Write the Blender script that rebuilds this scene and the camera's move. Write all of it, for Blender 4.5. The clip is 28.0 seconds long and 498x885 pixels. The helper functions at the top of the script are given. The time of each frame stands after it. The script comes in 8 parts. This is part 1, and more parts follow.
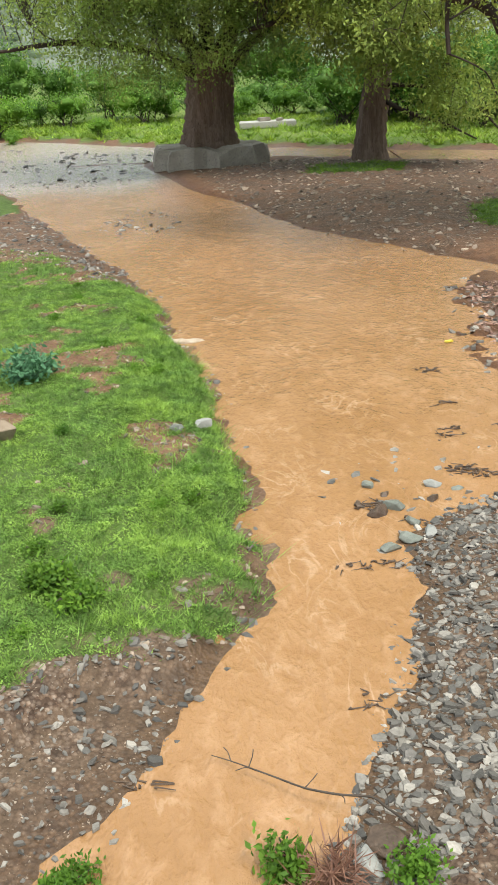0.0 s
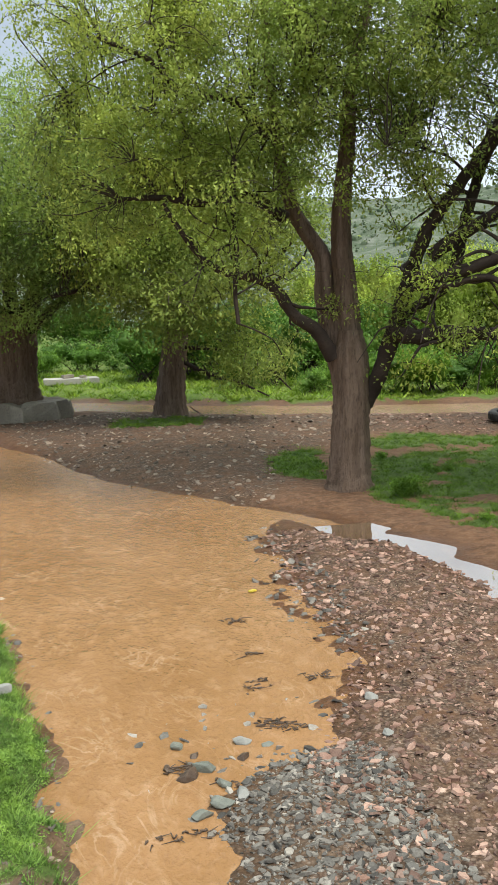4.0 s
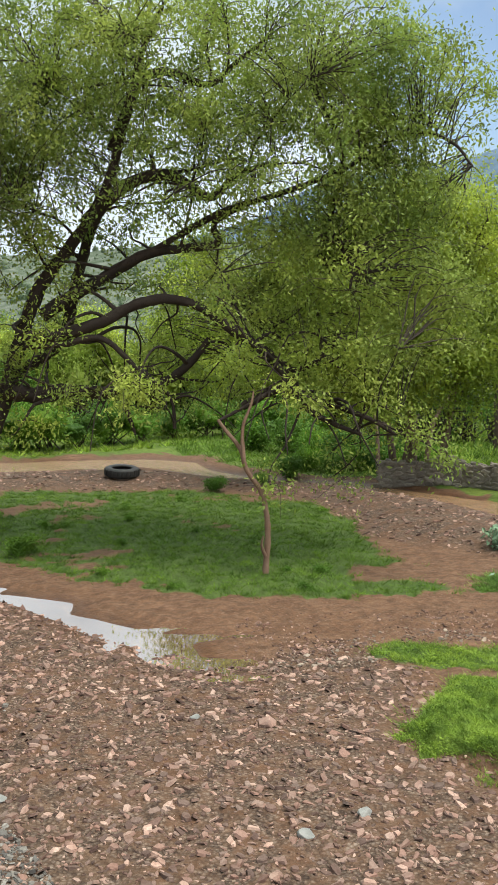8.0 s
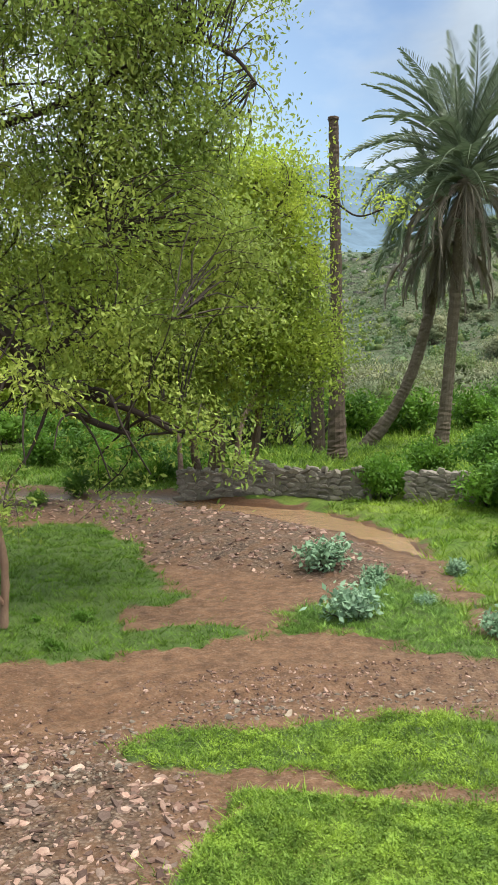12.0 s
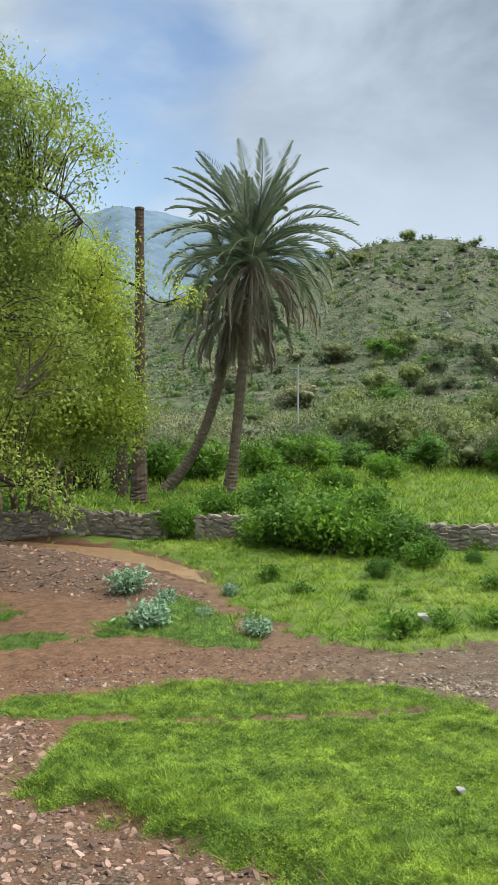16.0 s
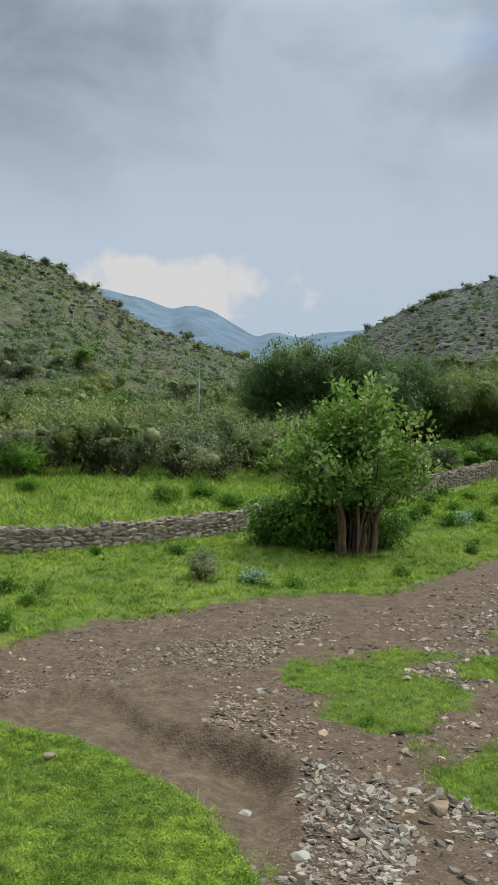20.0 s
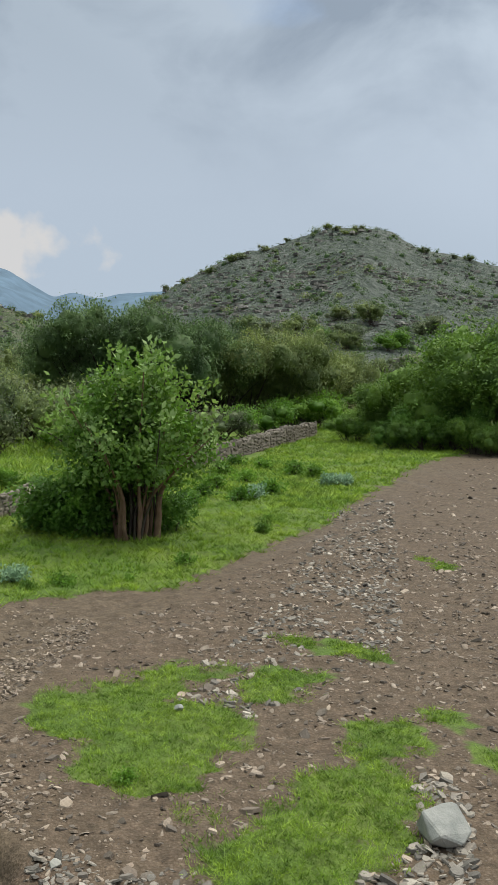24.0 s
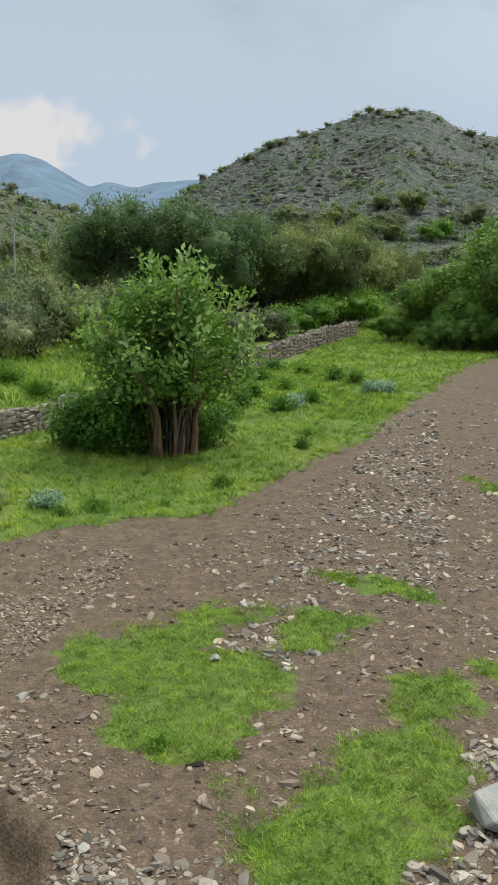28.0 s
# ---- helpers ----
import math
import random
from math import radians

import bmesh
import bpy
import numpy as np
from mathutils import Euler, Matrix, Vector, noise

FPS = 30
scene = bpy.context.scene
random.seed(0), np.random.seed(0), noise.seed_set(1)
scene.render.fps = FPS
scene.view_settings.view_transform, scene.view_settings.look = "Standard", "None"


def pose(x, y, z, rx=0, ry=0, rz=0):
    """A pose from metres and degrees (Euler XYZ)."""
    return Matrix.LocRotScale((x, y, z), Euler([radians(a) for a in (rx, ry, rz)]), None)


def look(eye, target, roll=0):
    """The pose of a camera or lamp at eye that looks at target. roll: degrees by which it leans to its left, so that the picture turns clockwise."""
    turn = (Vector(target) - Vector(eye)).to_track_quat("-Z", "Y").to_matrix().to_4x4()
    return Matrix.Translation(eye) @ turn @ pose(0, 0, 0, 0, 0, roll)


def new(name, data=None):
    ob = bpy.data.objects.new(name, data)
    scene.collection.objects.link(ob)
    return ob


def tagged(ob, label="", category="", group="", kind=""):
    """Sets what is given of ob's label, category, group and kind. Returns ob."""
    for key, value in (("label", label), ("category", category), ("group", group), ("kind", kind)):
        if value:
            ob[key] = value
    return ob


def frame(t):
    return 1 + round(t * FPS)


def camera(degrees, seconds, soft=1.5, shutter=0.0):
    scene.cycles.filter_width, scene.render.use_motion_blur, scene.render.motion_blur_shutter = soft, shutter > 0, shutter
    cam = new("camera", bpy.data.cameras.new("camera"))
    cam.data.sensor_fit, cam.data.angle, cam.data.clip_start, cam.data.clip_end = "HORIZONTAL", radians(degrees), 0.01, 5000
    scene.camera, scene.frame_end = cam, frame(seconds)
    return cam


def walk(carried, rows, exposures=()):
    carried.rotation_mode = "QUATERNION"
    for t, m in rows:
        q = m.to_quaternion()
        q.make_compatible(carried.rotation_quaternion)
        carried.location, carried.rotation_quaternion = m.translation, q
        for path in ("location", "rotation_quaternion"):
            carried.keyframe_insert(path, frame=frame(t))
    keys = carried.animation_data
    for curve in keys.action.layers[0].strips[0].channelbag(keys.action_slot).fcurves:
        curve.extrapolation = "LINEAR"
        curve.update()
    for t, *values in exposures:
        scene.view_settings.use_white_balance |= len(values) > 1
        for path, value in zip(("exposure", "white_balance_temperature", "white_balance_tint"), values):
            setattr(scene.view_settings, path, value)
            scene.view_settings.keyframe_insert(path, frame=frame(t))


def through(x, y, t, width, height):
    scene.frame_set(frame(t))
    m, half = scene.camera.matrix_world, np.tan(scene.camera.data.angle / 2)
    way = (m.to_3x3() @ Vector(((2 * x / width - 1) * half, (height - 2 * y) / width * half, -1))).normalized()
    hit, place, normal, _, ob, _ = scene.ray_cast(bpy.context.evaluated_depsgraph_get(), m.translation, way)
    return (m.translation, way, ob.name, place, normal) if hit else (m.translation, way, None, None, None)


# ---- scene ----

# ---------------------------------------------------------------- camera
cam = camera(28.38, 28.0, 1.5)
PATH = [
    (0.0, (-0.221, 0.374, 5.175), (-0.221, 18.850, -2.484), -3.15),
    (0.5, (-0.216, 0.359, 5.170), (-0.023, 18.891, -2.350), -3.24),
    (1.0, (-0.217, 0.371, 5.173), (0.254, 19.019, -2.039), -3.15),
    (1.5, (-0.203, 0.384, 5.172), (0.621, 19.220, -1.501), -3.03),
    (2.0, (-0.192, 0.406, 5.170), (1.059, 19.457, -0.787), -2.87),
    (2.5, (-0.175, 0.441, 5.176), (1.599, 19.694, 0.060), -2.67),
    (4.5, (-0.153, 0.316, 5.332), (4.945, 19.485, 2.770), -1.32),
    (5.0, (-0.153, 0.266, 5.339), (5.968, 19.177, 3.126), -1.02),
    (5.5, (-0.149, 0.225, 5.346), (7.081, 18.767, 3.364), -0.74),
    (6.0, (-0.130, 0.198, 5.348), (8.117, 18.324, 3.493), -0.54),
    (6.5, (-0.093, 0.185, 5.319), (9.070, 17.871, 3.520), -0.37),
    (7.0, (-0.088, 0.160, 5.321), (9.881, 17.401, 3.483), -0.18),
    (7.5, (-0.075, 0.140, 5.316), (10.539, 16.985, 3.416), -0.11),
    (8.0, (-0.072, 0.146, 5.321), (11.071, 16.635, 3.332), -0.02),
    (8.5, (-0.060, 0.144, 5.318), (11.540, 16.305, 3.254), -0.04),
    (9.0, (-0.056, 0.137, 5.313), (11.965, 15.979, 3.186), -0.03),
    (9.5, (1.898, 2.110, 4.885), (14.139, 17.778, 2.726), -0.70),
    (10.0, (2.102, 2.193, 4.857), (14.723, 17.557, 2.696), -0.84),
    (10.5, (2.209, 2.177, 4.857), (15.193, 17.239, 2.730), -0.91),
    (11.0, (2.304, 2.150, 4.843), (15.625, 16.927, 2.795), -1.02),
    (11.5, (4.103, 3.574, 4.563), (17.611, 18.197, 2.640), -1.53),
    (12.0, (4.431, 3.662, 4.533), (18.237, 18.026, 2.781), -1.64),
    (12.5, (4.576, 3.584, 4.563), (18.688, 17.668, 2.984), -1.61),
    (14.5, (0.003, -0.066, 5.312), (15.628, 12.372, 4.242), -0.80),
    (15.0, (0.008, -0.068, 5.328), (15.884, 12.053, 4.311), -0.53),
    (15.5, (0.011, -0.102, 5.313), (16.151, 11.667, 4.334), -0.33),
    (16.0, (0.009, -0.112, 5.320), (16.465, 11.211, 4.338), -0.07),
    (16.5, (0.046, -0.110, 5.312), (16.887, 10.632, 4.325), 0.17),
    (17.0, (0.074, -0.130, 5.294), (17.368, 9.866, 4.296), 0.35),
    (17.5, (0.099, -0.149, 5.283), (17.917, 8.879, 4.280), 0.60),
    (18.0, (0.132, -0.174, 5.284), (18.502, 7.674, 4.290), 0.74),
    (18.5, (0.131, -0.206, 5.294), (19.018, 6.304, 4.328), 0.94),
    (19.0, (0.120, -0.255, 5.308), (19.444, 4.817, 4.377), 0.95),
    (19.5, (0.159, -0.280, 5.302), (19.803, 3.378, 4.425), 1.10),
    (20.0, (0.190, -0.330, 5.307), (20.031, 2.038, 4.472), 1.02),
    (20.5, (0.177, -0.356, 5.317), (20.122, 0.896, 4.523), 0.99),
    (21.0, (0.185, -0.394, 5.323), (20.167, -0.038, 4.563), 0.92),
    (21.5, (0.194, -0.406, 5.307), (20.177, -0.761, 4.564), 1.00),
    (22.0, (0.169, -0.403, 5.300), (20.136, -1.278, 4.545), 1.13),
    (22.5, (0.158, -0.417, 5.304), (20.102, -1.679, 4.497), 1.08),
    (24.5, (4.284, -1.090, 5.605), (24.129, -2.779, 3.781), 0.68),
    (25.0, (4.224, -1.070, 5.652), (24.041, -2.790, 3.569), 0.73),
    (25.5, (4.149, -1.056, 5.669), (23.944, -2.751, 3.370), 0.84),
    (26.0, (4.028, -1.043, 5.702), (23.802, -2.655, 3.176), 0.96),
    (26.5, (3.998, -1.017, 5.692), (23.759, -2.508, 2.990), 0.88),
    (27.0, (4.700, -1.126, 5.909), (24.410, -2.398, 2.764), 0.47),
    (27.5, (4.946, -1.146, 6.007), (24.616, -2.169, 2.536), 0.16),
    (28.0, (4.856, -1.095, 6.098), (24.487, -1.932, 2.368), 0.17),
]

EXPOSURES = [(0.0, 0.62), (2.5, 0.60), (4.5, 0.34), (9.0, 0.44), (12.5, 0.60), (15.0, 0.46), (17.0, 0.38), (18.5, 0.18), (20.0, 0.02), (22.5, -0.02), (25.0, 0.05), (28.0, 0.14)]
walk(cam, [(t, look(eye, aim, roll)) for t, eye, aim, roll in PATH], EXPOSURES)

# ---------------------------------------------------------------- light
SUN_AZ, SUN_EL = 150.0, 60.0          # degrees clockwise from +y, above the horizon
world = bpy.data.worlds.new("world")
scene.world = world
world.use_nodes = True
wn, wl = world.node_tree.nodes, world.node_tree.links
wn.clear()


def wnode(kind, **values):
    n = wn.new(kind)
    for key, v in values.items():
        n.inputs[key].default_value = v
    return n


w_out, w_bg = wn.new("ShaderNodeOutputWorld"), wn.new("ShaderNodeBackground")
w_sky = wn.new("ShaderNodeTexSky")
w_sky.sky_type, w_sky.sun_disc = "NISHITA", False
w_sky.sun_elevation, w_sky.sun_rotation = radians(SUN_EL), radians(SUN_AZ)
w_co = wn.new("ShaderNodeTexCoord")
w_map = wn.new("ShaderNodeMapping")
w_map.inputs["Scale"].default_value = (1.0, 1.0, 2.0)
w_n1 = wnode("ShaderNodeTexNoise", Scale=2.1, Detail=7.0, Roughness=0.52, Distortion=0.25)
w_n2 = wnode("ShaderNodeTexNoise", Scale=5.0, Detail=8.0, Roughness=0.55, Distortion=0.4)
w_sep = wn.new("ShaderNodeSeparateXYZ")
w_r1, w_r2, w_r3 = wn.new("ShaderNodeValToRGB"), wn.new("ShaderNodeValToRGB"), wn.new("ShaderNodeValToRGB")
w_r1.color_ramp.elements[0].position, w_r1.color_ramp.elements[1].position = 0.24, 0.40     # cover
w_r2.color_ramp.elements[0].position, w_r2.color_ramp.elements[1].position = 0.36, 0.60     # cloud tone
w_r2.color_ramp.elements[0].color, w_r2.color_ramp.elements[1].color = (0.28, 0.35, 0.44, 1), (0.455, 0.545, 0.645, 1)
w_r3.color_ramp.elements[0].position, w_r3.color_ramp.elements[1].position = 0.02, 0.85     # an overcast sky, brightest overhead
w_r3.color_ramp.elements[0].color, w_r3.color_ramp.elements[1].color = (1.0, 1.0, 1.0, 1), (2.9, 2.72, 2.25, 1)
for spot, tone in ((0.17, (1.02, 1.0, 1.0)), (0.36, (0.88, 0.87, 0.86)), (0.5, (1.65, 1.54, 1.32))):
    w_r3.color_ramp.elements.new(spot).color = (*tone, 1)
w_gain = wn.new("ShaderNodeVectorMath")
w_gain.operation = "SCALE"
w_gain.inputs["Scale"].default_value = 0.118
w_mul = wn.new("ShaderNodeMix")
w_mul.data_type, w_mul.blend_type = "RGBA", "MULTIPLY"
w_mul.inputs[0].default_value = 1.0
w_mix = wn.new("ShaderNodeMix")
w_mix.data_type = "RGBA"
wl.new(w_co.outputs["Generated"], w_map.inputs["Vector"])
wl.new(w_co.outputs["Generated"], w_sep.inputs[0])
wl.new(w_map.outputs[0], w_n1.inputs["Vector"])
w_heads = wn.new("ShaderNodeMapping")                     # heavy cloud bellies overhead, a smooth veil low down
w_heads.inputs["Scale"].default_value = (1.0, 1.0, 1.6)
w_high = wn.new("ShaderNodeMapRange")
w_high.inputs["From Min"].default_value, w_high.inputs["From Max"].default_value = 0.15, 0.33
w_tone = wn.new("ShaderNodeMix")
w_tone.inputs[2].default_value = 0.60
wl.new(w_co.outputs["Generated"], w_heads.inputs["Vector"])
wl.new(w_heads.outputs[0], w_n2.inputs["Vector"])
wl.new(w_sep.outputs["Z"], w_high.inputs["Value"])
wl.new(w_high.outputs[0], w_tone.inputs[0])
wl.new(w_n2.outputs["Fac"], w_tone.inputs[3])
wl.new(w_tone.outputs[0], w_r2.inputs[0])
wl.new(w_sep.outputs["Z"], w_r3.inputs[0])
wl.new(w_r2.outputs["Color"], w_mul.inputs[6])
wl.new(w_r3.outputs["Color"], w_mul.inputs[7])
wl.new(w_sky.outputs[0], w_gain.inputs[0])
wl.new(w_r1.outputs["Color"], w_mix.inputs[0])
wl.new(w_gain.outputs[0], w_mix.inputs[6])
wl.new(w_mul.outputs[2], w_mix.inputs[7])
# brighter veil of cloud round the sun, and a blue gap in the cover
w_dot = wn.new("ShaderNodeVectorMath")
w_dot.operation = "DOT_PRODUCT"
w_dot.inputs[1].default_value = (math.sin(radians(SUN_AZ)) * math.cos(radians(SUN_EL)), math.cos(radians(SUN_AZ)) * math.cos(radians(SUN_EL)), math.sin(radians(SUN_EL)))
w_r4 = wn.new("ShaderNodeValToRGB")
w_r4.color_ramp.elements[0].position, w_r4.color_ramp.elements[1].position = 0.45, 1.0
w_r4.color_ramp.elements[0].color, w_r4.color_ramp.elements[1].color = (1, 1, 1, 1), (1.8, 1.75, 1.7, 1)
w_glow = wn.new("ShaderNodeMix")
w_glow.data_type, w_glow.blend_type = "RGBA", "MULTIPLY"
w_glow.inputs[0].default_value = 1.0
wl.new(w_co.outputs["Generated"], w_dot.inputs[0])
wl.new(w_dot.outputs["Value"], w_r4.inputs[0])
wl.new(w_mix.outputs[2], w_glow.inputs[6])
wl.new(w_r4.outputs["Color"], w_glow.inputs[7])
w_gap = wn.new("ShaderNodeVectorMath")
w_gap.operation = "DOT_PRODUCT"
w_gap.inputs[1].default_value = (math.sin(radians(48)) * math.cos(radians(17)), math.cos(radians(48)) * math.cos(radians(17)), math.sin(radians(17)))
w_r5 = wn.new("ShaderNodeValToRGB")
w_r5.color_ramp.elements[0].position, w_r5.color_ramp.elements[1].position = 0.988, 0.996
w_r5.color_ramp.elements[0].color, w_r5.color_ramp.elements[1].color = (0.0, 0.0, 0.0, 1), (0.145, 0.145, 0.145, 1)
w_less = wn.new("ShaderNodeMath")
w_less.operation = "SUBTRACT"
wl.new(w_co.outputs["Generated"], w_gap.inputs[0])
wl.new(w_gap.outputs["Value"], w_r5.inputs[0])
wl.new(w_n1.outputs["Fac"], w_less.inputs[0])
wl.new(w_r5.outputs["Color"], w_less.inputs[1])
wl.new(w_less.outputs[0], w_r1.inputs[0])
w_veil = wn.new("ShaderNodeVectorMath")                  # thin bright cloud low in the north-east
w_veil.operation = "DOT_PRODUCT"
w_veil.inputs[1].default_value = (math.sin(radians(28)) * math.cos(radians(14)), math.cos(radians(28)) * math.cos(radians(14)), math.sin(radians(14)))
w_r6 = wn.new("ShaderNodeValToRGB")
w_r6.color_ramp.elements[0].position, w_r6.color_ramp.elements[1].position = 0.91, 0.985
w_r6.color_ramp.elements[0].color, w_r6.color_ramp.elements[1].color = (1, 1, 1, 1), (1.5, 1.44, 1.34, 1)
w_thin = wn.new("ShaderNodeMix")
w_thin.data_type, w_thin.blend_type = "RGBA", "MULTIPLY"
w_thin.inputs[0].default_value = 1.0
wl.new(w_co.outputs["Generated"], w_veil.inputs[0])
wl.new(w_veil.outputs["Value"], w_r6.inputs[0])
wl.new(w_glow.outputs[2], w_thin.inputs[6])
wl.new(w_r6.outputs["Color"], w_thin.inputs[7])
w_flat = wn.new("ShaderNodeMapping")                    # sunlit cumulus heads above the far peaks
w_flat.inputs["Scale"].default_value = (0.3, 0.65, 2.6)
w_heap = wn.new("ShaderNodeVectorMath")
w_heap.operation = "DISTANCE"
w_heap.inputs[1].default_value = (0.294, 0.129, 0.290)
w_n3 = wnode("ShaderNodeTexNoise", Scale=22.0, Detail=6.0, Roughness=0.5)
wl.new(w_co.outputs["Generated"], w_n3.inputs["Vector"])
wl.new(w_co.outputs["Generated"], w_flat.inputs["Vector"])
wl.new(w_flat.outputs[0], w_heap.inputs[0])
w_lump = wn.new("ShaderNodeMath")
w_lump.operation = "MULTIPLY_ADD"
w_lump.inputs[1].default_value = 0.16
wl.new(w_n3.outputs["Fac"], w_lump.inputs[0])
wl.new(w_heap.outputs["Value"], w_lump.inputs[2])
w_r7 = wn.new("ShaderNodeValToRGB")
w_r7.color_ramp.elements[0].position, w_r7.color_ramp.elements[1].position = 0.5, 0.62
w_r7.color_ramp.elements[0].color, w_r7.color_ramp.elements[1].color = (0.8, 0.8, 0.8, 1), (0, 0, 0, 1)
w_span = wn.new("ShaderNodeMapRange")
w_span.inputs["From Min"].default_value, w_span.inputs["From Max"].default_value = 0.03, 0.25
wl.new(w_lump.outputs[0], w_span.inputs["Value"])
wl.new(w_span.outputs[0], w_r7.inputs[0])
w_cum = wn.new("ShaderNodeMix")
w_cum.data_type = "RGBA"
w_cum.inputs[7].default_value = (0.70, 0.68, 0.66, 1)
wl.new(w_r7.outputs["Color"], w_cum.inputs[0])
wl.new(w_thin.outputs[2], w_cum.inputs[6])
wl.new(w_cum.outputs[2], w_bg.inputs["Color"])
wl.new(w_bg.outputs[0], w_out.inputs["Surface"])
w_bg.inputs["Strength"].default_value = 1.0

sun_data = bpy.data.lights.new("sun", "SUN")
sun_data.energy, sun_data.angle, sun_data.color = 2.3, radians(16), (1.0, 0.95, 0.86)
sun = new("sun", sun_data)
sa, se = radians(SUN_AZ), radians(SUN_EL)
sun.matrix_world = look((40 * math.sin(sa) * math.cos(se), 40 * math.cos(sa) * math.cos(se), 40 * math.sin(se)), (0, 0, 0))


# ---------------------------------------------------------------- materials
def nodes_of(name):
    m = bpy.data.materials.new(name)
    m.use_nodes = True
    nt = m.node_tree
    return m, nt, nt.nodes["Principled BSDF"]


def noise_node(nt, scale, detail=4.0, rough=0.55, vec=None):
    n = nt.nodes.new("ShaderNodeTexNoise")
    n.inputs["Scale"].default_value, n.inputs["Detail"].default_value, n.inputs["Roughness"].default_value = scale, detail, rough
    if vec is not None:
        nt.links.new(vec, n.inputs["Vector"])
    return n


def ramp(nt, fac, p0, p1, c0=(0, 0, 0), c1=(1, 1, 1)):
    r = nt.nodes.new("ShaderNodeValToRGB")
    e = r.color_ramp.elements
    e[0].position, e[1].position, e[0].color, e[1].color = p0, p1, (*c0, 1), (*c1, 1)
    nt.links.new(fac, r.inputs[0])
    return r.outputs[0]


def mixed(nt, fac, a, b, blend="MIX"):
    n = nt.nodes.new("ShaderNodeMix")
    n.data_type, n.blend_type = "RGBA", blend
    for sock, v in ((n.inputs[0], fac), (n.inputs[6], a), (n.inputs[7], b)):
        if isinstance(v, (int, float)):
            sock.default_value = v
        elif isinstance(v, tuple):
            sock.default_value = (*v, 1)
        else:
            nt.links.new(v, sock)
    return n.outputs[2]


def bumped(nt, bsdf, height, strength, distance=0.02):
    b = nt.nodes.new("ShaderNodeBump")
    b.inputs["Strength"].default_value, b.inputs["Distance"].default_value = strength, distance
    nt.links.new(height, b.inputs["Height"])
    nt.links.new(b.outputs[0], bsdf.inputs["Normal"])


def position(nt):
    return nt.nodes.new("ShaderNodeNewGeometry").outputs["Position"]


def surface(name, a, b, c=None, scale=3.0, fine=30.0, rough=0.85, bump=0.4, spec=0.3, island=False, obj=False, stretch=None, depth=0.02):
    """A matt surface of two or three colours at two scales, with grain."""
    m, nt, bsdf = nodes_of(name)
    vec = position(nt)
    if stretch:
        mp = nt.nodes.new("ShaderNodeMapping")
        mp.inputs["Scale"].default_value = stretch
        nt.links.new(vec, mp.inputs[0])
        vec = mp.outputs[0]
    n1, n2 = noise_node(nt, scale, 5, 0.6, vec), noise_node(nt, fine, 6, 0.65, vec)
    col = mixed(nt, ramp(nt, n1.outputs["Fac"], 0.35, 0.65), a, b)
    if island:
        g = nt.nodes.new("ShaderNodeNewGeometry")
        r = g.outputs["Random Per Island"]
        col = mixed(nt, ramp(nt, r, 0.0, 1.0), col, c or b)
        w = nt.nodes.new("ShaderNodeTexWhiteNoise")
        w.noise_dimensions = "1D"
        nt.links.new(r, w.inputs["W"])
        col = mixed(nt, 1.0, col, ramp(nt, w.outputs["Value"], 0.15, 1.0, (0.55, 0.55, 0.55), (1.7, 1.67, 1.63)), "MULTIPLY")
    elif obj:
        g = nt.nodes.new("ShaderNodeObjectInfo")
        col = mixed(nt, ramp(nt, g.outputs["Random"], 0.0, 1.0), col, c or b)
    elif c:
        col = mixed(nt, ramp(nt, n2.outputs["Fac"], 0.45, 0.75), col, c)
    dark = mixed(nt, ramp(nt, n2.outputs["Fac"], 0.3, 0.62), (0.62, 0.6, 0.58), (1, 1, 1))
    col = mixed(nt, 0.8, col, dark, "MULTIPLY")
    nt.links.new(col, bsdf.inputs["Base Color"])
    bsdf.inputs["Roughness"].default_value = rough
    bsdf.inputs["Specular IOR Level"].default_value = spec
    if bump:
        bumped(nt, bsdf, n2.outputs["Fac"], bump, depth)
    return m


def leafy(name, a, b, c, rough=0.55, through=0.35, scale=0.5, tufts=0.0):
    """Leaves: each blade of its own shade, light shining through."""
    m, nt, bsdf = nodes_of(name)
    g = nt.nodes.new("ShaderNodeNewGeometry")
    n = noise_node(nt, scale, 4, 0.6, g.outputs["Position"])
    col = mixed(nt, g.outputs["Random Per Island"], a, b)
    col = mixed(nt, ramp(nt, n.outputs["Fac"], 0.42, 0.62), col, c)
    if tufts:
        n2 = noise_node(nt, tufts, 3, 0.6, g.outputs["Position"])
        col = mixed(nt, 1.0, col, ramp(nt, n2.outputs["Fac"], 0.32, 0.68, (0.45, 0.52, 0.45), (1.45, 1.42, 1.3)), "MULTIPLY")
        n3 = noise_node(nt, tufts * 0.22, 3, 0.6, g.outputs["Position"])
        col = mixed(nt, 1.0, col, ramp(nt, n3.outputs["Fac"], 0.38, 0.62, (0.76, 0.82, 0.82), (1.18, 1.14, 1.0)), "MULTIPLY")
    nt.links.new(col, bsdf.inputs["Base Color"])
    bsdf.inputs["Roughness"].default_value, bsdf.inputs["Specular IOR Level"].default_value = rough, 0.25
    t = nt.nodes.new("ShaderNodeBsdfTranslucent")
    nt.links.new(col, t.inputs["Color"])
    s = nt.nodes.new("ShaderNodeMixShader")
    s.inputs[0].default_value = through
    nt.links.new(bsdf.outputs[0], s.inputs[1])
    nt.links.new(t.outputs[0], s.inputs[2])
    nt.links.new(s.outputs[0], nt.nodes["Material Output"].inputs["Surface"])
    return m


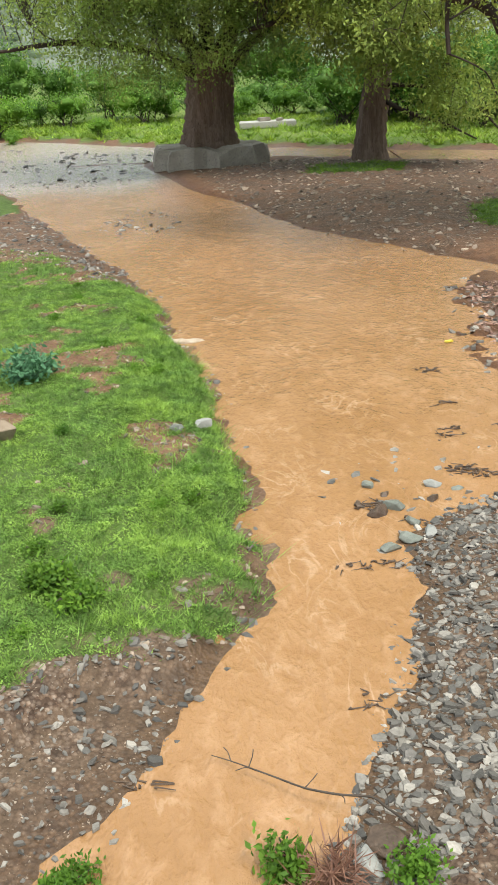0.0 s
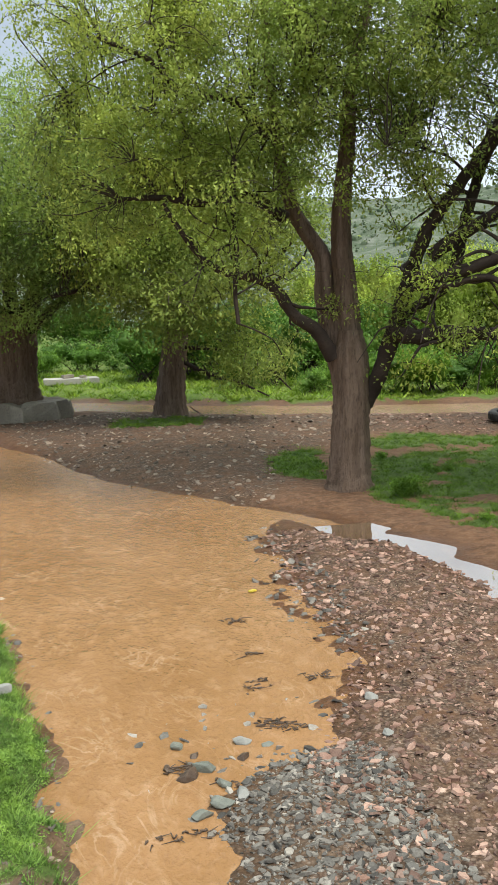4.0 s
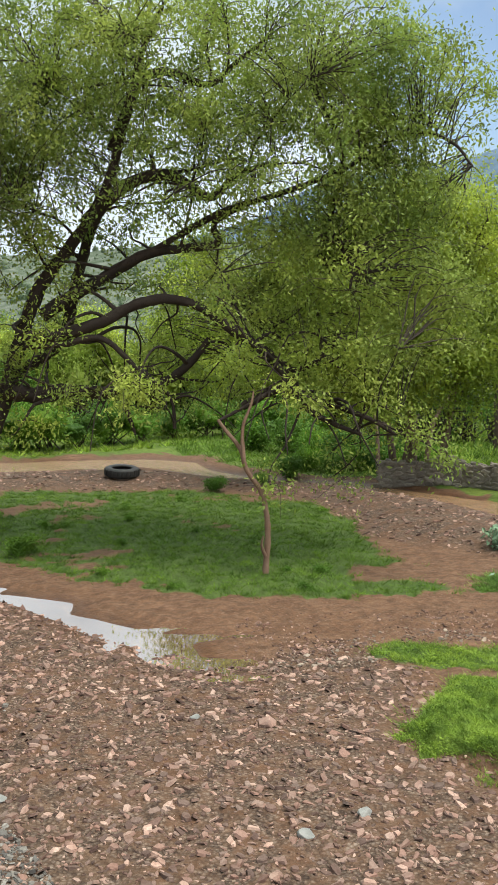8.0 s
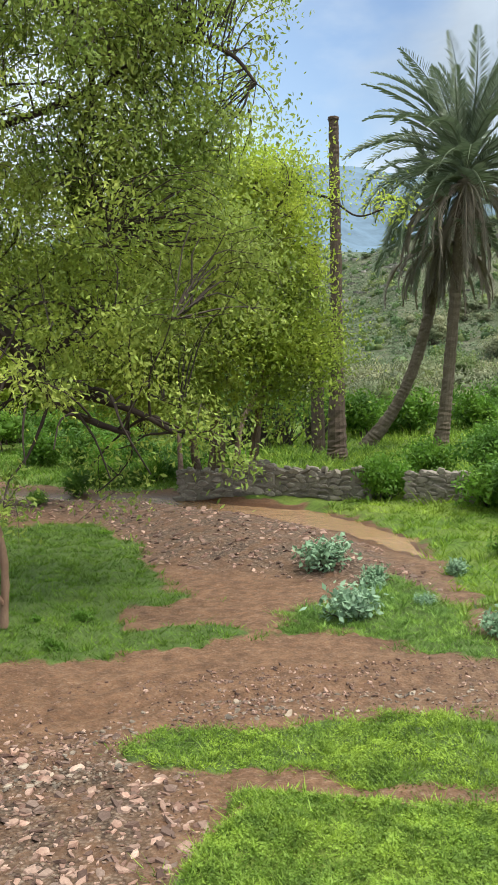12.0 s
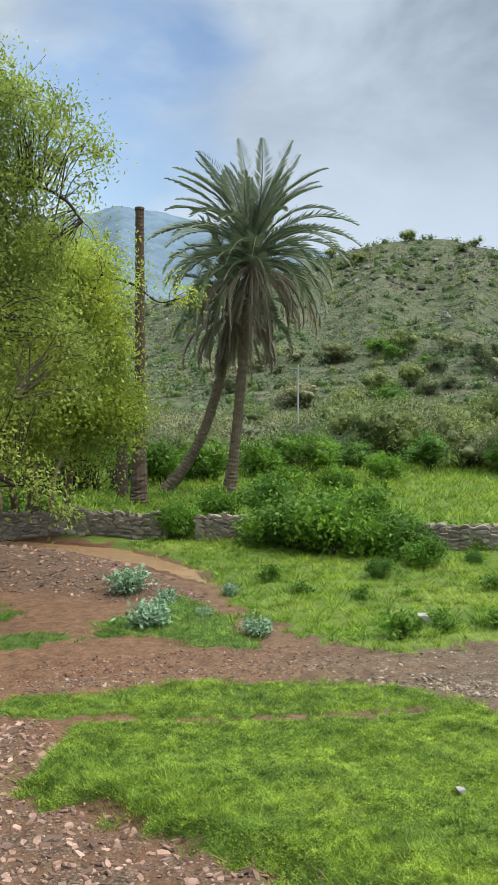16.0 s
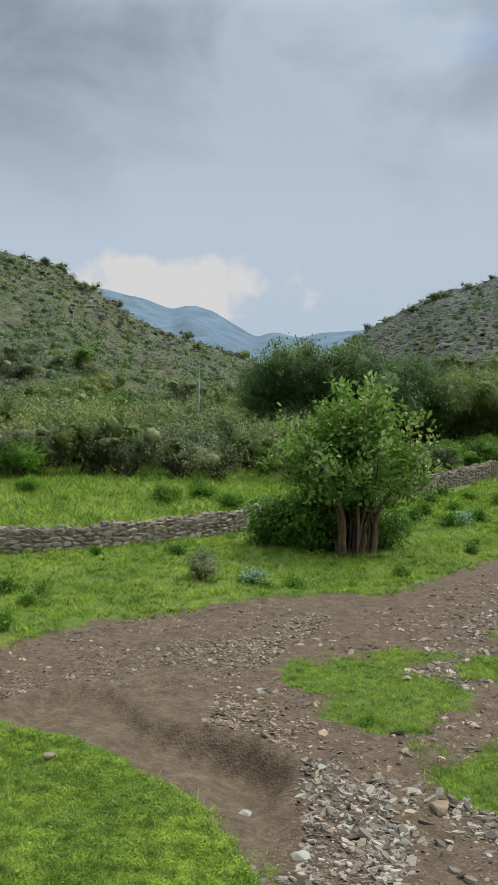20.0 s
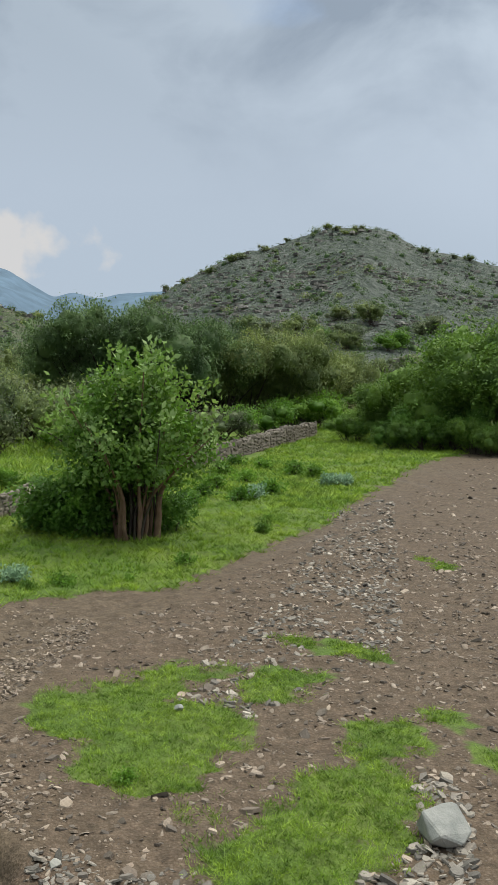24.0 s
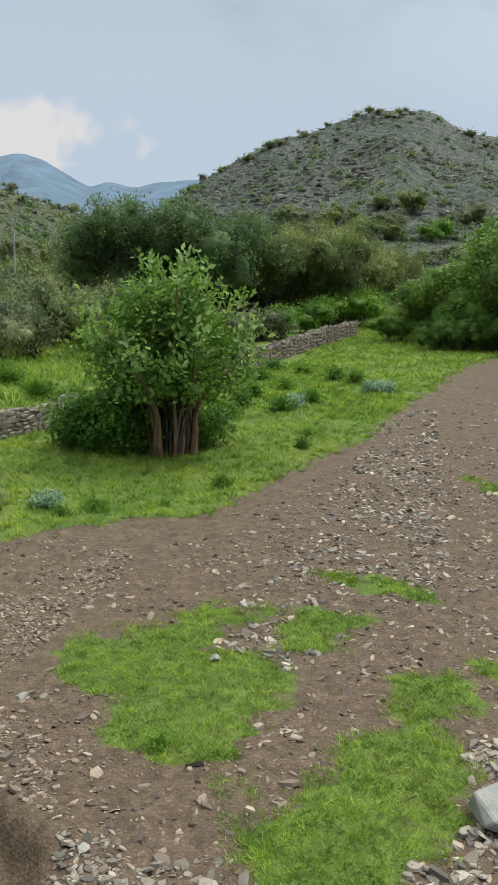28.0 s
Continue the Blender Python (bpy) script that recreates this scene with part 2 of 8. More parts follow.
def ground_material():
    m, nt, bsdf = nodes_of("ground")

    def attr(name):
        n = nt.nodes.new("ShaderNodeAttribute")
        n.attribute_name = name
        return n.outputs["Fac"]
    p = position(nt)
    big, mid, fine, grit = noise_node(nt, 0.35, 4, 0.6, p), noise_node(nt, 2.2, 6, 0.65, p), noise_node(nt, 14, 6, 0.7, p), noise_node(nt, 70, 4, 0.7, p)
    vor = nt.nodes.new("ShaderNodeTexVoronoi")
    vor.inputs["Scale"].default_value = 22.0
    nt.links.new(p, vor.inputs["Vector"])
    grey = mixed(nt, ramp(nt, mid.outputs["Fac"], 0.35, 0.65), (0.086, 0.061, 0.040), (0.145, 0.107, 0.072))
    red = mixed(nt, ramp(nt, mid.outputs["Fac"], 0.35, 0.65), (0.122, 0.061, 0.033), (0.192, 0.103, 0.058))
    dirt = mixed(nt, attr("red"), grey, red)
    dirt = mixed(nt, ramp(nt, fine.outputs["Fac"], 0.5, 0.72), dirt, mixed(nt, attr("red"), (0.18, 0.132, 0.094), (0.225, 0.145, 0.10)))
    shard = mixed(nt, ramp(nt, vor.outputs["Color"], 0.1, 0.9), (0.075, 0.049, 0.036), (0.27, 0.20, 0.154))
    edge = ramp(nt, vor.outputs["Distance"], 0.25, 0.6, (1, 1, 1), (0.5, 0.42, 0.36))
    shard = mixed(nt, 1.0, shard, edge, "MULTIPLY")
    st = nt.nodes.new("ShaderNodeMath")
    st.operation = "MULTIPLY"
    nt.links.new(attr("stony"), st.inputs[0])
    nt.links.new(ramp(nt, mid.outputs["Fac"], 0.36, 0.56), st.inputs[1])
    col = mixed(nt, st.outputs[0], dirt, shard)
    green = mixed(nt, ramp(nt, mid.outputs["Fac"], 0.3, 0.7), (0.055, 0.09, 0.018), (0.105, 0.145, 0.034))
    green = mixed(nt, ramp(nt, fine.outputs["Fac"], 0.35, 0.7), green, (0.065, 0.115, 0.022))
    green = mixed(nt, attr("lush"), green, mixed(nt, ramp(nt, big.outputs["Fac"], 0.4, 0.6), (0.10, 0.165, 0.02), (0.165, 0.22, 0.036)))
    gm = nt.nodes.new("ShaderNodeMath")
    gm.operation = "ADD"
    nt.links.new(attr("grass"), gm.inputs[0])
    sub = nt.nodes.new("ShaderNodeMath")
    sub.operation = "MULTIPLY_ADD"
    sub.inputs[1].default_value, sub.inputs[2].default_value = 0.9, -0.5
    nt.links.new(mid.outputs["Fac"], sub.inputs[0])
    nt.links.new(sub.outputs[0], gm.inputs[1])
    col = mixed(nt, ramp(nt, gm.outputs[0], 0.32, 0.62), col, green)
    rough_n = noise_node(nt, 5.5, 8, 0.75, p)
    tone = ramp(nt, rough_n.outputs["Fac"], 0.36, 0.62, (0.62, 0.6, 0.58), (1.2, 1.2, 1.2))
    col = mixed(nt, 1.0, col, tone, "MULTIPLY")
    wet = mixed(nt, attr("damp"), (1, 1, 1), (0.72, 0.62, 0.52))
    col = mixed(nt, 1.0, col, wet, "MULTIPLY")
    gr = mixed(nt, ramp(nt, grit.outputs["Fac"], 0.3, 0.65), (0.7, 0.68, 0.66), (1.05, 1.05, 1.05))
    col = mixed(nt, 1.0, col, gr, "MULTIPLY")
    nt.links.new(col, bsdf.inputs["Base Color"])
    rr = mixed(nt, attr("damp"), (0.9, 0.9, 0.9), (0.45, 0.45, 0.45))
    nt.links.new(rr, bsdf.inputs["Roughness"])
    bsdf.inputs["Specular IOR Level"].default_value = 0.3
    h = nt.nodes.new("ShaderNodeMath")
    h.operation = "ADD"
    nt.links.new(fine.outputs["Fac"], h.inputs[0])
    nt.links.new(vor.outputs["Distance"], h.inputs[1])
    bumped(nt, bsdf, h.outputs[0], 0.5, 0.03)
    return m


def muddy_water(name, a, b, rough, bump, scale, ior=1.4):
    m, nt, bsdf = nodes_of(name)
    p = position(nt)
    mp = nt.nodes.new("ShaderNodeMapping")
    mp.inputs["Scale"].default_value = (1.0, 0.55, 1.0)
    nt.links.new(p, mp.inputs[0])
    big, rip, small = noise_node(nt, 0.5, 5, 0.6, mp.outputs[0]), noise_node(nt, scale, 5, 0.6, mp.outputs[0]), noise_node(nt, scale * 4, 4, 0.6, mp.outputs[0])
    rip.inputs["Distortion"].default_value = 0.3
    col = mixed(nt, ramp(nt, big.outputs["Fac"], 0.35, 0.65), a, b)
    col = mixed(nt, ramp(nt, rip.outputs["Fac"], 0.50, 0.75, (0, 0, 0), (0.6, 0.6, 0.6)), col, (0.41, 0.24, 0.132))
    col = mixed(nt, ramp(nt, small.outputs["Fac"], 0.55, 0.8, (0, 0, 0), (0.7, 0.7, 0.7)), col, (0.22, 0.105, 0.038))
    web = noise_node(nt, 1.5, 4, 0.55, mp.outputs[0])          # winding streaks of pale froth
    web.inputs["Distortion"].default_value = 1.6
    far = nt.nodes.new("ShaderNodeMath")
    far.operation = "SUBTRACT"
    far.inputs[1].default_value = 0.5
    nt.links.new(web.outputs["Fac"], far.inputs[0])
    line = nt.nodes.new("ShaderNodeMath")
    line.operation = "ABSOLUTE"
    nt.links.new(far.outputs[0], line.inputs[0])
    thin = nt.nodes.new("ShaderNodeMath")
    thin.operation = "MULTIPLY"
    nt.links.new(ramp(nt, line.outputs[0], 0.004, 0.03, (0.3, 0.3, 0.3), (0, 0, 0)), thin.inputs[0])
    nt.links.new(ramp(nt, noise_node(nt, 0.8, 3, 0.6, p).outputs["Fac"], 0.48, 0.66), thin.inputs[1])
    col = mixed(nt, thin.outputs[0], col, (0.58, 0.41, 0.28))
    # sky glare on broken water, painted as a pale base colour plus gloss
    riffle_glare = nt.nodes.new("ShaderNodeAttribute")
    riffle_glare.attribute_name = "riffle_glare"
    col = mixed(nt, riffle_glare.outputs["Fac"], col, (0.38, 0.31, 0.25))
    nt.links.new(col, bsdf.inputs["Base Color"])
    bsdf.inputs["Roughness"].default_value = rough
    gloss = nt.nodes.new("ShaderNodeMath")
    gloss.operation = "MULTIPLY_ADD"
    gloss.inputs[1].default_value, gloss.inputs[2].default_value = 1.1, ior
    nt.links.new(riffle_glare.outputs["Fac"], gloss.inputs[0])
    nt.links.new(gloss.outputs[0], bsdf.inputs["IOR"])
    h = nt.nodes.new("ShaderNodeMath")
    h.operation = "MULTIPLY_ADD"
    h.inputs[1].default_value = 0.35
    nt.links.new(small.outputs["Fac"], h.inputs[0])
    nt.links.new(rip.outputs["Fac"], h.inputs[2])
    bumped(nt, bsdf, h.outputs[0], bump, 0.05)
    return m


M_GROUND = ground_material()
M_WATER = muddy_water("muddy_water", (0.255, 0.13, 0.051), (0.32, 0.172, 0.078), 0.14, 0.9, 5.0)
M_PUDDLE = muddy_water("still_water", (0.16, 0.10, 0.06), (0.22, 0.14, 0.085), 0.02, 0.008, 3.0, 7.0)
M_BARK = surface("bark", (0.17, 0.115, 0.082), (0.31, 0.22, 0.17), (0.055, 0.036, 0.027), 2.0, 9.0, 0.9, 1.0, 0.2, stretch=(3.0, 3.0, 0.35), depth=0.07)
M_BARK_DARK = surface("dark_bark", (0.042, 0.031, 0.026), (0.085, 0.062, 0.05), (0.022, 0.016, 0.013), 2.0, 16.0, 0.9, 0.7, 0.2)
M_BARK_PALE = surface("pale_bark", (0.20, 0.115, 0.075), (0.28, 0.175, 0.12), (0.12, 0.07, 0.05), 3.0, 20.0, 0.85, 0.6, 0.25)
M_TWIG = surface("twig", (0.055, 0.042, 0.034), (0.09, 0.07, 0.055), None, 3.0, 20.0, 0.9, 0.0)
M_LEAF_A = leafy("leaf_dark", (0.205, 0.28, 0.078), (0.355, 0.435, 0.135), (0.255, 0.365, 0.095), through=0.52, tufts=0.9)
M_LEAF_C = leafy("leaf_mid", (0.23, 0.29, 0.07), (0.44, 0.495, 0.14), (0.30, 0.38, 0.085), through=0.46, tufts=0.8)
M_LEAF_D = leafy("leaf_yellow_green", (0.25, 0.315, 0.055), (0.43, 0.49, 0.10), (0.32, 0.41, 0.065), through=0.46, tufts=0.7)
M_LEAF_SHRUB = leafy("leaf_shrub", (0.08, 0.17, 0.022), (0.19, 0.32, 0.045), (0.12, 0.24, 0.03), through=0.45, tufts=0.8)
M_LEAF_DEEP = leafy("leaf_deep", (0.07, 0.15, 0.026), (0.155, 0.265, 0.05), (0.10, 0.205, 0.034), through=0.4, tufts=1.2)
M_LEAF_BROAD = leafy("leaf_broad", (0.13, 0.225, 0.05), (0.30, 0.405, 0.125), (0.165, 0.28, 0.055), through=0.4, tufts=1.0)
M_LEAF_SILVER = leafy("leaf_silver", (0.15, 0.25, 0.14), (0.30, 0.42, 0.28), (0.20, 0.32, 0.18), through=0.2)
M_LEAF_BLUE = leafy("leaf_blue_green", (0.06, 0.16, 0.075), (0.11, 0.24, 0.12), (0.08, 0.19, 0.09), through=0.25)
M_LEAF_GREY = leafy("leaf_grey", (0.13, 0.152, 0.088), (0.235, 0.25, 0.155), (0.155, 0.19, 0.095), through=0.32, tufts=0.4)
M_LEAF_ACACIA = leafy("leaf_acacia", (0.088, 0.142, 0.062), (0.155, 0.22, 0.095), (0.11, 0.175, 0.065), tufts=0.35)
M_LEAF_CREEPER = leafy("leaf_creeper", (0.085, 0.16, 0.03), (0.22, 0.335, 0.065), (0.12, 0.205, 0.04), through=0.35, tufts=0.5)
M_LEAF_DRY = leafy("leaf_dry_scrub", (0.19, 0.185, 0.115), (0.31, 0.295, 0.20), (0.215, 0.225, 0.125), through=0.25, tufts=0.4)
M_LEAF_PALE = leafy("leaf_pale_tip", (0.22, 0.33, 0.11), (0.38, 0.50, 0.20), (0.27, 0.39, 0.13), through=0.35)
M_LEAF_OLIVE = leafy("leaf_olive", (0.145, 0.18, 0.068), (0.24, 0.28, 0.11), (0.175, 0.22, 0.075), tufts=0.4)
M_GRASS = leafy("grass_blade", (0.12, 0.215, 0.046), (0.255, 0.385, 0.092), (0.19, 0.30, 0.064), through=0.3, scale=0.9, tufts=4.5)
M_GRASS_LUSH = leafy("grass_lush", (0.125, 0.21, 0.028), (0.27, 0.375, 0.06), (0.24, 0.335, 0.055), through=0.3, scale=0.9, tufts=4.5)
M_GRASS_MEADOW = leafy("grass_meadow", (0.12, 0.22, 0.025), (0.265, 0.375, 0.05), (0.24, 0.325, 0.048), through=0.3, scale=0.35, tufts=2.2)
# darker copy of the blades: tree shade put into the colour
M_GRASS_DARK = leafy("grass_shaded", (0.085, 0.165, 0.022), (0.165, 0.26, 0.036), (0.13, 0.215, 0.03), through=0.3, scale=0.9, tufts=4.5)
M_STRAW = leafy("straw", (0.16, 0.075, 0.05), (0.26, 0.14, 0.09), (0.2, 0.1, 0.07), through=0.15)
M_STONE = surface("slate_stone", (0.215, 0.165, 0.125), (0.35, 0.285, 0.23), (0.145, 0.11, 0.085), 4.0, 40.0, 0.7, 0.4, 0.35, island=True)
M_STONE_RED = surface("rusty_stone", (0.235, 0.135, 0.102), (0.415, 0.295, 0.24), (0.155, 0.086, 0.066), 4.0, 40.0, 0.75, 0.4, 0.3, island=True)
M_STONE_BLUE = surface("blue_grey_slate", (0.15, 0.135, 0.118), (0.30, 0.275, 0.245), (0.088, 0.078, 0.07), 4.0, 40.0, 0.55, 0.4, 0.4, island=True)
M_STONE_PALE = surface("pale_stone", (0.235, 0.20, 0.165), (0.38, 0.34, 0.295), (0.15, 0.13, 0.112), 4.0, 40.0, 0.7, 0.4, 0.35, island=True)
M_SCREE = surface("scree", (0.17, 0.158, 0.145), (0.28, 0.262, 0.24), (0.115, 0.108, 0.10), 1.0, 6.0, 0.9, 0.4, 0.2, island=True)
M_LEAF_HILL = leafy("leaf_hill_scrub", (0.092, 0.132, 0.072), (0.165, 0.205, 0.12), (0.115, 0.165, 0.085), through=0.2, scale=0.05)
M_ROCK = surface("grey_rock", (0.25, 0.255, 0.24), (0.37, 0.36, 0.335), (0.2, 0.19, 0.17), 5.0, 30.0, 0.75, 0.6, 0.35)
M_ROCK_TAN = surface("tan_rock", (0.24, 0.175, 0.12), (0.33, 0.26, 0.19), (0.17, 0.12, 0.085), 5.0, 30.0, 0.75, 0.6, 0.35)
M_ROCK_PINK = surface("pinkish_rock", (0.36, 0.21, 0.16), (0.44, 0.29, 0.23), (0.28, 0.16, 0.12), 5.0, 30.0, 0.75, 0.5, 0.35)
M_ROCK_GREEN = surface("greenish_slate", (0.145, 0.155, 0.13), (0.23, 0.235, 0.20), (0.09, 0.095, 0.085), 5.0, 30.0, 0.5, 0.5, 0.4)
M_WALL_STONE = surface("wall_stone", (0.25, 0.21, 0.17), (0.43, 0.375, 0.31), (0.17, 0.142, 0.118), 2.5, 24.0, 0.85, 0.7, 0.25, obj=True)
M_WALL_CORE = surface("wall_core", (0.21, 0.18, 0.145), (0.31, 0.27, 0.22), (0.13, 0.11, 0.09), 2.5, 20.0, 0.9, 0.7, 0.2)
M_CONCRETE = surface("rough_concrete", (0.255, 0.22, 0.18), (0.36, 0.32, 0.27), (0.14, 0.12, 0.10), 1.4, 12.0, 0.85, 0.7, 0.25)
M_CONCRETE_PALE = surface("pale_concrete", (0.36, 0.345, 0.31), (0.45, 0.43, 0.39), (0.25, 0.235, 0.20), 1.5, 16.0, 0.8, 0.3, 0.25)
M_RUBBER = surface("tyre_rubber", (0.014, 0.014, 0.015), (0.03, 0.029, 0.028), (0.05, 0.045, 0.04), 4.0, 30.0, 0.6, 0.3, 0.4)
M_METAL_POLE = surface("galvanised_pole", (0.33, 0.34, 0.34), (0.42, 0.43, 0.43), None, 3.0, 20.0, 0.5, 0.1, 0.5)
M_PALM_BARK = surface("palm_bark", (0.12, 0.09, 0.062), (0.19, 0.15, 0.11), (0.065, 0.048, 0.036), 3.0, 14.0, 0.9, 0.9, 0.2)
M_PALM_DEAD = surface("dead_palm_bark", (0.085, 0.06, 0.046), (0.14, 0.10, 0.075), (0.05, 0.036, 0.03), 3.0, 14.0, 0.9, 0.9, 0.2)
M_FROND = leafy("frond_green", (0.11, 0.145, 0.08), (0.215, 0.255, 0.165), (0.14, 0.185, 0.105), 0.4, 0.2, 0.4)
M_FROND_DRY = leafy("frond_dry", (0.16, 0.13, 0.098), (0.29, 0.245, 0.19), (0.2, 0.165, 0.12), 0.6, 0.15, 0.4)
M_MUD = surface("dark_mud", (0.065, 0.04, 0.026), (0.11, 0.07, 0.045), None, 6.0, 30.0, 0.55, 0.5, 0.4)
M_FOAM = surface("pale_foam", (0.38, 0.29, 0.21), (0.50, 0.41, 0.32), None, 8.0, 40.0, 0.6, 0.3)
M_PLASTIC = surface("yellow_plastic", (0.62, 0.48, 0.06), (0.70, 0.55, 0.10), None, 8.0, 40.0, 0.4, 0.0, 0.5)
M_HILL = surface("scrub_hillside", (0.082, 0.116, 0.056), (0.142, 0.155, 0.094), (0.185, 0.165, 0.128), 0.06, 0.5, 0.95, 0.9, 0.1, depth=2.2)
# haze over this slope is mixed into its paler colours
M_HILL_HAZY = surface("hazy_hillside", (0.085, 0.115, 0.07), (0.14, 0.165, 0.12), (0.19, 0.195, 0.17), 0.05, 0.22, 0.95, 0.6, 0.1, depth=1.5)
# stony green-greys, their greyness partly painted-in haze
M_HILL_ROCK = surface("stony_hillside", (0.058, 0.078, 0.062), (0.132, 0.148, 0.126), (0.20, 0.197, 0.184), 0.05, 0.5, 0.95, 0.9, 0.1, depth=2.2)
# the blue of distance haze is painted into this base colour
M_FAR_HAZE = surface("haze_blue_mountain", (0.135, 0.19, 0.255), (0.15, 0.21, 0.28), None, 0.004, 0.02, 1.0, 0.0, 0.0)


# ---------------------------------------------------------------- mesh helpers
def mesh_of(name, verts, faces, mats, smooth=False, index=None):
    """A mesh from arrays: verts (n, 3); faces (m, 3) or (m, 4)."""
    verts, faces = np.asarray(verts, dtype=np.float32), np.asarray(faces, dtype=np.int32)
    me = bpy.data.meshes.new(name)
    m, k = faces.shape
    me.vertices.add(len(verts))
    me.vertices.foreach_set("co", verts.ravel())
    me.loops.add(m * k)
    me.loops.foreach_set("vertex_index", faces.ravel())
    me.polygons.add(m)
    me.polygons.foreach_set("loop_start", np.arange(0, m * k, k, dtype=np.int32))
    me.polygons.foreach_set("use_smooth", np.full(m, smooth))
    for mat in (mats if isinstance(mats, (list, tuple)) else [mats]):
        me.materials.append(mat)
    if index is not None:
        me.polygons.foreach_set("material_index", np.asarray(index, dtype=np.int32))
    me.update(calc_edges=True)
    me.validate()
    return me


def put(name, me, parent=None, at=(0, 0, 0), label="", turn=0.0, size=1.0):
    ob = new(name, me)
    if parent is not None:
        ob.parent = parent
    ob.location = at
    ob.rotation_euler[2] = turn
    if size != 1.0:
        ob.scale = (size, size, size)
    if label:
        tagged(ob, label)
    return ob


def thing(name, at, label, category, group="", kind=""):
    ob = new(name)
    ob.empty_display_size = 0.2
    ob.location = at
    return tagged(ob, label, category, group, kind)


def joined(pieces):
    """Several (verts, faces) with faces of one width, as one."""
    vs, fs, n = [], [], 0
    for v, f in pieces:
        vs.append(v)
        fs.append(f + n)
        n += len(v)
    return np.concatenate(vs), np.concatenate(fs)


def catmull(points, per=6):
    """A smooth line through points (rows may hold radii as well)."""
    p = np.asarray(points, float)
    p = np.vstack([2 * p[0] - p[1], p, 2 * p[-1] - p[-2]])
    out = []
    for i in range(1, len(p) - 2):
        for t in np.arange(per) / per:
            a, b, c, d = p[i - 1:i + 3]
            out.append(0.5 * (2 * b + (c - a) * t + (2 * a - 5 * b + 4 * c - d) * t * t + (3 * b - a - 3 * c + d) * t ** 3))
    out.append(p[-2])
    return np.array(out)


def tube(path, radii, sides=8, lumpy=0.0, rng=None, flutes=0):
    """A tapered limb along a path, with lumps or flutes round it."""
    path, radii = np.asarray(path, float), np.asarray(radii, float)
    n = len(path)
    tan = np.gradient(path, axis=0)
    tan /= np.linalg.norm(tan, axis=1, keepdims=True) + 1e-9
    ref = np.array([0.0, 0.0, 1.0]) if abs(tan[:, 2].mean()) < 0.8 else np.array([1.0, 0.0, 0.0])
    u = np.cross(tan, ref)
    u /= np.linalg.norm(u, axis=1, keepdims=True) + 1e-9
    w = np.cross(tan, u)
    ang = np.arange(sides) / sides * 2 * np.pi
    r = np.repeat(radii[:, None], sides, 1)
    if flutes:
        r = r * (1 + 0.10 * np.cos(ang * flutes + 1.0)[None, :] + 0.05 * np.cos(ang * (2 * flutes + 1))[None, :])
    if lumpy:
        r = r * (1 + lumpy * (rng.random((n, sides)) - 0.5))
    v = path[:, None, :] + r[..., None] * (np.cos(ang)[None, :, None] * u[:, None, :] + np.sin(ang)[None, :, None] * w[:, None, :])
    v = v.reshape(-1, 3)
    i, j = np.meshgrid(np.arange(n - 1), np.arange(sides), indexing="ij")
    a, b = i * sides + j, i * sides + (j + 1) % sides
    f = np.stack([a, b, b + sides, a + sides], -1).reshape(-1, 4)
    v = np.vstack([v, path[-1:]])
    tip = len(v) - 1
    last = (n - 1) * sides
    cap = np.array([[last + k, last + (k + 1) % sides, tip, tip] for k in range(sides)])
    cap[:, 3] = cap[:, 2]
    # the end is closed with thin quads folded on the tip
    f = np.vstack([f, np.stack([cap[:, 0], cap[:, 1], cap[:, 2], cap[:, 0]], -1)[:0]])
    return v, f


def limb_mesh(name, line, mat, sides=10, lumpy=0.1, seed=0, flutes=0, per=6):
    """line: rows of x, y, z, radius."""
    c = catmull(line, per)
    rng = np.random.default_rng(seed)
    v, f = tube(c[:, :3], np.maximum(c[:, 3], 0.004), sides, lumpy, rng, flutes)
    return mesh_of(name, v, f, mat, True)


def leaves(centres, spread, count, length, width, rng, droop=0.4, flat=0.5):
    """Rhombic leaves scattered round the centres: arrays of verts and quads."""
    c = np.repeat(np.asarray(centres, float), count, axis=0)
    n = len(c)
    s = np.asarray(spread, float)
    s = np.repeat(s, count, axis=0) if s.ndim == 2 else s
    p = c + rng.normal(size=(n, 3)) * s
    d = rng.normal(size=(n, 3))
    d[:, 2] -= droop
    d /= np.linalg.norm(d, axis=1, keepdims=True)
    up = rng.normal(size=(n, 3)) * (1 - flat) + np.array([0, 0, flat * 1.4])
    side = np.cross(d, up)
    side /= np.linalg.norm(side, axis=1, keepdims=True) + 1e-9
    k = rng.uniform(0.6, 1.3, (n, 1))
    a, b = d * length * k, side * width * k * 0.5
    v = np.stack([p, p + a * 0.45 + b, p + a, p + a * 0.45 - b], 1).reshape(-1, 3)
    return v, np.arange(4 * n).reshape(-1, 4)


def inside(blobs, n, rng, shell=0.35):
    """n places in a union of ellipsoids (x, y, z, radius across, radius up), denser near their skins."""
    b = np.asarray(blobs, float)
    w = b[:, 3] ** 1.6 * b[:, 4]
    k = rng.choice(len(b), n, p=w / w.sum())
    d = rng.normal(size=(n, 3))
    d /= np.linalg.norm(d, axis=1, keepdims=True)
    r = (shell + (1 - shell) * rng.random((n, 1)) ** 0.5)
    return b[k, :3] + d * r * np.stack([b[k, 3], b[k, 3], b[k, 4]], 1)


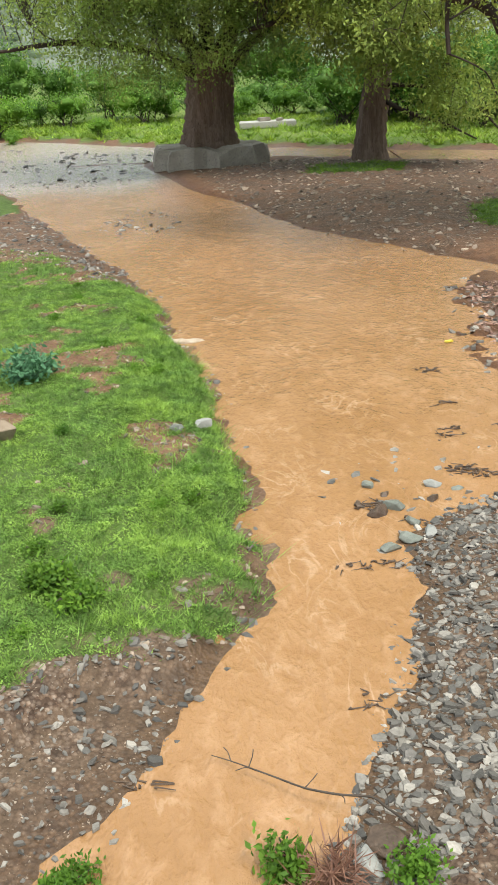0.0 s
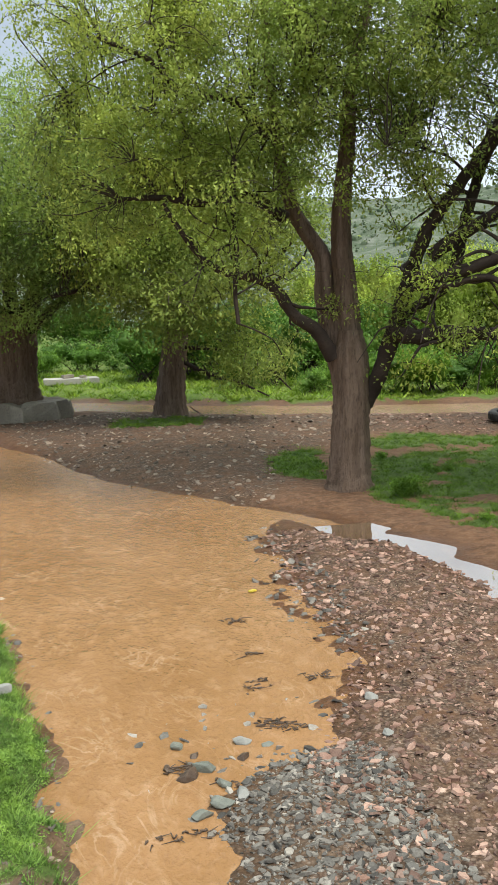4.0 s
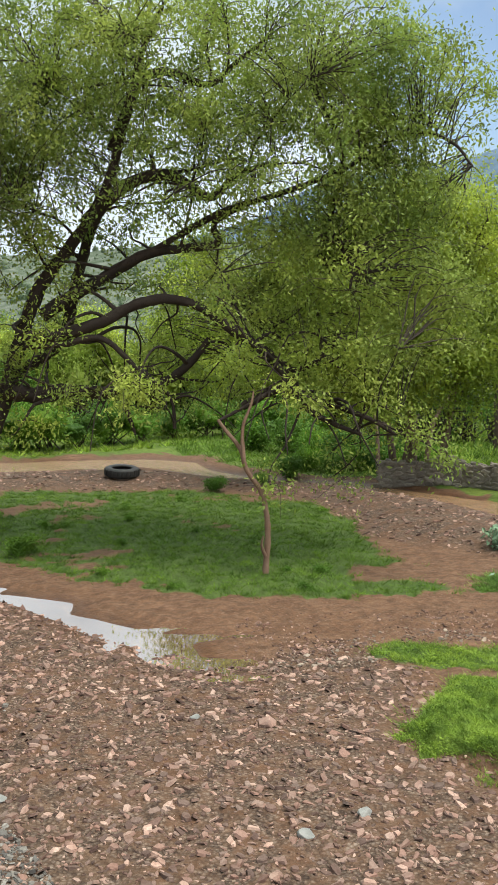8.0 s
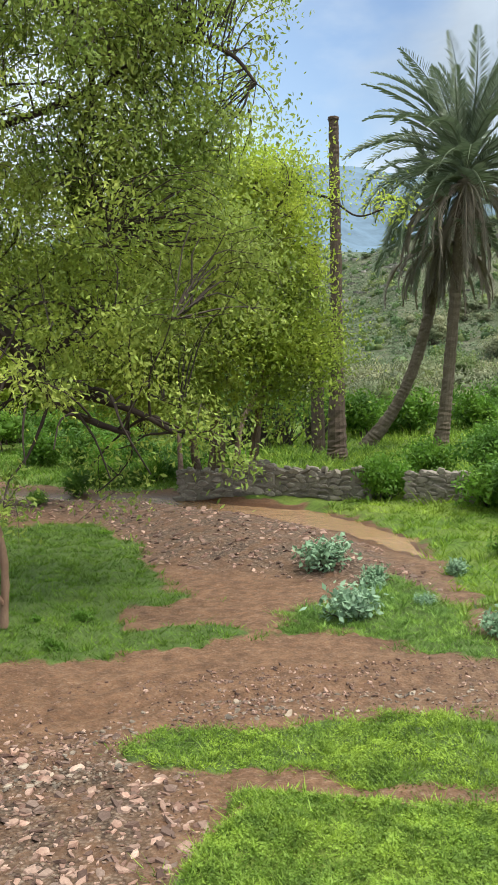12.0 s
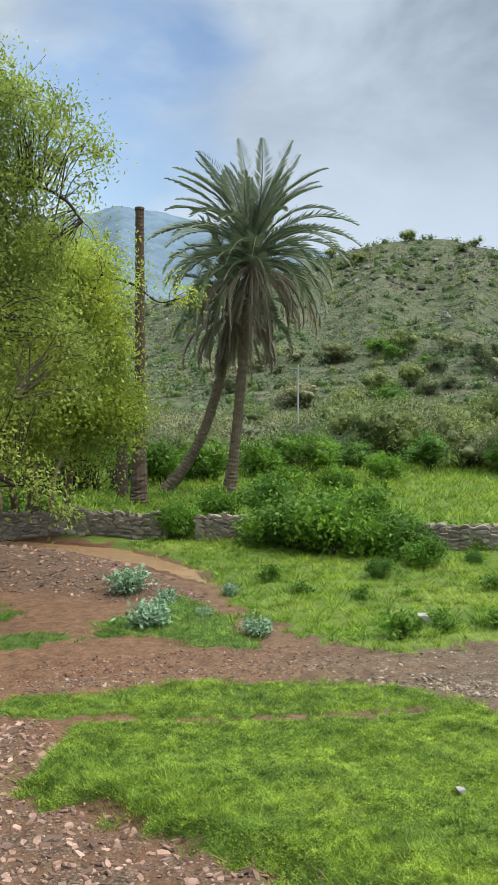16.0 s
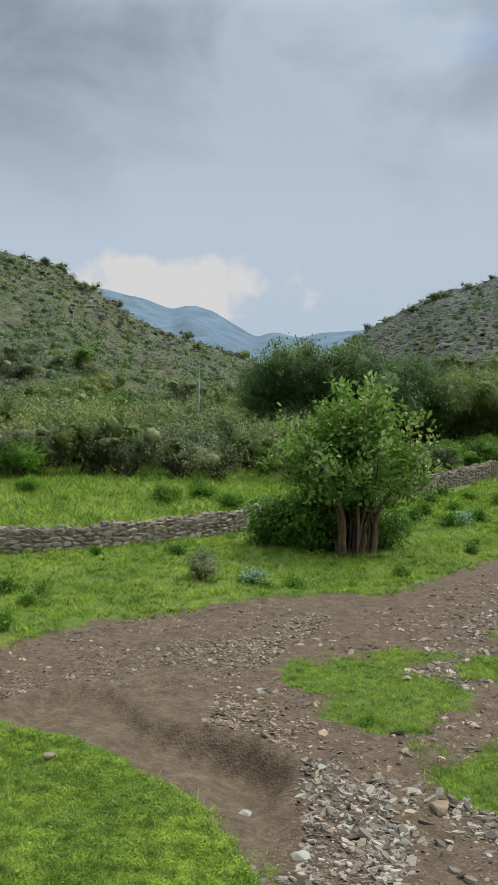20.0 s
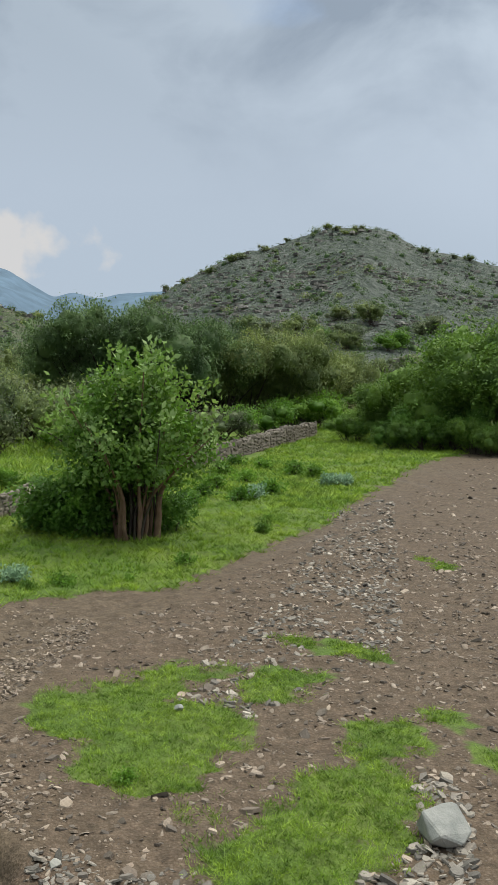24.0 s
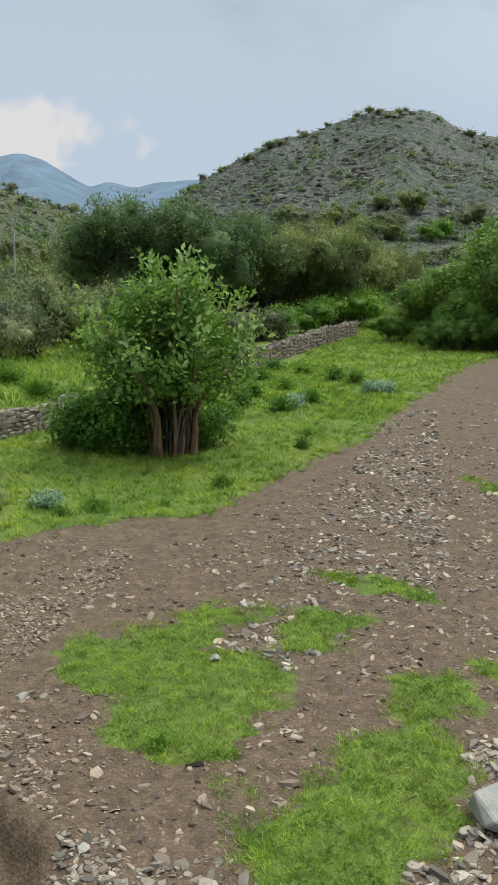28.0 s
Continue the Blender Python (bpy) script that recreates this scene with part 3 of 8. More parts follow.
def lumps(blobs, rng, fill=0.8, rings=9, sides=15):
    """Uneven rounded masses that fill the blobs: arrays of verts and quads."""
    th, ph = np.linspace(0.08, 3.06, rings + 1), np.arange(sides) / sides * 6.2832
    unit = np.stack([np.sin(th)[:, None] * np.cos(ph), np.sin(th)[:, None] * np.sin(ph), np.repeat(np.cos(th)[:, None], sides, 1)], -1).reshape(-1, 3)
    i, j = np.meshgrid(np.arange(rings), np.arange(sides), indexing="ij")
    quad = np.stack([i * sides + j, (i + 1) * sides + j, (i + 1) * sides + (j + 1) % sides, i * sides + (j + 1) % sides], -1).reshape(-1, 4)
    out = []
    for x, y, z, a, b in blobs:
        v = unit * (rng.uniform(0.66, 1.16, (len(unit), 1)) * fill) * (a, a, b) + (x, y, z)
        out.append((v, quad))
    return joined(out)


# value noise on a lattice
def vnoise(x, y, seed=0):
    xi, yi = np.floor(x).astype(np.int64), np.floor(y).astype(np.int64)
    fx, fy = x - xi, y - yi
    fx, fy = fx * fx * (3 - 2 * fx), fy * fy * (3 - 2 * fy)

    def h(a, b):
        k = (a * 374761393 + b * 668265263 + seed * 974711) & 0x7FFFFFFF
        k = ((k ^ (k >> 13)) * 1274126177) & 0x7FFFFFFF
        return ((k ^ (k >> 16)) & 0xFFFF) / 65535.0
    a, b, c, d = h(xi, yi), h(xi + 1, yi), h(xi, yi + 1), h(xi + 1, yi + 1)
    return (a * (1 - fx) + b * fx) * (1 - fy) + (c * (1 - fx) + d * fx) * fy


def fbm(x, y, seed=0, octaves=4):
    t, amp, tot = 0.0, 1.0, 0.0
    for o in range(octaves):
        t = t + amp * vnoise(x * 2 ** o, y * 2 ** o, seed + o)
        tot += amp
        amp *= 0.5
    return t / tot - 0.5


def sd(poly, x, y):
    """Signed distance to a closed outline, negative inside."""
    p = np.asarray(poly, float)
    q = np.roll(p, -1, 0)
    best, sign = np.full(x.shape, 1e9), np.ones(x.shape)
    for (ax, ay), (bx, by) in zip(p, q):
        ex, ey = bx - ax, by - ay
        t = np.clip(((x - ax) * ex + (y - ay) * ey) / (ex * ex + ey * ey + 1e-9), 0, 1)
        best = np.minimum(best, (x - ax - t * ex) ** 2 + (y - ay - t * ey) ** 2)
        cross = ((ay > y) != (by > y)) & (x < (bx - ax) * (y - ay) / (by - ay + 1e-12) + ax)
        sign = np.where(cross, -sign, sign)
    return sign * np.sqrt(best)


def step(a, b, v):
    t = np.clip((v - a) / (b - a), 0, 1)
    return t * t * (3 - 2 * t)


# ---------------------------------------------------------------- plan of the ground
WATER_Z = -0.10
STREAM = [(-30, 40), (-9.3, 40), (-8.3, 37.7), (-7.4, 34.3), (-6.0, 31.2), (-4.4, 27.3), (-3.1, 24.2), (-2.2, 21.7), (-1.8, 19.8), (-1.6, 18.1),
          (-1.1, 16.7), (-0.8, 14.9), (-0.7, 13.9), (-0.5, 12.8), (-0.4, 11.8), (-0.3, 11.0), (-0.5, 10.4), (-0.2, 10.0), (-0.2, 8.9), (-0.6, 8.2),
          (-1.0, 7.3), (-1.3, 6.6), (-1.45, 6.0), (-1.9, 5.7), (-2.0, 5.4), (-2.6, 2.5), (-3.6, -4), (-6.5, -14), (-3.5, -15), (-1.2, -4), (-0.2, 2.5), (0.3, 5.2), (0.6, 6.1), (0.8, 6.8), (1.1, 7.4)]
STREAM += [(1.3, 8.5), (1.5, 9.3), (1.7, 10.2), (2.4, 10.7), (3.1, 11.1), (3.4, 12.0), (4.0, 12.6), (4.4, 13.5), (4.3, 15.2), (4.3, 16.8), (4.6, 18.7),
           (4.6, 21.0), (5.4, 22.6), (6.6, 20.3), (7.0, 20.8), (6.2, 22.4), (5.3, 23.8), (4.3, 25.3), (3.0, 27.2), (1.6, 29.3), (0.0, 34.0), (-2.0, 38.4), (-3.3, 43.4), (-4.6, 47), (-30, 52)]
FAR_STREAM = [(22.3, 16.4), (22.6, 17.8), (23.6, 20.2), (23.7, 22), (24.2, 24.3), (23.6, 25.7), (24, 28.6), (21.7, 30.9), (21, 33.1), (20.5, 38.2), (15.3, 40.0), (11.8, 41.6),
              (8.8, 42.6), (6.2, 44.4), (2.7, 46.8), (-1, 48.5), (-4, 47.5), (-8, 48), (-30, 50), (-30, 72), (-10.3, 59.7), (-4.3, 54), (3, 50.5), (6.7, 47.5), (9.9, 46),
              (12.7, 44.5), (18.9, 42.6), (22.0, 41.2), (23.0, 38.6), (22.2, 36.3), (22.3, 33.3), (23.2, 31), (24.6, 29.8), (25.2, 26.4), (25.6, 24.8), (25.6, 23), (25, 20.7), (23.9, 18.3)]
PUDDLE = [(6.6, 20.6), (7.3, 20.3), (7.9, 19.4), (8.2, 18.7), (7.9, 18.0), (8.2, 17.2), (8.5, 16.1), (9.0, 15.3), (8.6, 14.3), (8.7, 13.6), (8.4, 12.7), (8.2, 13.3), (8.0, 14.5), (7.6, 15.5), (7.3, 16.5), (7.1, 17.8), (6.9, 19.3)]
LAWN_LEFT = [(-14, 30), (-6.5, 26.4), (-5.5, 25.8), (-4.2, 23.8), (-3.0, 21.9), (-2.3, 20.8), (-1.8, 18.9), (-1.25, 16.7), (-0.95, 15.2), (-1.0, 13.9), (-0.9, 12.6), (-0.42, 11.2), (-0.52, 10.4), (-0.22, 10.1), (-0.15, 9.7),
             (-0.22, 9.0), (-0.5, 8.6), (-0.7, 8.4), (-0.9, 8.1), (-1.2, 7.9), (-1.6, 7.8), (-2.2, 7.5), (-2.6, 7.1), (-6, 6.5), (-16, 12)]
LAWN_FAR_LEFT = [(-16, 46), (-9.3, 39.5), (-8.3, 37.7), (-7.4, 34.3), (-8.0, 33.4), (-16, 33)]
SHADE_A = [(7.1, 30.6), (8.4, 32.4), (8.9, 30.9), (7.6, 26.3), (6.3, 27.3)]
SHADE_B = [(2.2, 38), (3.0, 40.5), (6.5, 40), (6.2, 37.5)]
LAWN_MID = [(8.3, 25.0), (11.1, 32.6), (12.5, 34.2), (15.6, 32.0), (18.2, 30.6), (18.7, 29.4), (19.0, 27.0), (20.0, 26.1), (19.1, 23.0), (17.6, 20.8), (16.4, 18.5), (16.2, 17.3), (15.0, 17.6), (14.2, 16.8),
            (15.4, 15.8), (15.4, 14.4), (14.5, 15.0), (12.8, 15.7), (11.4, 16.7), (10.0, 18.1), (9.3, 19.8), (8.5, 21.8), (7.6, 23.2)]
LAWN_BUSH = [(18.7, 15.6), (19.6, 15.5), (18.7, 13.3), (16.9, 11.2), (16.3, 12.4), (16.4, 13.5), (15.6, 14.6), (16.6, 15.6)]
STRIP = [(11.0, 12.9), (12.4, 12.1), (13.7, 11.0), (15.3, 9.5), (16.1, 7.8), (16.0, 6.8), (15.7, 5.8), (15.0, 6.7), (13.6, 8.2), (12.4, 9.6), (11.6, 11.1), (10.9, 12.0)]
LAWN_NEAR = [(11.0, 11.0), (12.0, 9.25), (13.2, 7.85), (14.6, 6.5), (15.5, 5.9), (14.9, 5.2), (14.5, 3.9), (13.8, 3.1), (13.1, 2.2), (12.4, 1.5), (11.6, 1.0), (10.6, 0.6), (9.0, 1.0), (8.9, 3.0), (8.9, 6.2), (8.8, 7.4),
             (8.8, 8.2), (8.7, 9.0), (8.8, 9.6), (9.3, 10.0), (10.4, 10.5)]
MEADOW = [(22.3, 16.6), (19.6, 13.6), (18.2, 11.6), (17.8, 10.3), (18.2, 8.7), (19.4, 7.7), (21.4, 6.8), (23.9, 4.4), (25.5, 3.2), (26.6, 1.6), (27.7, -1.1), (30.5, -2.7), (34.1, -4.5), (37.3, -6.3), (46.3, -9.9), (57.9, -15.0), (64.2, -19.1),
          (120, -45), (160, -30), (160, 160), (-160, 160), (-160, 62), (-30, 74), (-10.3, 61), (-4.3, 55), (3, 51.4), (6.7, 48.4), (12.7, 45.4), (18.9, 43.6), (22.6, 42.2), (24.2, 39.4)]
MEADOW += [(23, 36), (24.5, 31), (25.8, 29), (26, 24), (25.6, 21.5), (24.2, 18.6)]
PATCHES = [
    [(19.75, 1.15), (20.4, 0.45), (20.2, -0.14), (21.4, -0.66), (21.6, -1.35), (21.1, -1.9), (20.0, -1.28), (19.4, -1.26), (19.4, -2.15), (18.4, -2.3), (17.5, -1.9), (17.3, -1.2), (16.0, -1.4), (15.7, -1.0), (16.0, -0.5), (16.6, 0.0), (17.85, 0.45), (18.9, 0.95)],
    [(15.7, -1.03), (15.2, -1.36), (14.5, -1.65), (15.4, -2.36), (16.3, -2.75), (16.55, -3.46), (18.2, -3.96), (18.4, -4.65), (17.7, -4.8), (17.0, -4.15), (15.7, -4.05), (14.9, -4.05), (14.0, -3.5), (13.4, -2.9), (12.9, -2.5), (12.8, -2.2), (13.1, -1.93), (14.0, -1.46), (14.5, -1.07)],
    [(23.5, -3.0), (23.1, -3.6), (22.4, -3.9), (22.3, -3.4)], [(22.7, -4.2), (22.1, -5.2), (21.5, -5.1), (21.9, -4.2)], [(21.1, -2.9), (20.6, -3.8), (20.0, -3.3), (19.2, -2.9), (19.2, -2.2), (20.4, -2.6)],
    [(18.9, -5.0), (18.6, -5.6), (18.1, -5.3)], [(17.1, -5.5), (16.6, -6.1), (16.2, -5.7)], [(31.6, -8.2), (30.6, -9.0), (29.6, -8.5)]]
SCARP = [(16.24, 5.65), (17.1, 5.2), (17.57, 4.91), (17.42, 4.22), (16.72, 3.63), (15.6, 2.88), (15.54, 2.32), (15.41, 1.76), (15.11, 1.28), (14.64, 0.81), (14.1, 0.58)]
PIT = SCARP + [(13.1, 0.72), (11.9, 0.45), (11.0, 0.6), (11.75, 1.0), (12.5, 1.5), (13.4, 2.25), (14.05, 3.1), (14.35, 3.8), (14.75, 5.0)]
BANK_RIGHT = [(0.0, 2.5), (0.5, 5.6), (1.1, 7.4), (1.5, 9.4), (2.4, 10.9), (4, 12.6), (4.4, 13.8), (4.4, 18), (4.8, 21.5), (6.6, 20), (7.6, 15), (8.6, 13.4), (10.8, 13.4), (11.2, 12.4), (10.5, 11), (8.8, 9.6), (8.8, 6), (9.0, 0.5), (8, -2)]
BANK_DRY = [(1.5, 2.0), (2.1, 5.0), (2.4, 8.0), (2.9, 10.8), *BANK_RIGHT[5:]]
BANK_LEFT_FAR = [(-7.4, 34), (-4.4, 27.3), (-2.2, 21.7), (-1.8, 19), (-2.6, 21.3), (-4.2, 24), (-6.5, 26.4), (-12, 30), (-10, 34)]
BANK_LEFT = [(-3.2, 7.9), (-1.6, 8.2), (-0.8, 8.3), (-1.0, 7.4), (-1.45, 6), (-2.4, 4.5), (-6, 4), (-6, 7)]
TONGUE = [(-2, 43), (0, 34), (1.6, 29.3), (3, 27), (5, 24), (6.5, 26), (8, 31), (11, 34), (15, 38.5), (9, 41), (3, 45)]
SPIT = [(17.8, 31), (19.4, 30), (20, 26.3), (18.7, 22.3), (17.6, 20.8), (18.7, 17), (19, 14), (20.4, 15.6), (22.3, 18.5), (23.6, 21.7), (23.6, 25), (23.4, 27.7), (21, 32), (19, 36.5), (13, 39), (11, 35), (15.5, 32.5)]
FIELD = [(18, 3), (19, 0.3), (22, 1.5), (26, -1.2), (34, -5.5), (46, -11), (64, -20), (70, -34), (30, -20), (14, -8), (9, -5), (9, 0.5), (11, 0.4), (13, 0.2), (14.2, 0.4)]
RUBBLE = [(14.0, 0.9), (14.4, 0.2), (13.0, -0.5), (11.2, -1.0), (9.5, -0.6), (9.5, 0.6), (11.5, 0.7), (12.6, 0.7)]
WALL_LINES = [[(25.0, 28.2), (26.6, 26.2), (27.5, 23.8), (27.9, 22.6)], [(28.3, 21.4), (29.2, 19.4)], [(30.5, 15.0), (31.7, 12.2), (33.6, 9.4), (36.0, 7.4), (39.0, 5.2), (41.6, 3.9)],
              [(46, 2.0), (55, -1.4), (64, -5.4), (74, -9.6), (82, -12.6)]]
TRACK = [(8.5, 14.6), (12, 13.0), (16.6, 9.4), (19, 6.9), (23, 3.3), (28, -0.6), (36, -5.6), (50, -12.5), (66, -21)]
LAWNS = [LAWN_LEFT, LAWN_FAR_LEFT, SHADE_A, SHADE_B, LAWN_MID, LAWN_BUSH, STRIP, LAWN_NEAR, MEADOW, *PATCHES]


def line_side(line, x, y):
    """Distance to an open line."""
    best = np.full(x.shape, 1e9)
    for (ax, ay), (bx, by) in zip(line[:-1], line[1:]):
        ex, ey = bx - ax, by - ay
        t = np.clip(((x - ax) * ex + (y - ay) * ey) / (ex * ex + ey * ey), 0, 1)
        best = np.minimum(best, np.hypot(x - ax - t * ex, y - ay - t * ey))
    return best


def track_side(x, y):
    return line_side(TRACK, x, y)


def zones(x, y):
    """Height and cover of the ground at places x, y."""
    n1, n2, n3 = fbm(x * 0.9, y * 0.9, 3), fbm(x * 3.1, y * 3.1, 11), fbm(x * 0.16, y * 0.16, 23)
    wd = np.minimum(sd(STREAM, x, y), sd(FAR_STREAM, x, y)) + 0.42 * n1 + 0.30 * n2
    near = np.exp(-((x - 3.6) ** 2 / 3.0 + (y - 17.5) ** 2 / 18.0))              # stony shallows at the pool's side
    bed = -0.06 - 0.30 * step(0.0, 1.8, -wd) + 0.10 * near * step(0.42, 0.6, n2 + 0.5)
    h = np.where(wd > 0, WATER_Z + 0.012 + 0.13 * step(0.0, 0.9, wd) + 0.05 * n2 * step(0.1, 1.0, wd), WATER_Z + 0.012 + (bed + 0.06) - 0.02 * step(0, 0.1, -wd))
    grass, lush = np.zeros_like(x), np.zeros_like(x)
    for k, poly in enumerate(LAWNS):
        d = sd(poly, x, y) - (0.08 + 0.52 * step(7.9, 8.8, y) if k == 0 else 0.10 if k > 8 else 0.0)
        g = step(0.25, -0.40, d + (0.75 if k < 6 or k == 8 else 0.9) * n1 + (0.8 if k < 6 or k == 8 else 1.0) * n2)
        if poly is LAWN_LEFT:
            h = h + 0.17 * step(0.25, -0.15, sd(poly, x, y) - 0.35 + 0.25 * n1) * step(0.0, 0.22, wd)
            bare = step(0.02, 0.17, fbm(x * 0.8 + 9, y * 0.8, 51) + 0.6 * n2)
            g = g * (1 - 0.85 * bare)
        elif poly is LAWN_NEAR:
            h = h + 0.22 * step(0.0, -0.35, d + 0.2 * n1)
            lush = np.maximum(lush, g)
            g = g * (1 - 0.6 * step(0.2, 0.34, fbm(x * 0.8, y * 0.8, 57) + 0.4 * n2))
        elif poly is MEADOW:
            lush = np.maximum(lush, g * 0.75)
            g = g * (1 - 0.35 * step(0.12, 0.3, n3 + 0.3 * n1))
        elif poly is LAWN_MID:
            g = g * (1 - 0.9 * step(0.12, 0.22, fbm(x * 0.4 + 3, y * 0.4, 77) + 0.3 * n2))
        elif k > 8:
            g, lush = g * 0.95, np.maximum(lush, g * 0.6)
        grass = np.maximum(grass, g)
    h = h + (1 - grass) * step(0.2, 1.2, wd) * (0.045 * fbm(x * 2.4, y * 2.4, 41, 3) + 0.03 * n2 + 0.05 * fbm(x * 4.6, y * 4.6, 47, 2))
    h = h + grass * (0.17 * fbm(x * 1.1 + 5, y * 1.1, 91, 3) + 0.05 * n2 + 0.11 * fbm(x * 2.8, y * 2.8, 95, 2))
    stony = np.zeros_like(x)
    for poly in (BANK_RIGHT, BANK_LEFT_FAR, BANK_LEFT, TONGUE, SPIT, FIELD, RUBBLE):
        stony = np.maximum(stony, step(0.5, -0.6, sd(poly, x, y) + 0.8 * n1) * (0.45 if poly is FIELD else 1.0))
    h = h + 0.30 * step(0.3, -2.0, sd(SPIT, x, y)) + 0.22 * step(0.0, -3.0, sd(TONGUE, x, y))
    pdist = sd(PIT, x, y) + 0.14 * n1 + 0.10 * n2
    lip = line_side(SCARP, x, y)                                               # a washed-out gully with a steep far side
    cut = step(0.10, -0.42, pdist) * (1 - 0.8 * step(0.3, 1.7, lip)) * (0.45 + 0.75 * step(3.6, 1.6, y))
    h = h - 0.40 * cut + 0.05 * step(0.5, 0.05, np.abs(pdist - 0.12)) * step(1.0, 0.2, lip)
    pd = sd(PUDDLE, x, y) + 0.12 * n2 + 0.1 * n1
    h = np.where(pd < 0.5, np.minimum(h, -0.02 + 0.06 * np.clip(pd, -0.6, 0.5)), h)
    side = track_side(x, y) + 0.25 * n1                                        # wheel ruts along the track
    rut = (np.exp(-((side - 0.75) / 0.2) ** 2) + 0.6 * np.exp(-((side - 1.5) / 0.15) ** 2)) * (1 - grass) * (0.6 + n1)
    h = h - 0.11 * rut
    damp = np.maximum(step(0.7, 0.05, wd), step(0.45, 0.0, pd)) * (1 - grass)
    damp = np.maximum(damp, 0.75 * np.clip(rut, 0, 1))
    # the gully cut is darkened slightly through the same mask
    damp = np.maximum(damp, 0.2 * cut)
    az = np.degrees(np.arctan2(x, y))
    red = step(76, 46, az + 8 * n3) * step(-165, -110, az)
    red = red * (1 - 0.75 * step(13.0, 9.0, y) * step(5.0, 2.6, x) * step(-8.0, -5.0, x))      # grey silt at the near banks
    return h, grass * step(-0.12, 0.06, wd), stony * (1 - 0.75 * grass), red, damp, lush


def height(x, y):
    a, b = np.atleast_1d(np.asarray(x, float)), np.atleast_1d(np.asarray(y, float))
    h = zones(a, b)[0]
    return h if np.ndim(x) else float(h[0])


def axis(lo, hi, fine, far, grow):
    """Grid lines: even between lo and hi, then ever wider out to far."""
    core = list(np.arange(lo, hi, fine))
    out, s = [core[-1]], fine
    while out[-1] < far:
        s *= grow
        out.append(out[-1] + s)
    back, s = [core[0]], fine
    while back[-1] > -far:
        s *= grow
        back.append(back[-1] - s)
    return np.array(back[:0:-1] + core + out[1:])


gx, gy = axis(-8, 27, 0.125, 4500, 1.075), axis(-6, 27, 0.125, 4500, 1.075)
GX, GY = np.meshgrid(gx, gy, indexing="ij")
gh, ggrass, gstony, gred, gdamp, glush = zones(GX.ravel(), GY.ravel())
nx, ny = len(gx), len(gy)
ii, jj = np.meshgrid(np.arange(nx - 1), np.arange(ny - 1), indexing="ij")
ga = (ii * ny + jj).ravel()
ground_me = mesh_of("ground", np.stack([GX.ravel(), GY.ravel(), gh], 1), np.stack([ga, ga + ny, ga + ny + 1, ga + 1], 1), M_GROUND, True)
for nm, val in (("grass", ggrass), ("stony", gstony), ("red", gred), ("damp", gdamp), ("lush", glush)):
    ground_me.attributes.new(nm, "FLOAT", "POINT").data.foreach_set("value", val.astype(np.float32))
tagged(put("ground", ground_me), "stony brown earth with green grass and gravel banks", "ground", kind="structure")


# ---------------------------------------------------------------- water
def sheet(name, x0, x1, y0, y1, s, z, mat, wave, label):
    xs, ys = np.arange(x0, x1, s), np.arange(y0, y1, s)
    X, Y = np.meshgrid(xs, ys, indexing="ij")
    Z = z + wave * fbm(X * 2.6, Y * 1.5, 5, 3)
    # where the glare is painted: upstream riffle and, weaker, the side arm
    riffle_glare = np.maximum(step(38, 45, Y - 0.3 * X + 4 * fbm(X * 0.4, Y * 0.4, 8)) * step(1.0, -4.0, X), step(8, 16, X) * (0.12 + 0.22 * step(29, 37, Y)))
    i, j = np.meshgrid(np.arange(len(xs) - 1), np.arange(len(ys) - 1), indexing="ij")
    a = (i * len(ys) + j).ravel()
    me = mesh_of(name, np.stack([X.ravel(), Y.ravel(), Z.ravel()], 1), np.stack([a, a + len(ys), a + len(ys) + 1, a + 1], 1), mat, True)
    me.attributes.new("riffle_glare", "FLOAT", "POINT").data.foreach_set("value", riffle_glare.ravel().astype(np.float32))
    return tagged(put(name, me), label, "water", kind="structure")


sheet("water", -31, 7.0, -15, 73, 0.24, WATER_Z, M_WATER, 0.012, "shallow orange-brown muddy stream flowing between gravel banks")
sheet("water_far", 7.0, 41, 16.0, 54, 0.25, WATER_Z, M_WATER, 0.008, "muddy side arm of the stream behind the trees")
sheet("water_puddle", 5.8, 10.2, 11.4, 21.5, 0.2, -0.028, M_PUDDLE, 0.0, "still rain puddle mirroring the bright sky")


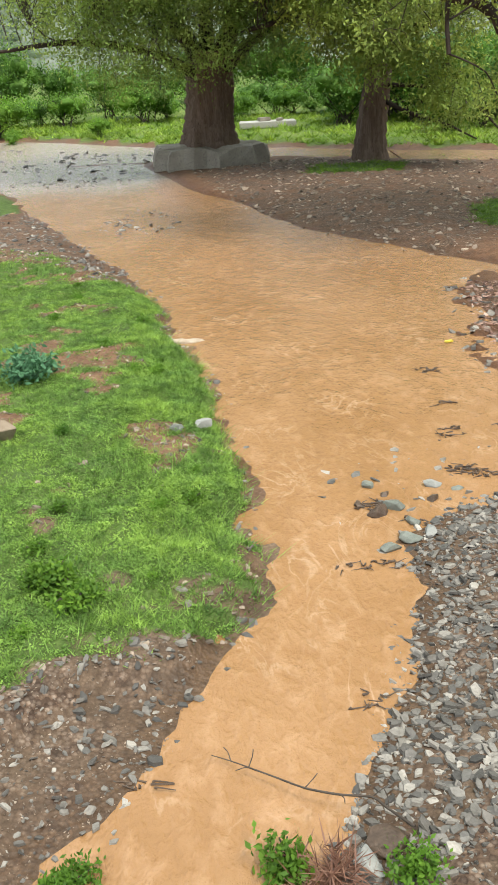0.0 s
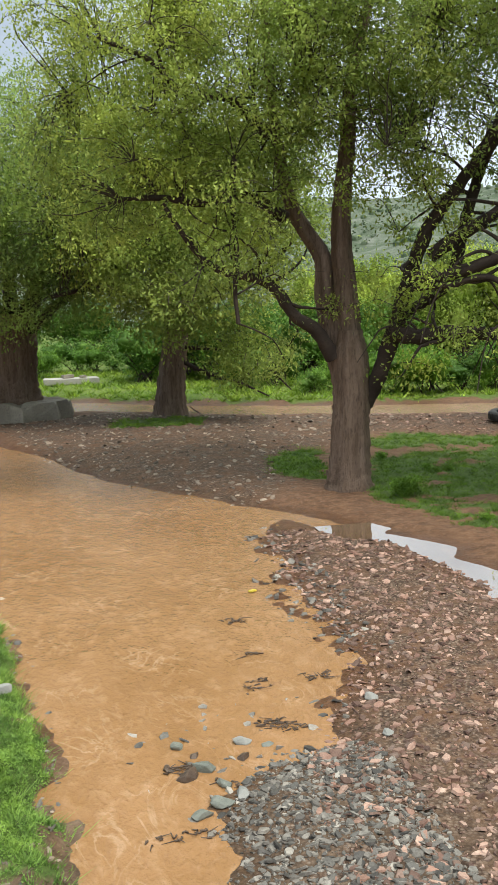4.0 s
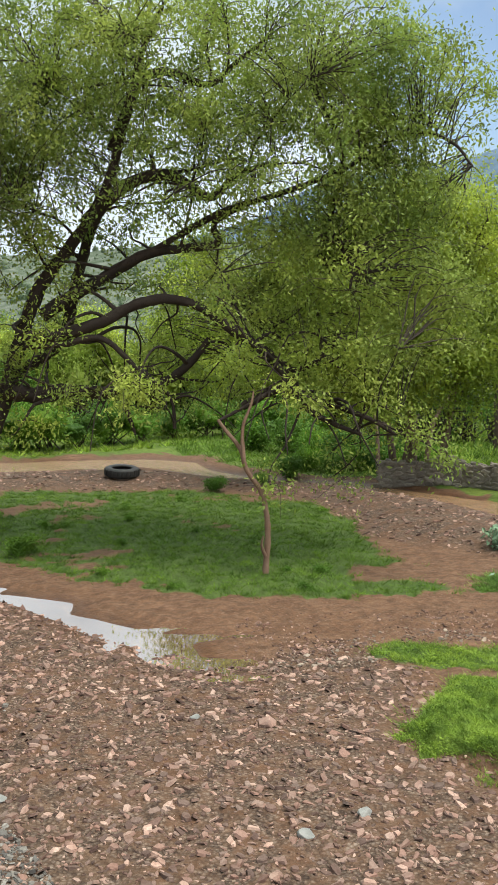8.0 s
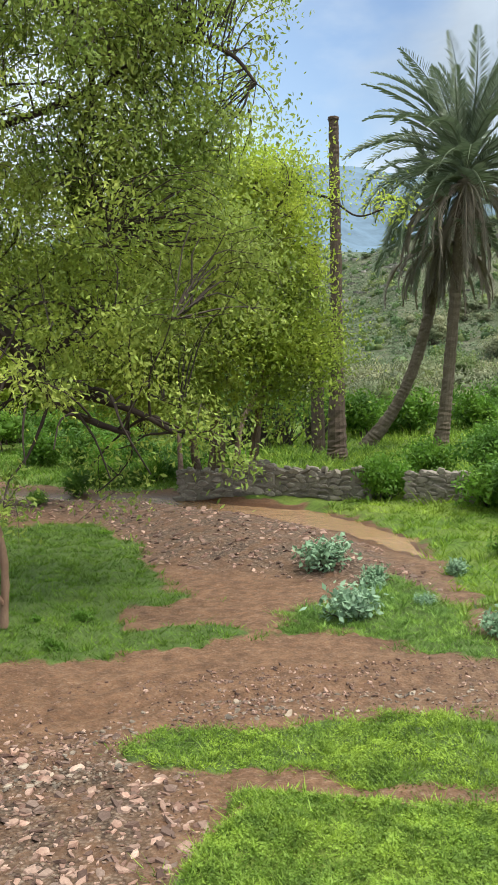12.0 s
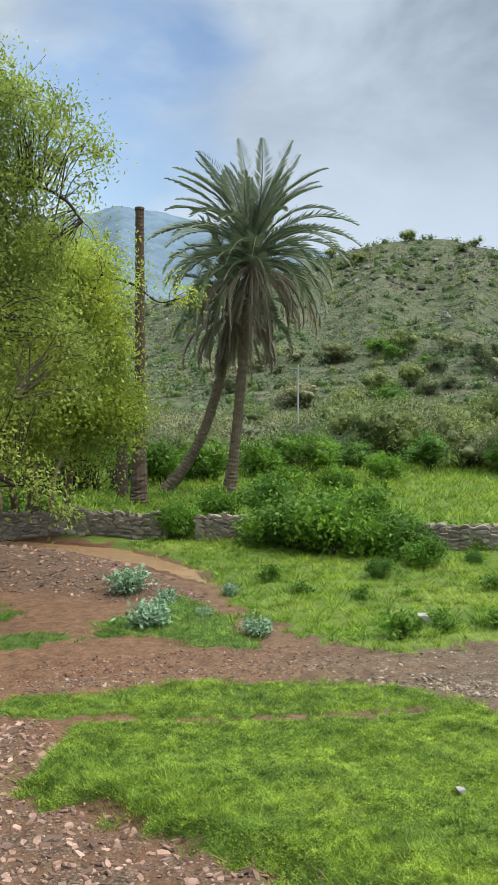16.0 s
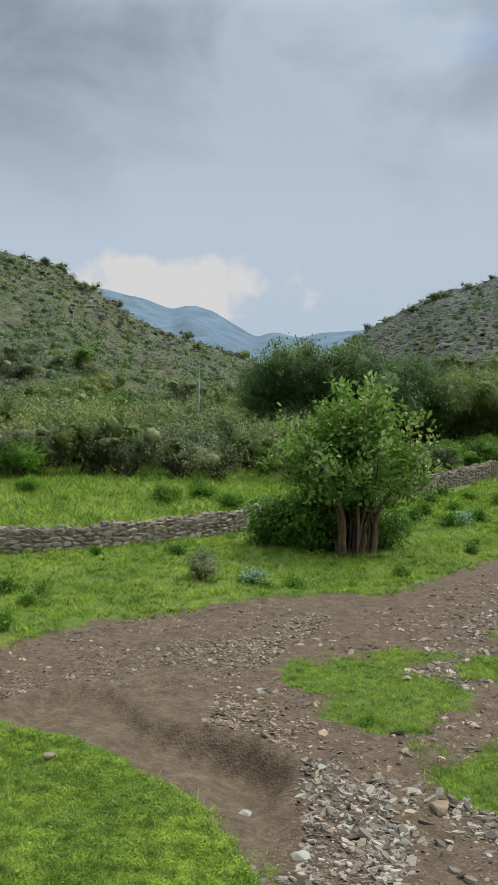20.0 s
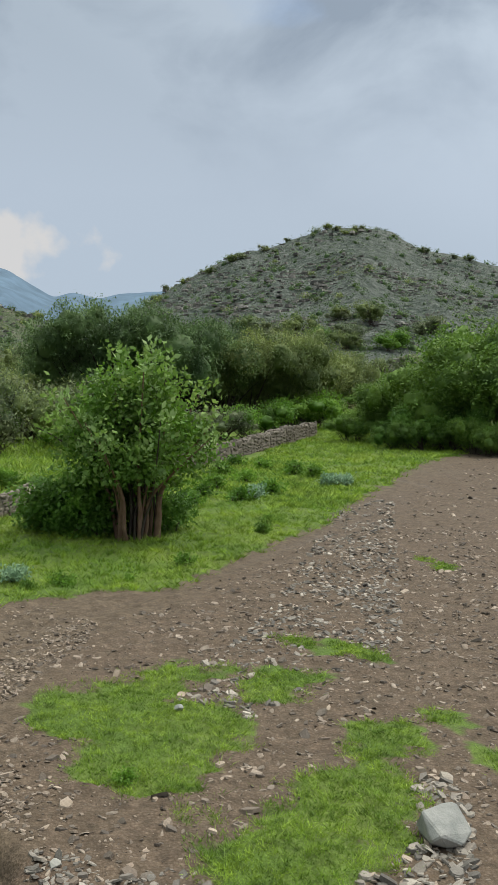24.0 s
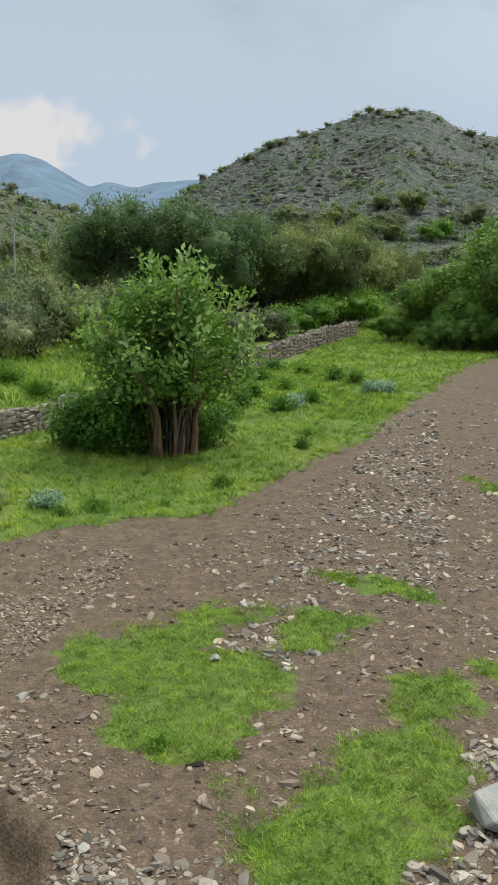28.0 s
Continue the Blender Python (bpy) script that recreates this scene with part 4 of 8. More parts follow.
# ---------------------------------------------------------------- hills
def hill(name, ridge, dist, mat, label, foot=0.45, back=1.5, rough=0.12, rows=70, cols=220, seed=1, kind="structure"):
    """A hill whose skyline, from the middle of the plan, has the given (bearing, elevation) rows in degrees."""
    rz = np.asarray(ridge, float)
    az = np.linspace(rz[0, 0], rz[-1, 0], cols)
    el = np.interp(az, rz[:, 0], rz[:, 1])
    ker = np.ones(5) / 5
    el = np.convolve(np.pad(el, 2, mode="edge"), ker, "valid")
    r = np.linspace(foot, back, rows)
    A, R = np.meshgrid(np.radians(az), r * dist, indexing="ij")
    top = 5.3 + dist * np.tan(np.radians(el))[:, None]
    t = (R / dist - foot) / (1 - foot)
    prof = np.where(t < 1, np.clip(t, 0, 1) ** 1.1, np.clip(1 - 0.9 * (t - 1), 0, 1))
    X, Y = R * np.sin(A), R * np.cos(A)
    gully = 1 - 0.16 * np.abs(np.sin(A * 34 + 3 * fbm(X * 9 / dist, Y * 9 / dist, seed + 3, 3))) * np.clip(1 - np.abs(t - 0.55) / 0.42, 0, 1)
    prof = prof * gully
    s = 7.0 / dist
    Z = top * prof * (1 + rough * 1.4 * fbm(X * s, Y * s, seed, 5) * np.clip(1.0 - np.exp(-((t - 1) / 0.08) ** 2) * 0.6, 0, 1)) + top * 0.035 * fbm(X * s * 7, Y * s * 7, seed + 9, 4) * np.clip(prof * 3, 0, 1)
    Z = Z - 0.6
    i, j = np.meshgrid(np.arange(cols - 1), np.arange(rows - 1), indexing="ij")
    a = (i * rows + j).ravel()
    me = mesh_of(name, np.stack([X.ravel(), Y.ravel(), Z.ravel()], 1), np.stack([a, a + rows, a + rows + 1, a + 1], 1), mat, True)
    tagged(put(name, me), label, "hill", kind=kind)
    return X, Y, Z


HILL_1 = [(44, 3.4), (47, 4.6), (50, 5.2), (54, 6.4)] + [(60.2, 8), (61.5, 8.39), (62.48, 8.58), (63.78, 8.79), (65.98, 8.81), (68.29, 8.44), (70.2, 8.09), (72.41, 7.51)] + [(72.74, 7.15), (74.72, 6.15), (76.04, 5.1), (77.68, 4.15), (80.58, 3.3), (83.45, 2.27), (85.07, 1.74)] + [(88, 0.3)]
HILL_2 = [(84.5, 0.6), (87, 2.2)] + [(88.78, 3.37), (90.55, 4.55), (92.32, 5.62), (94.26, 6.61), (95.72, 6.86), (97.48, 7.61), (99.08, 8.09), (100.68, 8.09), (102.59, 7.84), (103.56, 7.14), (104.51, 6.67), (106.43, 6.35)] + [(110, 5.5), (120, 3.0)]
HILL_3 = [(-40, 4.0), (-20, 5.0), (-5, 5.4), (6, 5.4), (18, 5.0), (24, 5.1), (30, 5.8), (36, 6.2), (42, 6.2), (46, 6.0), (50, 5.6), (55, 5.0), (60, 3.0)]
FAR_1 = [(10, 4), (20, 4.5), (29, 5.6), (34, 7.0), (39, 9.5)] + [(46.72, 10.25), (47.75, 10.65), (49.02, 10.53), (50.8, 10.39)] + [(48.92, 10.51), (50.5, 10.26)] + [(55, 9.5), (60, 8), (66, 5)]
FAR_2 = [(66, 5.0), (72, 6.6)] + [(73.62, 6.44), (75.38, 6.18), (76.83, 5.9), (78.46, 5.31), (79.75, 5.56), (81.06, 5.21), (82.38, 4.42), (83.54, 3.73), (84.68, 4.08), (86, 3.74), (86.97, 4.01)] + [(90, 4.2), (96, 3.0)]
H1 = hill("hill_1", HILL_1, 290, M_HILL, "rounded stony hill dotted with green scrub", seed=4)
H2 = hill("hill_2", HILL_2, 380, M_HILL_ROCK, "grey stony hill with scattered bushes", seed=7)
H3 = hill("hill_3", HILL_3, 330, M_HILL_HAZY, "hazy green hillside behind the big trees", seed=12)
hill("backdrop_1", FAR_1, 2600, M_FAR_HAZE, "distant mountain ridge painted in haze blue", seed=15, rough=0.04)
hill("backdrop_2", FAR_2, 2400, M_FAR_HAZE, "distant mountain peaks under cloud, painted in haze blue", seed=19, rough=0.05)


# ---------------------------------------------------------------- trees
def nearest(points, limbs):
    """For each point the nearest place on the limbs."""
    d = ((points[:, None, :] - limbs[None, :, :]) ** 2).sum(-1)
    return limbs[d.argmin(1)]


def rows_of(points, r0, r1):
    """Adds a taper of radii to a list of points."""
    n = len(points)
    return [(*p, r0 + (r1 - r0) * i / max(1, n - 1)) for i, p in enumerate(points)]


def tree(name, base, trunk, limbs, blobs, label, leaf, clumps, per, size, seed, bark=None, spread=(0.30, 0.30, 0.26), droop=0.5, sides=14, flutes=5, twig_every=1, stems=(), branches=5, arches=(), bare=0.0):
    """trunk, limbs: rows of x, y, z, radius; blobs: ellipsoids that hold the leaves."""
    rng = np.random.default_rng(seed)
    o = np.array([*base, 0.0])
    t = thing(name, tuple(base), label, "tree")
    shift = np.array([o[0], o[1], base[2], 0.0])
    samples, tips = [], []
    for k, line in enumerate([trunk, *stems]):
        put("trunk", limb_mesh("trunk", np.asarray(line) - shift, bark or M_BARK, sides, 0.12, seed + k, flutes, 10), t)
        samples.append(catmull(line, 6)[3:, :3])
    for k, line in enumerate(limbs):
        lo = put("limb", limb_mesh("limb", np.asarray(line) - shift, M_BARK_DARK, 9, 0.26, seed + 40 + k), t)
        smooth = catmull(line, 6)
        samples.append(smooth[:, :3])
        for q in range(branches if line[-1][3] > 0.035 else 0):  # crooked side branches
            i0 = int(rng.integers(len(smooth) // 4, len(smooth)))
            p0, r0 = smooth[i0, :3], max(0.025, smooth[i0, 3] * rng.uniform(0.3, 0.5))
            way = rng.normal(size=3) * (1, 1, 0.7) + (0, 0, 0.35)
            way /= np.linalg.norm(way)
            reach = rng.uniform(1.1, 2.9)
            pts = [p0]
            for _ in range(4):
                way = way + rng.normal(size=3) * 0.28 + (0, 0, 0.05)
                way /= np.linalg.norm(way)
                pts.append(pts[-1] + way * reach / 4)
            if pts[-1][2] < 1.6:
                continue
            bl = rows_of([tuple(p) for p in pts], r0, 0.012)
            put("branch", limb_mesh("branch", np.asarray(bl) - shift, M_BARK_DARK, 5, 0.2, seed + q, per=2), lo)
            samples.append(np.array(pts[1:]))
            tips += [pts[-1], pts[-2], pts[-1] + rng.normal(size=3) * 0.3]
    for k in arches:                                              # bare boughs that arch outwards and droop
        smooth = catmull(limbs[k], 6)
        lo = put("limb", limb_mesh("limb", np.asarray(rows_of([tuple(p) for p in smooth[-3:, :3]], smooth[-1, 3], 0.02)) - shift, M_BARK_DARK, 6, 0.2, seed + k, per=2), t)
        for q in range(7):
            p0 = smooth[int(rng.integers(len(smooth) // 5, len(smooth))), :3]
            a, reach = rng.uniform(0, 6.28), rng.uniform(1.2, 3.0)
            rise, fall = rng.uniform(0.5, 1.1), rng.uniform(1.0, 1.9)
            pts = [p0 + reach * np.array([math.cos(a + 0.5 * u) * u, math.sin(a + 0.5 * u) * u, rise * u - fall * u * u]) + rng.normal(size=3) * 0.06 * (u > 0) for u in (0, 0.2, 0.4, 0.6, 0.8, 1.0)]
            pts = [p for p in pts if p[2] > 2.3]
            if len(pts) < 4:
                continue
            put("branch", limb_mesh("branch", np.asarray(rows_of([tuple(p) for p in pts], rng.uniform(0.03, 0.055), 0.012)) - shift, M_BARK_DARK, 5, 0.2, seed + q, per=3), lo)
    limb_pts = np.vstack(samples)
    c = inside(blobs, clumps, rng)
    c = np.vstack([c[c[:, 2] > 1.6], np.array(tips).reshape(-1, 3)])
    if bare:                                                      # few leaves close to the thick limbs
        thick = np.vstack([catmull(l, 6)[:, :3] for l in [*stems, *limbs] if l[0][3] > 0.1])
        gap = np.linalg.norm(c - nearest(c, thick), axis=1)
        c = c[(gap > bare) | (rng.random(len(c)) < 0.25)]
    root = nearest(c, limb_pts)
    twigs = []
    for a, b in zip(root[::twig_every], c[::twig_every]):
        l = np.linalg.norm(b - a)
        if l > 2.4:
            a = b + (a - b) * 2.4 / l
            l = 2.4
        mid = (a + b) / 2 + rng.normal(size=3) * 0.10 * l + np.array([0, 0, 0.12 * l])
        path = catmull(np.vstack([a, mid, b]), 3)
        twigs.append(tube(path, np.linspace(0.009 + 0.006 * l, 0.005, len(path)), 4))
        for _ in range(1):                                    # side shoots
            e = b + rng.normal(size=3) * (0.5, 0.5, 0.4)
            twigs.append(tube(np.vstack([mid * 0.4 + b * 0.6, (b + e) / 2 + (0, 0, 0.08), e - (0, 0, 0.12)]), (0.009, 0.007, 0.004), 3))
    quad = [(v, f) for v, f in twigs]
    v, f = joined(quad)
    put("twig_spray", mesh_of("twig_spray", v - shift[:3], f, M_TWIG, False), t)
    k = rng.integers(0, 3, len(c))
    sp = np.asarray(spread) * rng.uniform(0.6, 1.5, (len(c), 1))
    v, f = leaves(c, sp, per, size[0], size[1], rng, droop)
    put("crown", mesh_of("crown", v - shift[:3], f, leaf, False), t, label="small green leaves in loose hanging sprays")
    return t


# the great tree by the pool
C_TRUNK = [(7.85, 25.1, -0.3, 0.78), (7.85, 25.1, 0.25, 0.60), (7.9, 25.15, 1.0, 0.52), (7.95, 25.2, 2.2, 0.47), (7.98, 25.2, 3.4, 0.44), (7.98, 25.25, 4.2, 0.30)]
C_STEM_1 = rows_of([(7.98, 25.44, 2.3), (7.67, 25.6, 3.83), (7.45, 25.73, 5.05), (7.42, 25.8, 6.1), (7, 25.98, 6.86), (6.64, 26.14, 7.61), (6.36, 26.28, 9.25), (6.24, 26.37, 10.86), (6.16, 26.46, 12.61), (6.37, 26.47, 14.62)], 0.32, 0.06)
C_STEM_2 = rows_of([(8.08, 25.46, 3.06), (7.98, 25.43, 4.28), (7.9, 25.4, 5.49), (7.8, 25.37, 6.53), (7.84, 25.3, 7.7), (7.97, 25.2, 9.14), (8.03, 25.12, 10.41), (8.33, 24.96, 11.8), (8.72, 24.76, 13.44), (8.85, 24.66, 14.78)], 0.36, 0.06)
C_LIMBS = [
    rows_of([(7.52, 25.32, 3.48), (7.09, 25.27, 4.2), (6.49, 25.26, 4.63), (5.96, 25.21, 5.34), (5.37, 25.18, 5.64), (4.57, 25.17, 5.82), (3.87, 25.11, 6.39), (3.13, 25.05, 7.49)], 0.21, 0.05),
    rows_of([(8.2, 25.41, 1.98), (8.68, 25.09, 2.99), (9.06, 24.79, 4.27), (9.37, 24.51, 5.6), (9.74, 24.2, 6.76), (10.35, 23.78, 7.73), (10.81, 23.4, 8.54), (11.19, 23.05, 9.47), (11.58, 22.68, 11.31), (11.78, 22.41, 12.45), (12.16, 22.02, 13.53)], 0.25, 0.06),
    rows_of([(9.57, 25.46, 4.55), (10.21, 25.2, 4.99), (10.66, 25, 5.44), (10.85, 24.92, 6.05), (11.06, 24.83, 7.09), (11.34, 24.7, 8.13), (11.74, 24.5, 9.29)], 0.16, 0.14),
    rows_of([(9.11, 23.4, 5.46), (9.8, 23, 5.57), (10.64, 22.51, 5.87), (11.35, 22.05, 6.28), (12.03, 21.56, 6.43), (12.7, 21.05, 6.18), (13.29, 20.56, 5.59), (13.87, 20.05, 5.18), (14.37, 19.56, 4.7), (14.75, 19.15, 4.91), (15.11, 18.74, 5.45)], 0.17, 0.05),
    rows_of([(8.9, 24.55, 4.17), (9.49, 24.14, 4.02), (10.08, 23.72, 4.14), (11.44, 22.9, 4.09), (12.25, 22.28, 4.34), (12.79, 21.77, 4.89), (13.08, 21.41, 5.46)], 0.24, 0.07),
    rows_of([(11.37, 22.93, 4.09), (11.42, 22.63, 3.53), (11.45, 22.33, 3.04)], 0.10, 0.03),
    rows_of([(9.79, 24.2, 6.04), (10.33, 23.82, 6.47), (11.05, 23.33, 6.97), (12.02, 22.68, 7.61), (12.82, 22.06, 7.74), (13.42, 21.53, 7.87), (13.28, 21.45, 8.35), (13.92, 20.87, 8.82)], 0.19, 0.06),
    rows_of([(10.81, 23.76, 8.34), (11.63, 23.14, 9.32), (12.55, 22.42, 9.59), (13.3, 21.74, 9.01), (13.79, 21.19, 9.54), (14.38, 20.55, 9.78)], 0.20, 0.05),
    rows_of([(11.48, 23.44, 10.2), (11.89, 22.95, 11.83), (11.84, 22.69, 12.25), (11.18, 22.75, 12.63), (10.77, 22.67, 13.47)], 0.17, 0.05),
    rows_of([(12.04, 23.15, 12.03), (12.64, 22.54, 12.16), (13.36, 21.82, 11.8), (13.82, 21.23, 12.29), (14.26, 20.63, 12.75)], 0.12, 0.04),
    rows_of([(12.84, 20.38, 5.86), (13.3, 19.96, 5.45), (13.91, 19.4, 4.64), (14.29, 19, 3.83), (14.76, 18.5, 3.43), (15.22, 17.99, 3.18)], 0.12, 0.05),
    rows_of([(13.24, 20.12, 3.81), (13.96, 19.46, 4.23), (14.75, 18.7, 3.9), (15.4, 18, 3.57), (15.81, 17.46, 3.19)], 0.11, 0.04),
    rows_of([(14.02, 19.32, 4.78), (13.77, 19.2, 4.38), (13.18, 19.31, 4.05), (12.6, 19.4, 3.76), (12.09, 19.43, 3.54)], 0.06, 0.035),
    rows_of([(9.02, 23.44, 5.29), (9.8, 23.01, 5.32), (10.64, 22.51, 5.46), (11.33, 22.06, 4.76), (12.01, 21.57, 4.06), (12.08, 21.42, 3.22)], 0.10, 0.04),
    rows_of([(6.37, 25.44, 7.12), (5.34, 25.42, 7.68), (4.17, 25.4, 7.53), (3.17, 25.3, 7.65), (2.19, 25.16, 7.62)], 0.16, 0.05),
    rows_of([(5.88, 25.04, 9.06), (4.89, 25.01, 9.98), (3.76, 24.96, 10.06), (2.96, 24.82, 10.79), (1.79, 24.69, 11.22)], 0.14, 0.05),
    rows_of([(4.8, 24.31, 8.47), (4.72, 24.2, 7.25), (4.75, 24.06, 6.16), (4.66, 23.96, 5.35), (4.69, 23.82, 4.53)], 0.07, 0.05),
    rows_of([(12.05, 22.69, 7.61)] + [(13.32, 21.25, 8.58), (14.24, 20.47, 8.93), (15.03, 19.71, 9.28), (15.7, 18.99, 9.67), (16.25, 18.33, 10.17), (16.77, 17.66, 10.31), (17.17, 17.06, 9.99), (17.36, 16.66, 9.44)], 0.09, 0.03),
    rows_of([(15.24, 19.91, 11.58), (15.63, 19.28, 9.88), (15.27, 19.25, 8.3), (15.47, 18.76, 7.21), (15.31, 18.57, 6.6)], 0.08, 0.03),
]
C_BLOBS = [(9.33, 23.31, 11.68, 3.73, 2.72), (12.27, 21.89, 12.47, 3.73, 2.44), (14.82, 20.22, 12.08, 3.15, 2.15), (16.12, 19.2, 12.04, 2.44, 1.58), (15.28, 19.88, 9.63, 3.15, 2.44), (16.76, 18.63, 9.19, 1.86, 1.72), (16.16, 19.16, 7.28, 2.72, 2.01), (15.3, 19.86, 5.46, 2.15, 1.22), (14.38, 20.54, 7.29, 2.01, 1.72), (17.2, 18.22, 6.01, 1.58, 1.58), (9.53, 23.23, 9.15, 2.29, 1.86), (12.62, 21.69, 10.32, 2.44, 1.72)] + [(16.3, 18.38, 10.19, 1.23, 0.74), (17.17, 17.56, 9.94, 0.99, 0.74), (17.76, 16.96, 9.23, 0.62, 0.62), (15.64, 18.94, 8.3, 1.11, 0.86), (17.01, 17.72, 11.58, 1.36, 1.11), (17.51, 17.22, 10.87, 0.86, 0.86), (16.22, 18.45, 11.47, 1.48, 1.36), (15.39, 19.15, 10.88, 1.36, 1.36), (16.73, 17.98, 9.13, 1.11, 0.86), (17.34, 17.39, 8.65, 0.86, 0.74)] + [(5.37, 24.59, 12.32, 2.44, 1.86), (5.69, 24.51, 9.94, 1.72, 1.58), (4.85, 24.7, 8.03, 1.58, 1.43), (7.44, 24.03, 11.46, 1.72, 1.58)] + [(3.09, 25.05, 10.05, 3.15, 2.44), (5.81, 24.54, 11.02, 3.44, 2.58), (7.51, 24.06, 8.96, 2.15, 1.86), (4.09, 24.9, 7.62, 2.44, 1.43), (8.92, 23.56, 5.03, 1.15, 1.15), (9.19, 23.46, 5.73, 0.86, 1), (8.39, 23.76, 5.18, 0.57, 1.29), (8.08, 23.87, 11.66, 2.87, 2.29), (1.71, 25.2, 8.7, 2.29, 2.29), (2.25, 25.15, 12.14, 2.87, 2.01)]
C_BLOBS = [(x + 0.3, y + 0.9, z, a, b) if x < 12.5 else (x, y, z, a, b) for x, y, z, a, b in C_BLOBS]
tree("broad_spreading_tree", (7.85, 25.1, 0.0), C_TRUNK, C_LIMBS, C_BLOBS, "huge old spreading tree with ribbed brown trunk beside the pool", M_LEAF_C, 2150, 112, (0.120, 0.053), 101, stems=(C_STEM_1, C_STEM_2), sides=20, flutes=7, branches=8, arches=(3, 4, 10, 11, 13), spread=(0.27, 0.27, 0.23), bare=0.62)

# the yellow-green tree next to it, low over the stone wall
D_TRUNK = rows_of([(26.68, 28.54, 0.6), (26.62, 28.32, 1.77), (26.34, 28.3, 3.16), (25.93, 28.41, 4.9), (25.67, 28.38, 6.8), (25.68, 28.09, 9.03)], 0.30, 0.08)
D_STEMS = [rows_of([(26.24, 28.94, 0.67), (26.33, 29.31, 1.93), (26.34, 29.75, 3.3), (26.12, 30.39, 4.89)], 0.16, 0.06), rows_of([(27.24, 27.29, 0.72), (27.29, 27.06, 2.19), (27.41, 26.76, 3.93), (27.52, 26.47, 6.02), (27.43, 26.38, 8.08)], 0.17, 0.05),
           rows_of([(27.87, 28.77, 0.54), (28.2, 28.81, 2.04), (28.66, 28.7, 2.84), (29.41, 28.29, 4.04), (30.43, 27.56, 5.25)], 0.12, 0.04), rows_of([(26.46, 30.08, 0.55), (26.76, 30.49, 1.63), (26.98, 30.96, 2.41)], 0.10, 0.06)]
D_LIMBS = [rows_of([(26.62, 28.59, 3.13), (24.95, 28.75, 4.15), (23.45, 28.71, 4.93), (21.84, 28.71, 5.66)], 0.13, 0.04), rows_of([(25.66, 28.11, 4.9), (26.16, 26.72, 6.75), (26.47, 25.46, 8.52), (26.47, 24.48, 9.67)], 0.12, 0.04),
           rows_of([(25.6, 28.17, 6.79), (24.05, 28.21, 8.57), (23, 27.78, 9.89)], 0.11, 0.04), rows_of([(28.3, 25.49, 9.72), (28.3, 24.48, 9.38), (28.31, 23.43, 8.73), (28.3, 22.39, 8.8)], 0.05, 0.02)]
D_BLOBS = [(24.6, 27.73, 8.21, 2.79, 2.79), (25.94, 26.47, 8.56, 2.23, 2.42), (26.71, 25.69, 8.91, 1.3, 2.05), (26.45, 25.96, 6.37, 2.05, 2.23), (27.08, 25.29, 4.9, 1.4, 1.67), (25.53, 26.87, 4.91, 2.42, 1.86), (24.16, 28.11, 5.29, 2.61, 2.05), (23.19, 28.92, 7.13, 2.42, 2.23), (22.43, 29.51, 4.57, 2.23, 1.67), (27.46, 24.88, 3.79, 0.84, 1.02), (26.96, 25.43, 10.34, 1.12, 1.3), (27.14, 25.23, 7.63, 1.02, 1.86), (27.27, 25.09, 5.63, 0.84, 1.3), (26.7, 25.69, 3.23, 1.3, 0.84), (24.56, 27.76, 3.25, 2.23, 0.93), (25.68, 26.72, 10.36, 1.86, 1.12)] + [(28.15, 24.14, 9.74, 0.75, 0.37), (28.98, 23.13, 9.07, 0.75, 0.47), (27.7, 24.66, 5, 1, 1)] + [(20.1, 32.35, 7.03, 2.18, 1.74), (21.55, 31.4, 6.18, 1.96, 1.53), (18.61, 33.24, 5.32, 1.53, 1.09), (22.94, 30.39, 7.67, 1.96, 1.74), (19.38, 32.79, 8.94, 1.31, 0.87)]
tree("leaning_thicket_tree", (*[(27.53, 29.45)][0], 0.0), D_TRUNK, D_LIMBS, D_BLOBS, "tangled yellow-green tree with many thin stems beside the stone wall", M_LEAF_D, 1250, 110, (0.145, 0.07), 202, stems=D_STEMS, sides=10, flutes=3, spread=(0.45, 0.45, 0.36))

# the two trees on the far tongue
A_TRUNK = [(-1.15, 44.8, 0.6, 1.35), (-1.15, 44.8, 1.3, 1.12), (-1.1, 44.8, 2.2, 0.98), (-1.0, 44.8, 3.4, 0.98), (-0.9, 44.8, 4.6, 0.8)]
A_LIMBS = [rows_of([(-1.2, 44.8, 4.0), (-2.2, 44.4, 5.6), (-3.2, 43.5, 7.5), (-4.4, 43, 10)], 0.42, 0.1), rows_of([(-0.7, 44.8, 4.0), (0.2, 44.2, 6), (0.8, 43.5, 8.5), (1.4, 43, 11)], 0.45, 0.1),
           rows_of([(-1.4, 44.5, 3.6), (-3.4, 43.2, 4.7), (-6.2, 42, 5.2), (-9, 41, 5.0)], 0.26, 0.06), rows_of([(-0.4, 44.5, 3.8), (1.2, 43, 5.2), (3.2, 41.5, 5.9), (5, 40.5, 5.6)], 0.24, 0.06),
           rows_of([(-1.0, 44.9, 4.0), (-1.1, 45.5, 7), (-0.8, 46, 11)], 0.4, 0.1)]
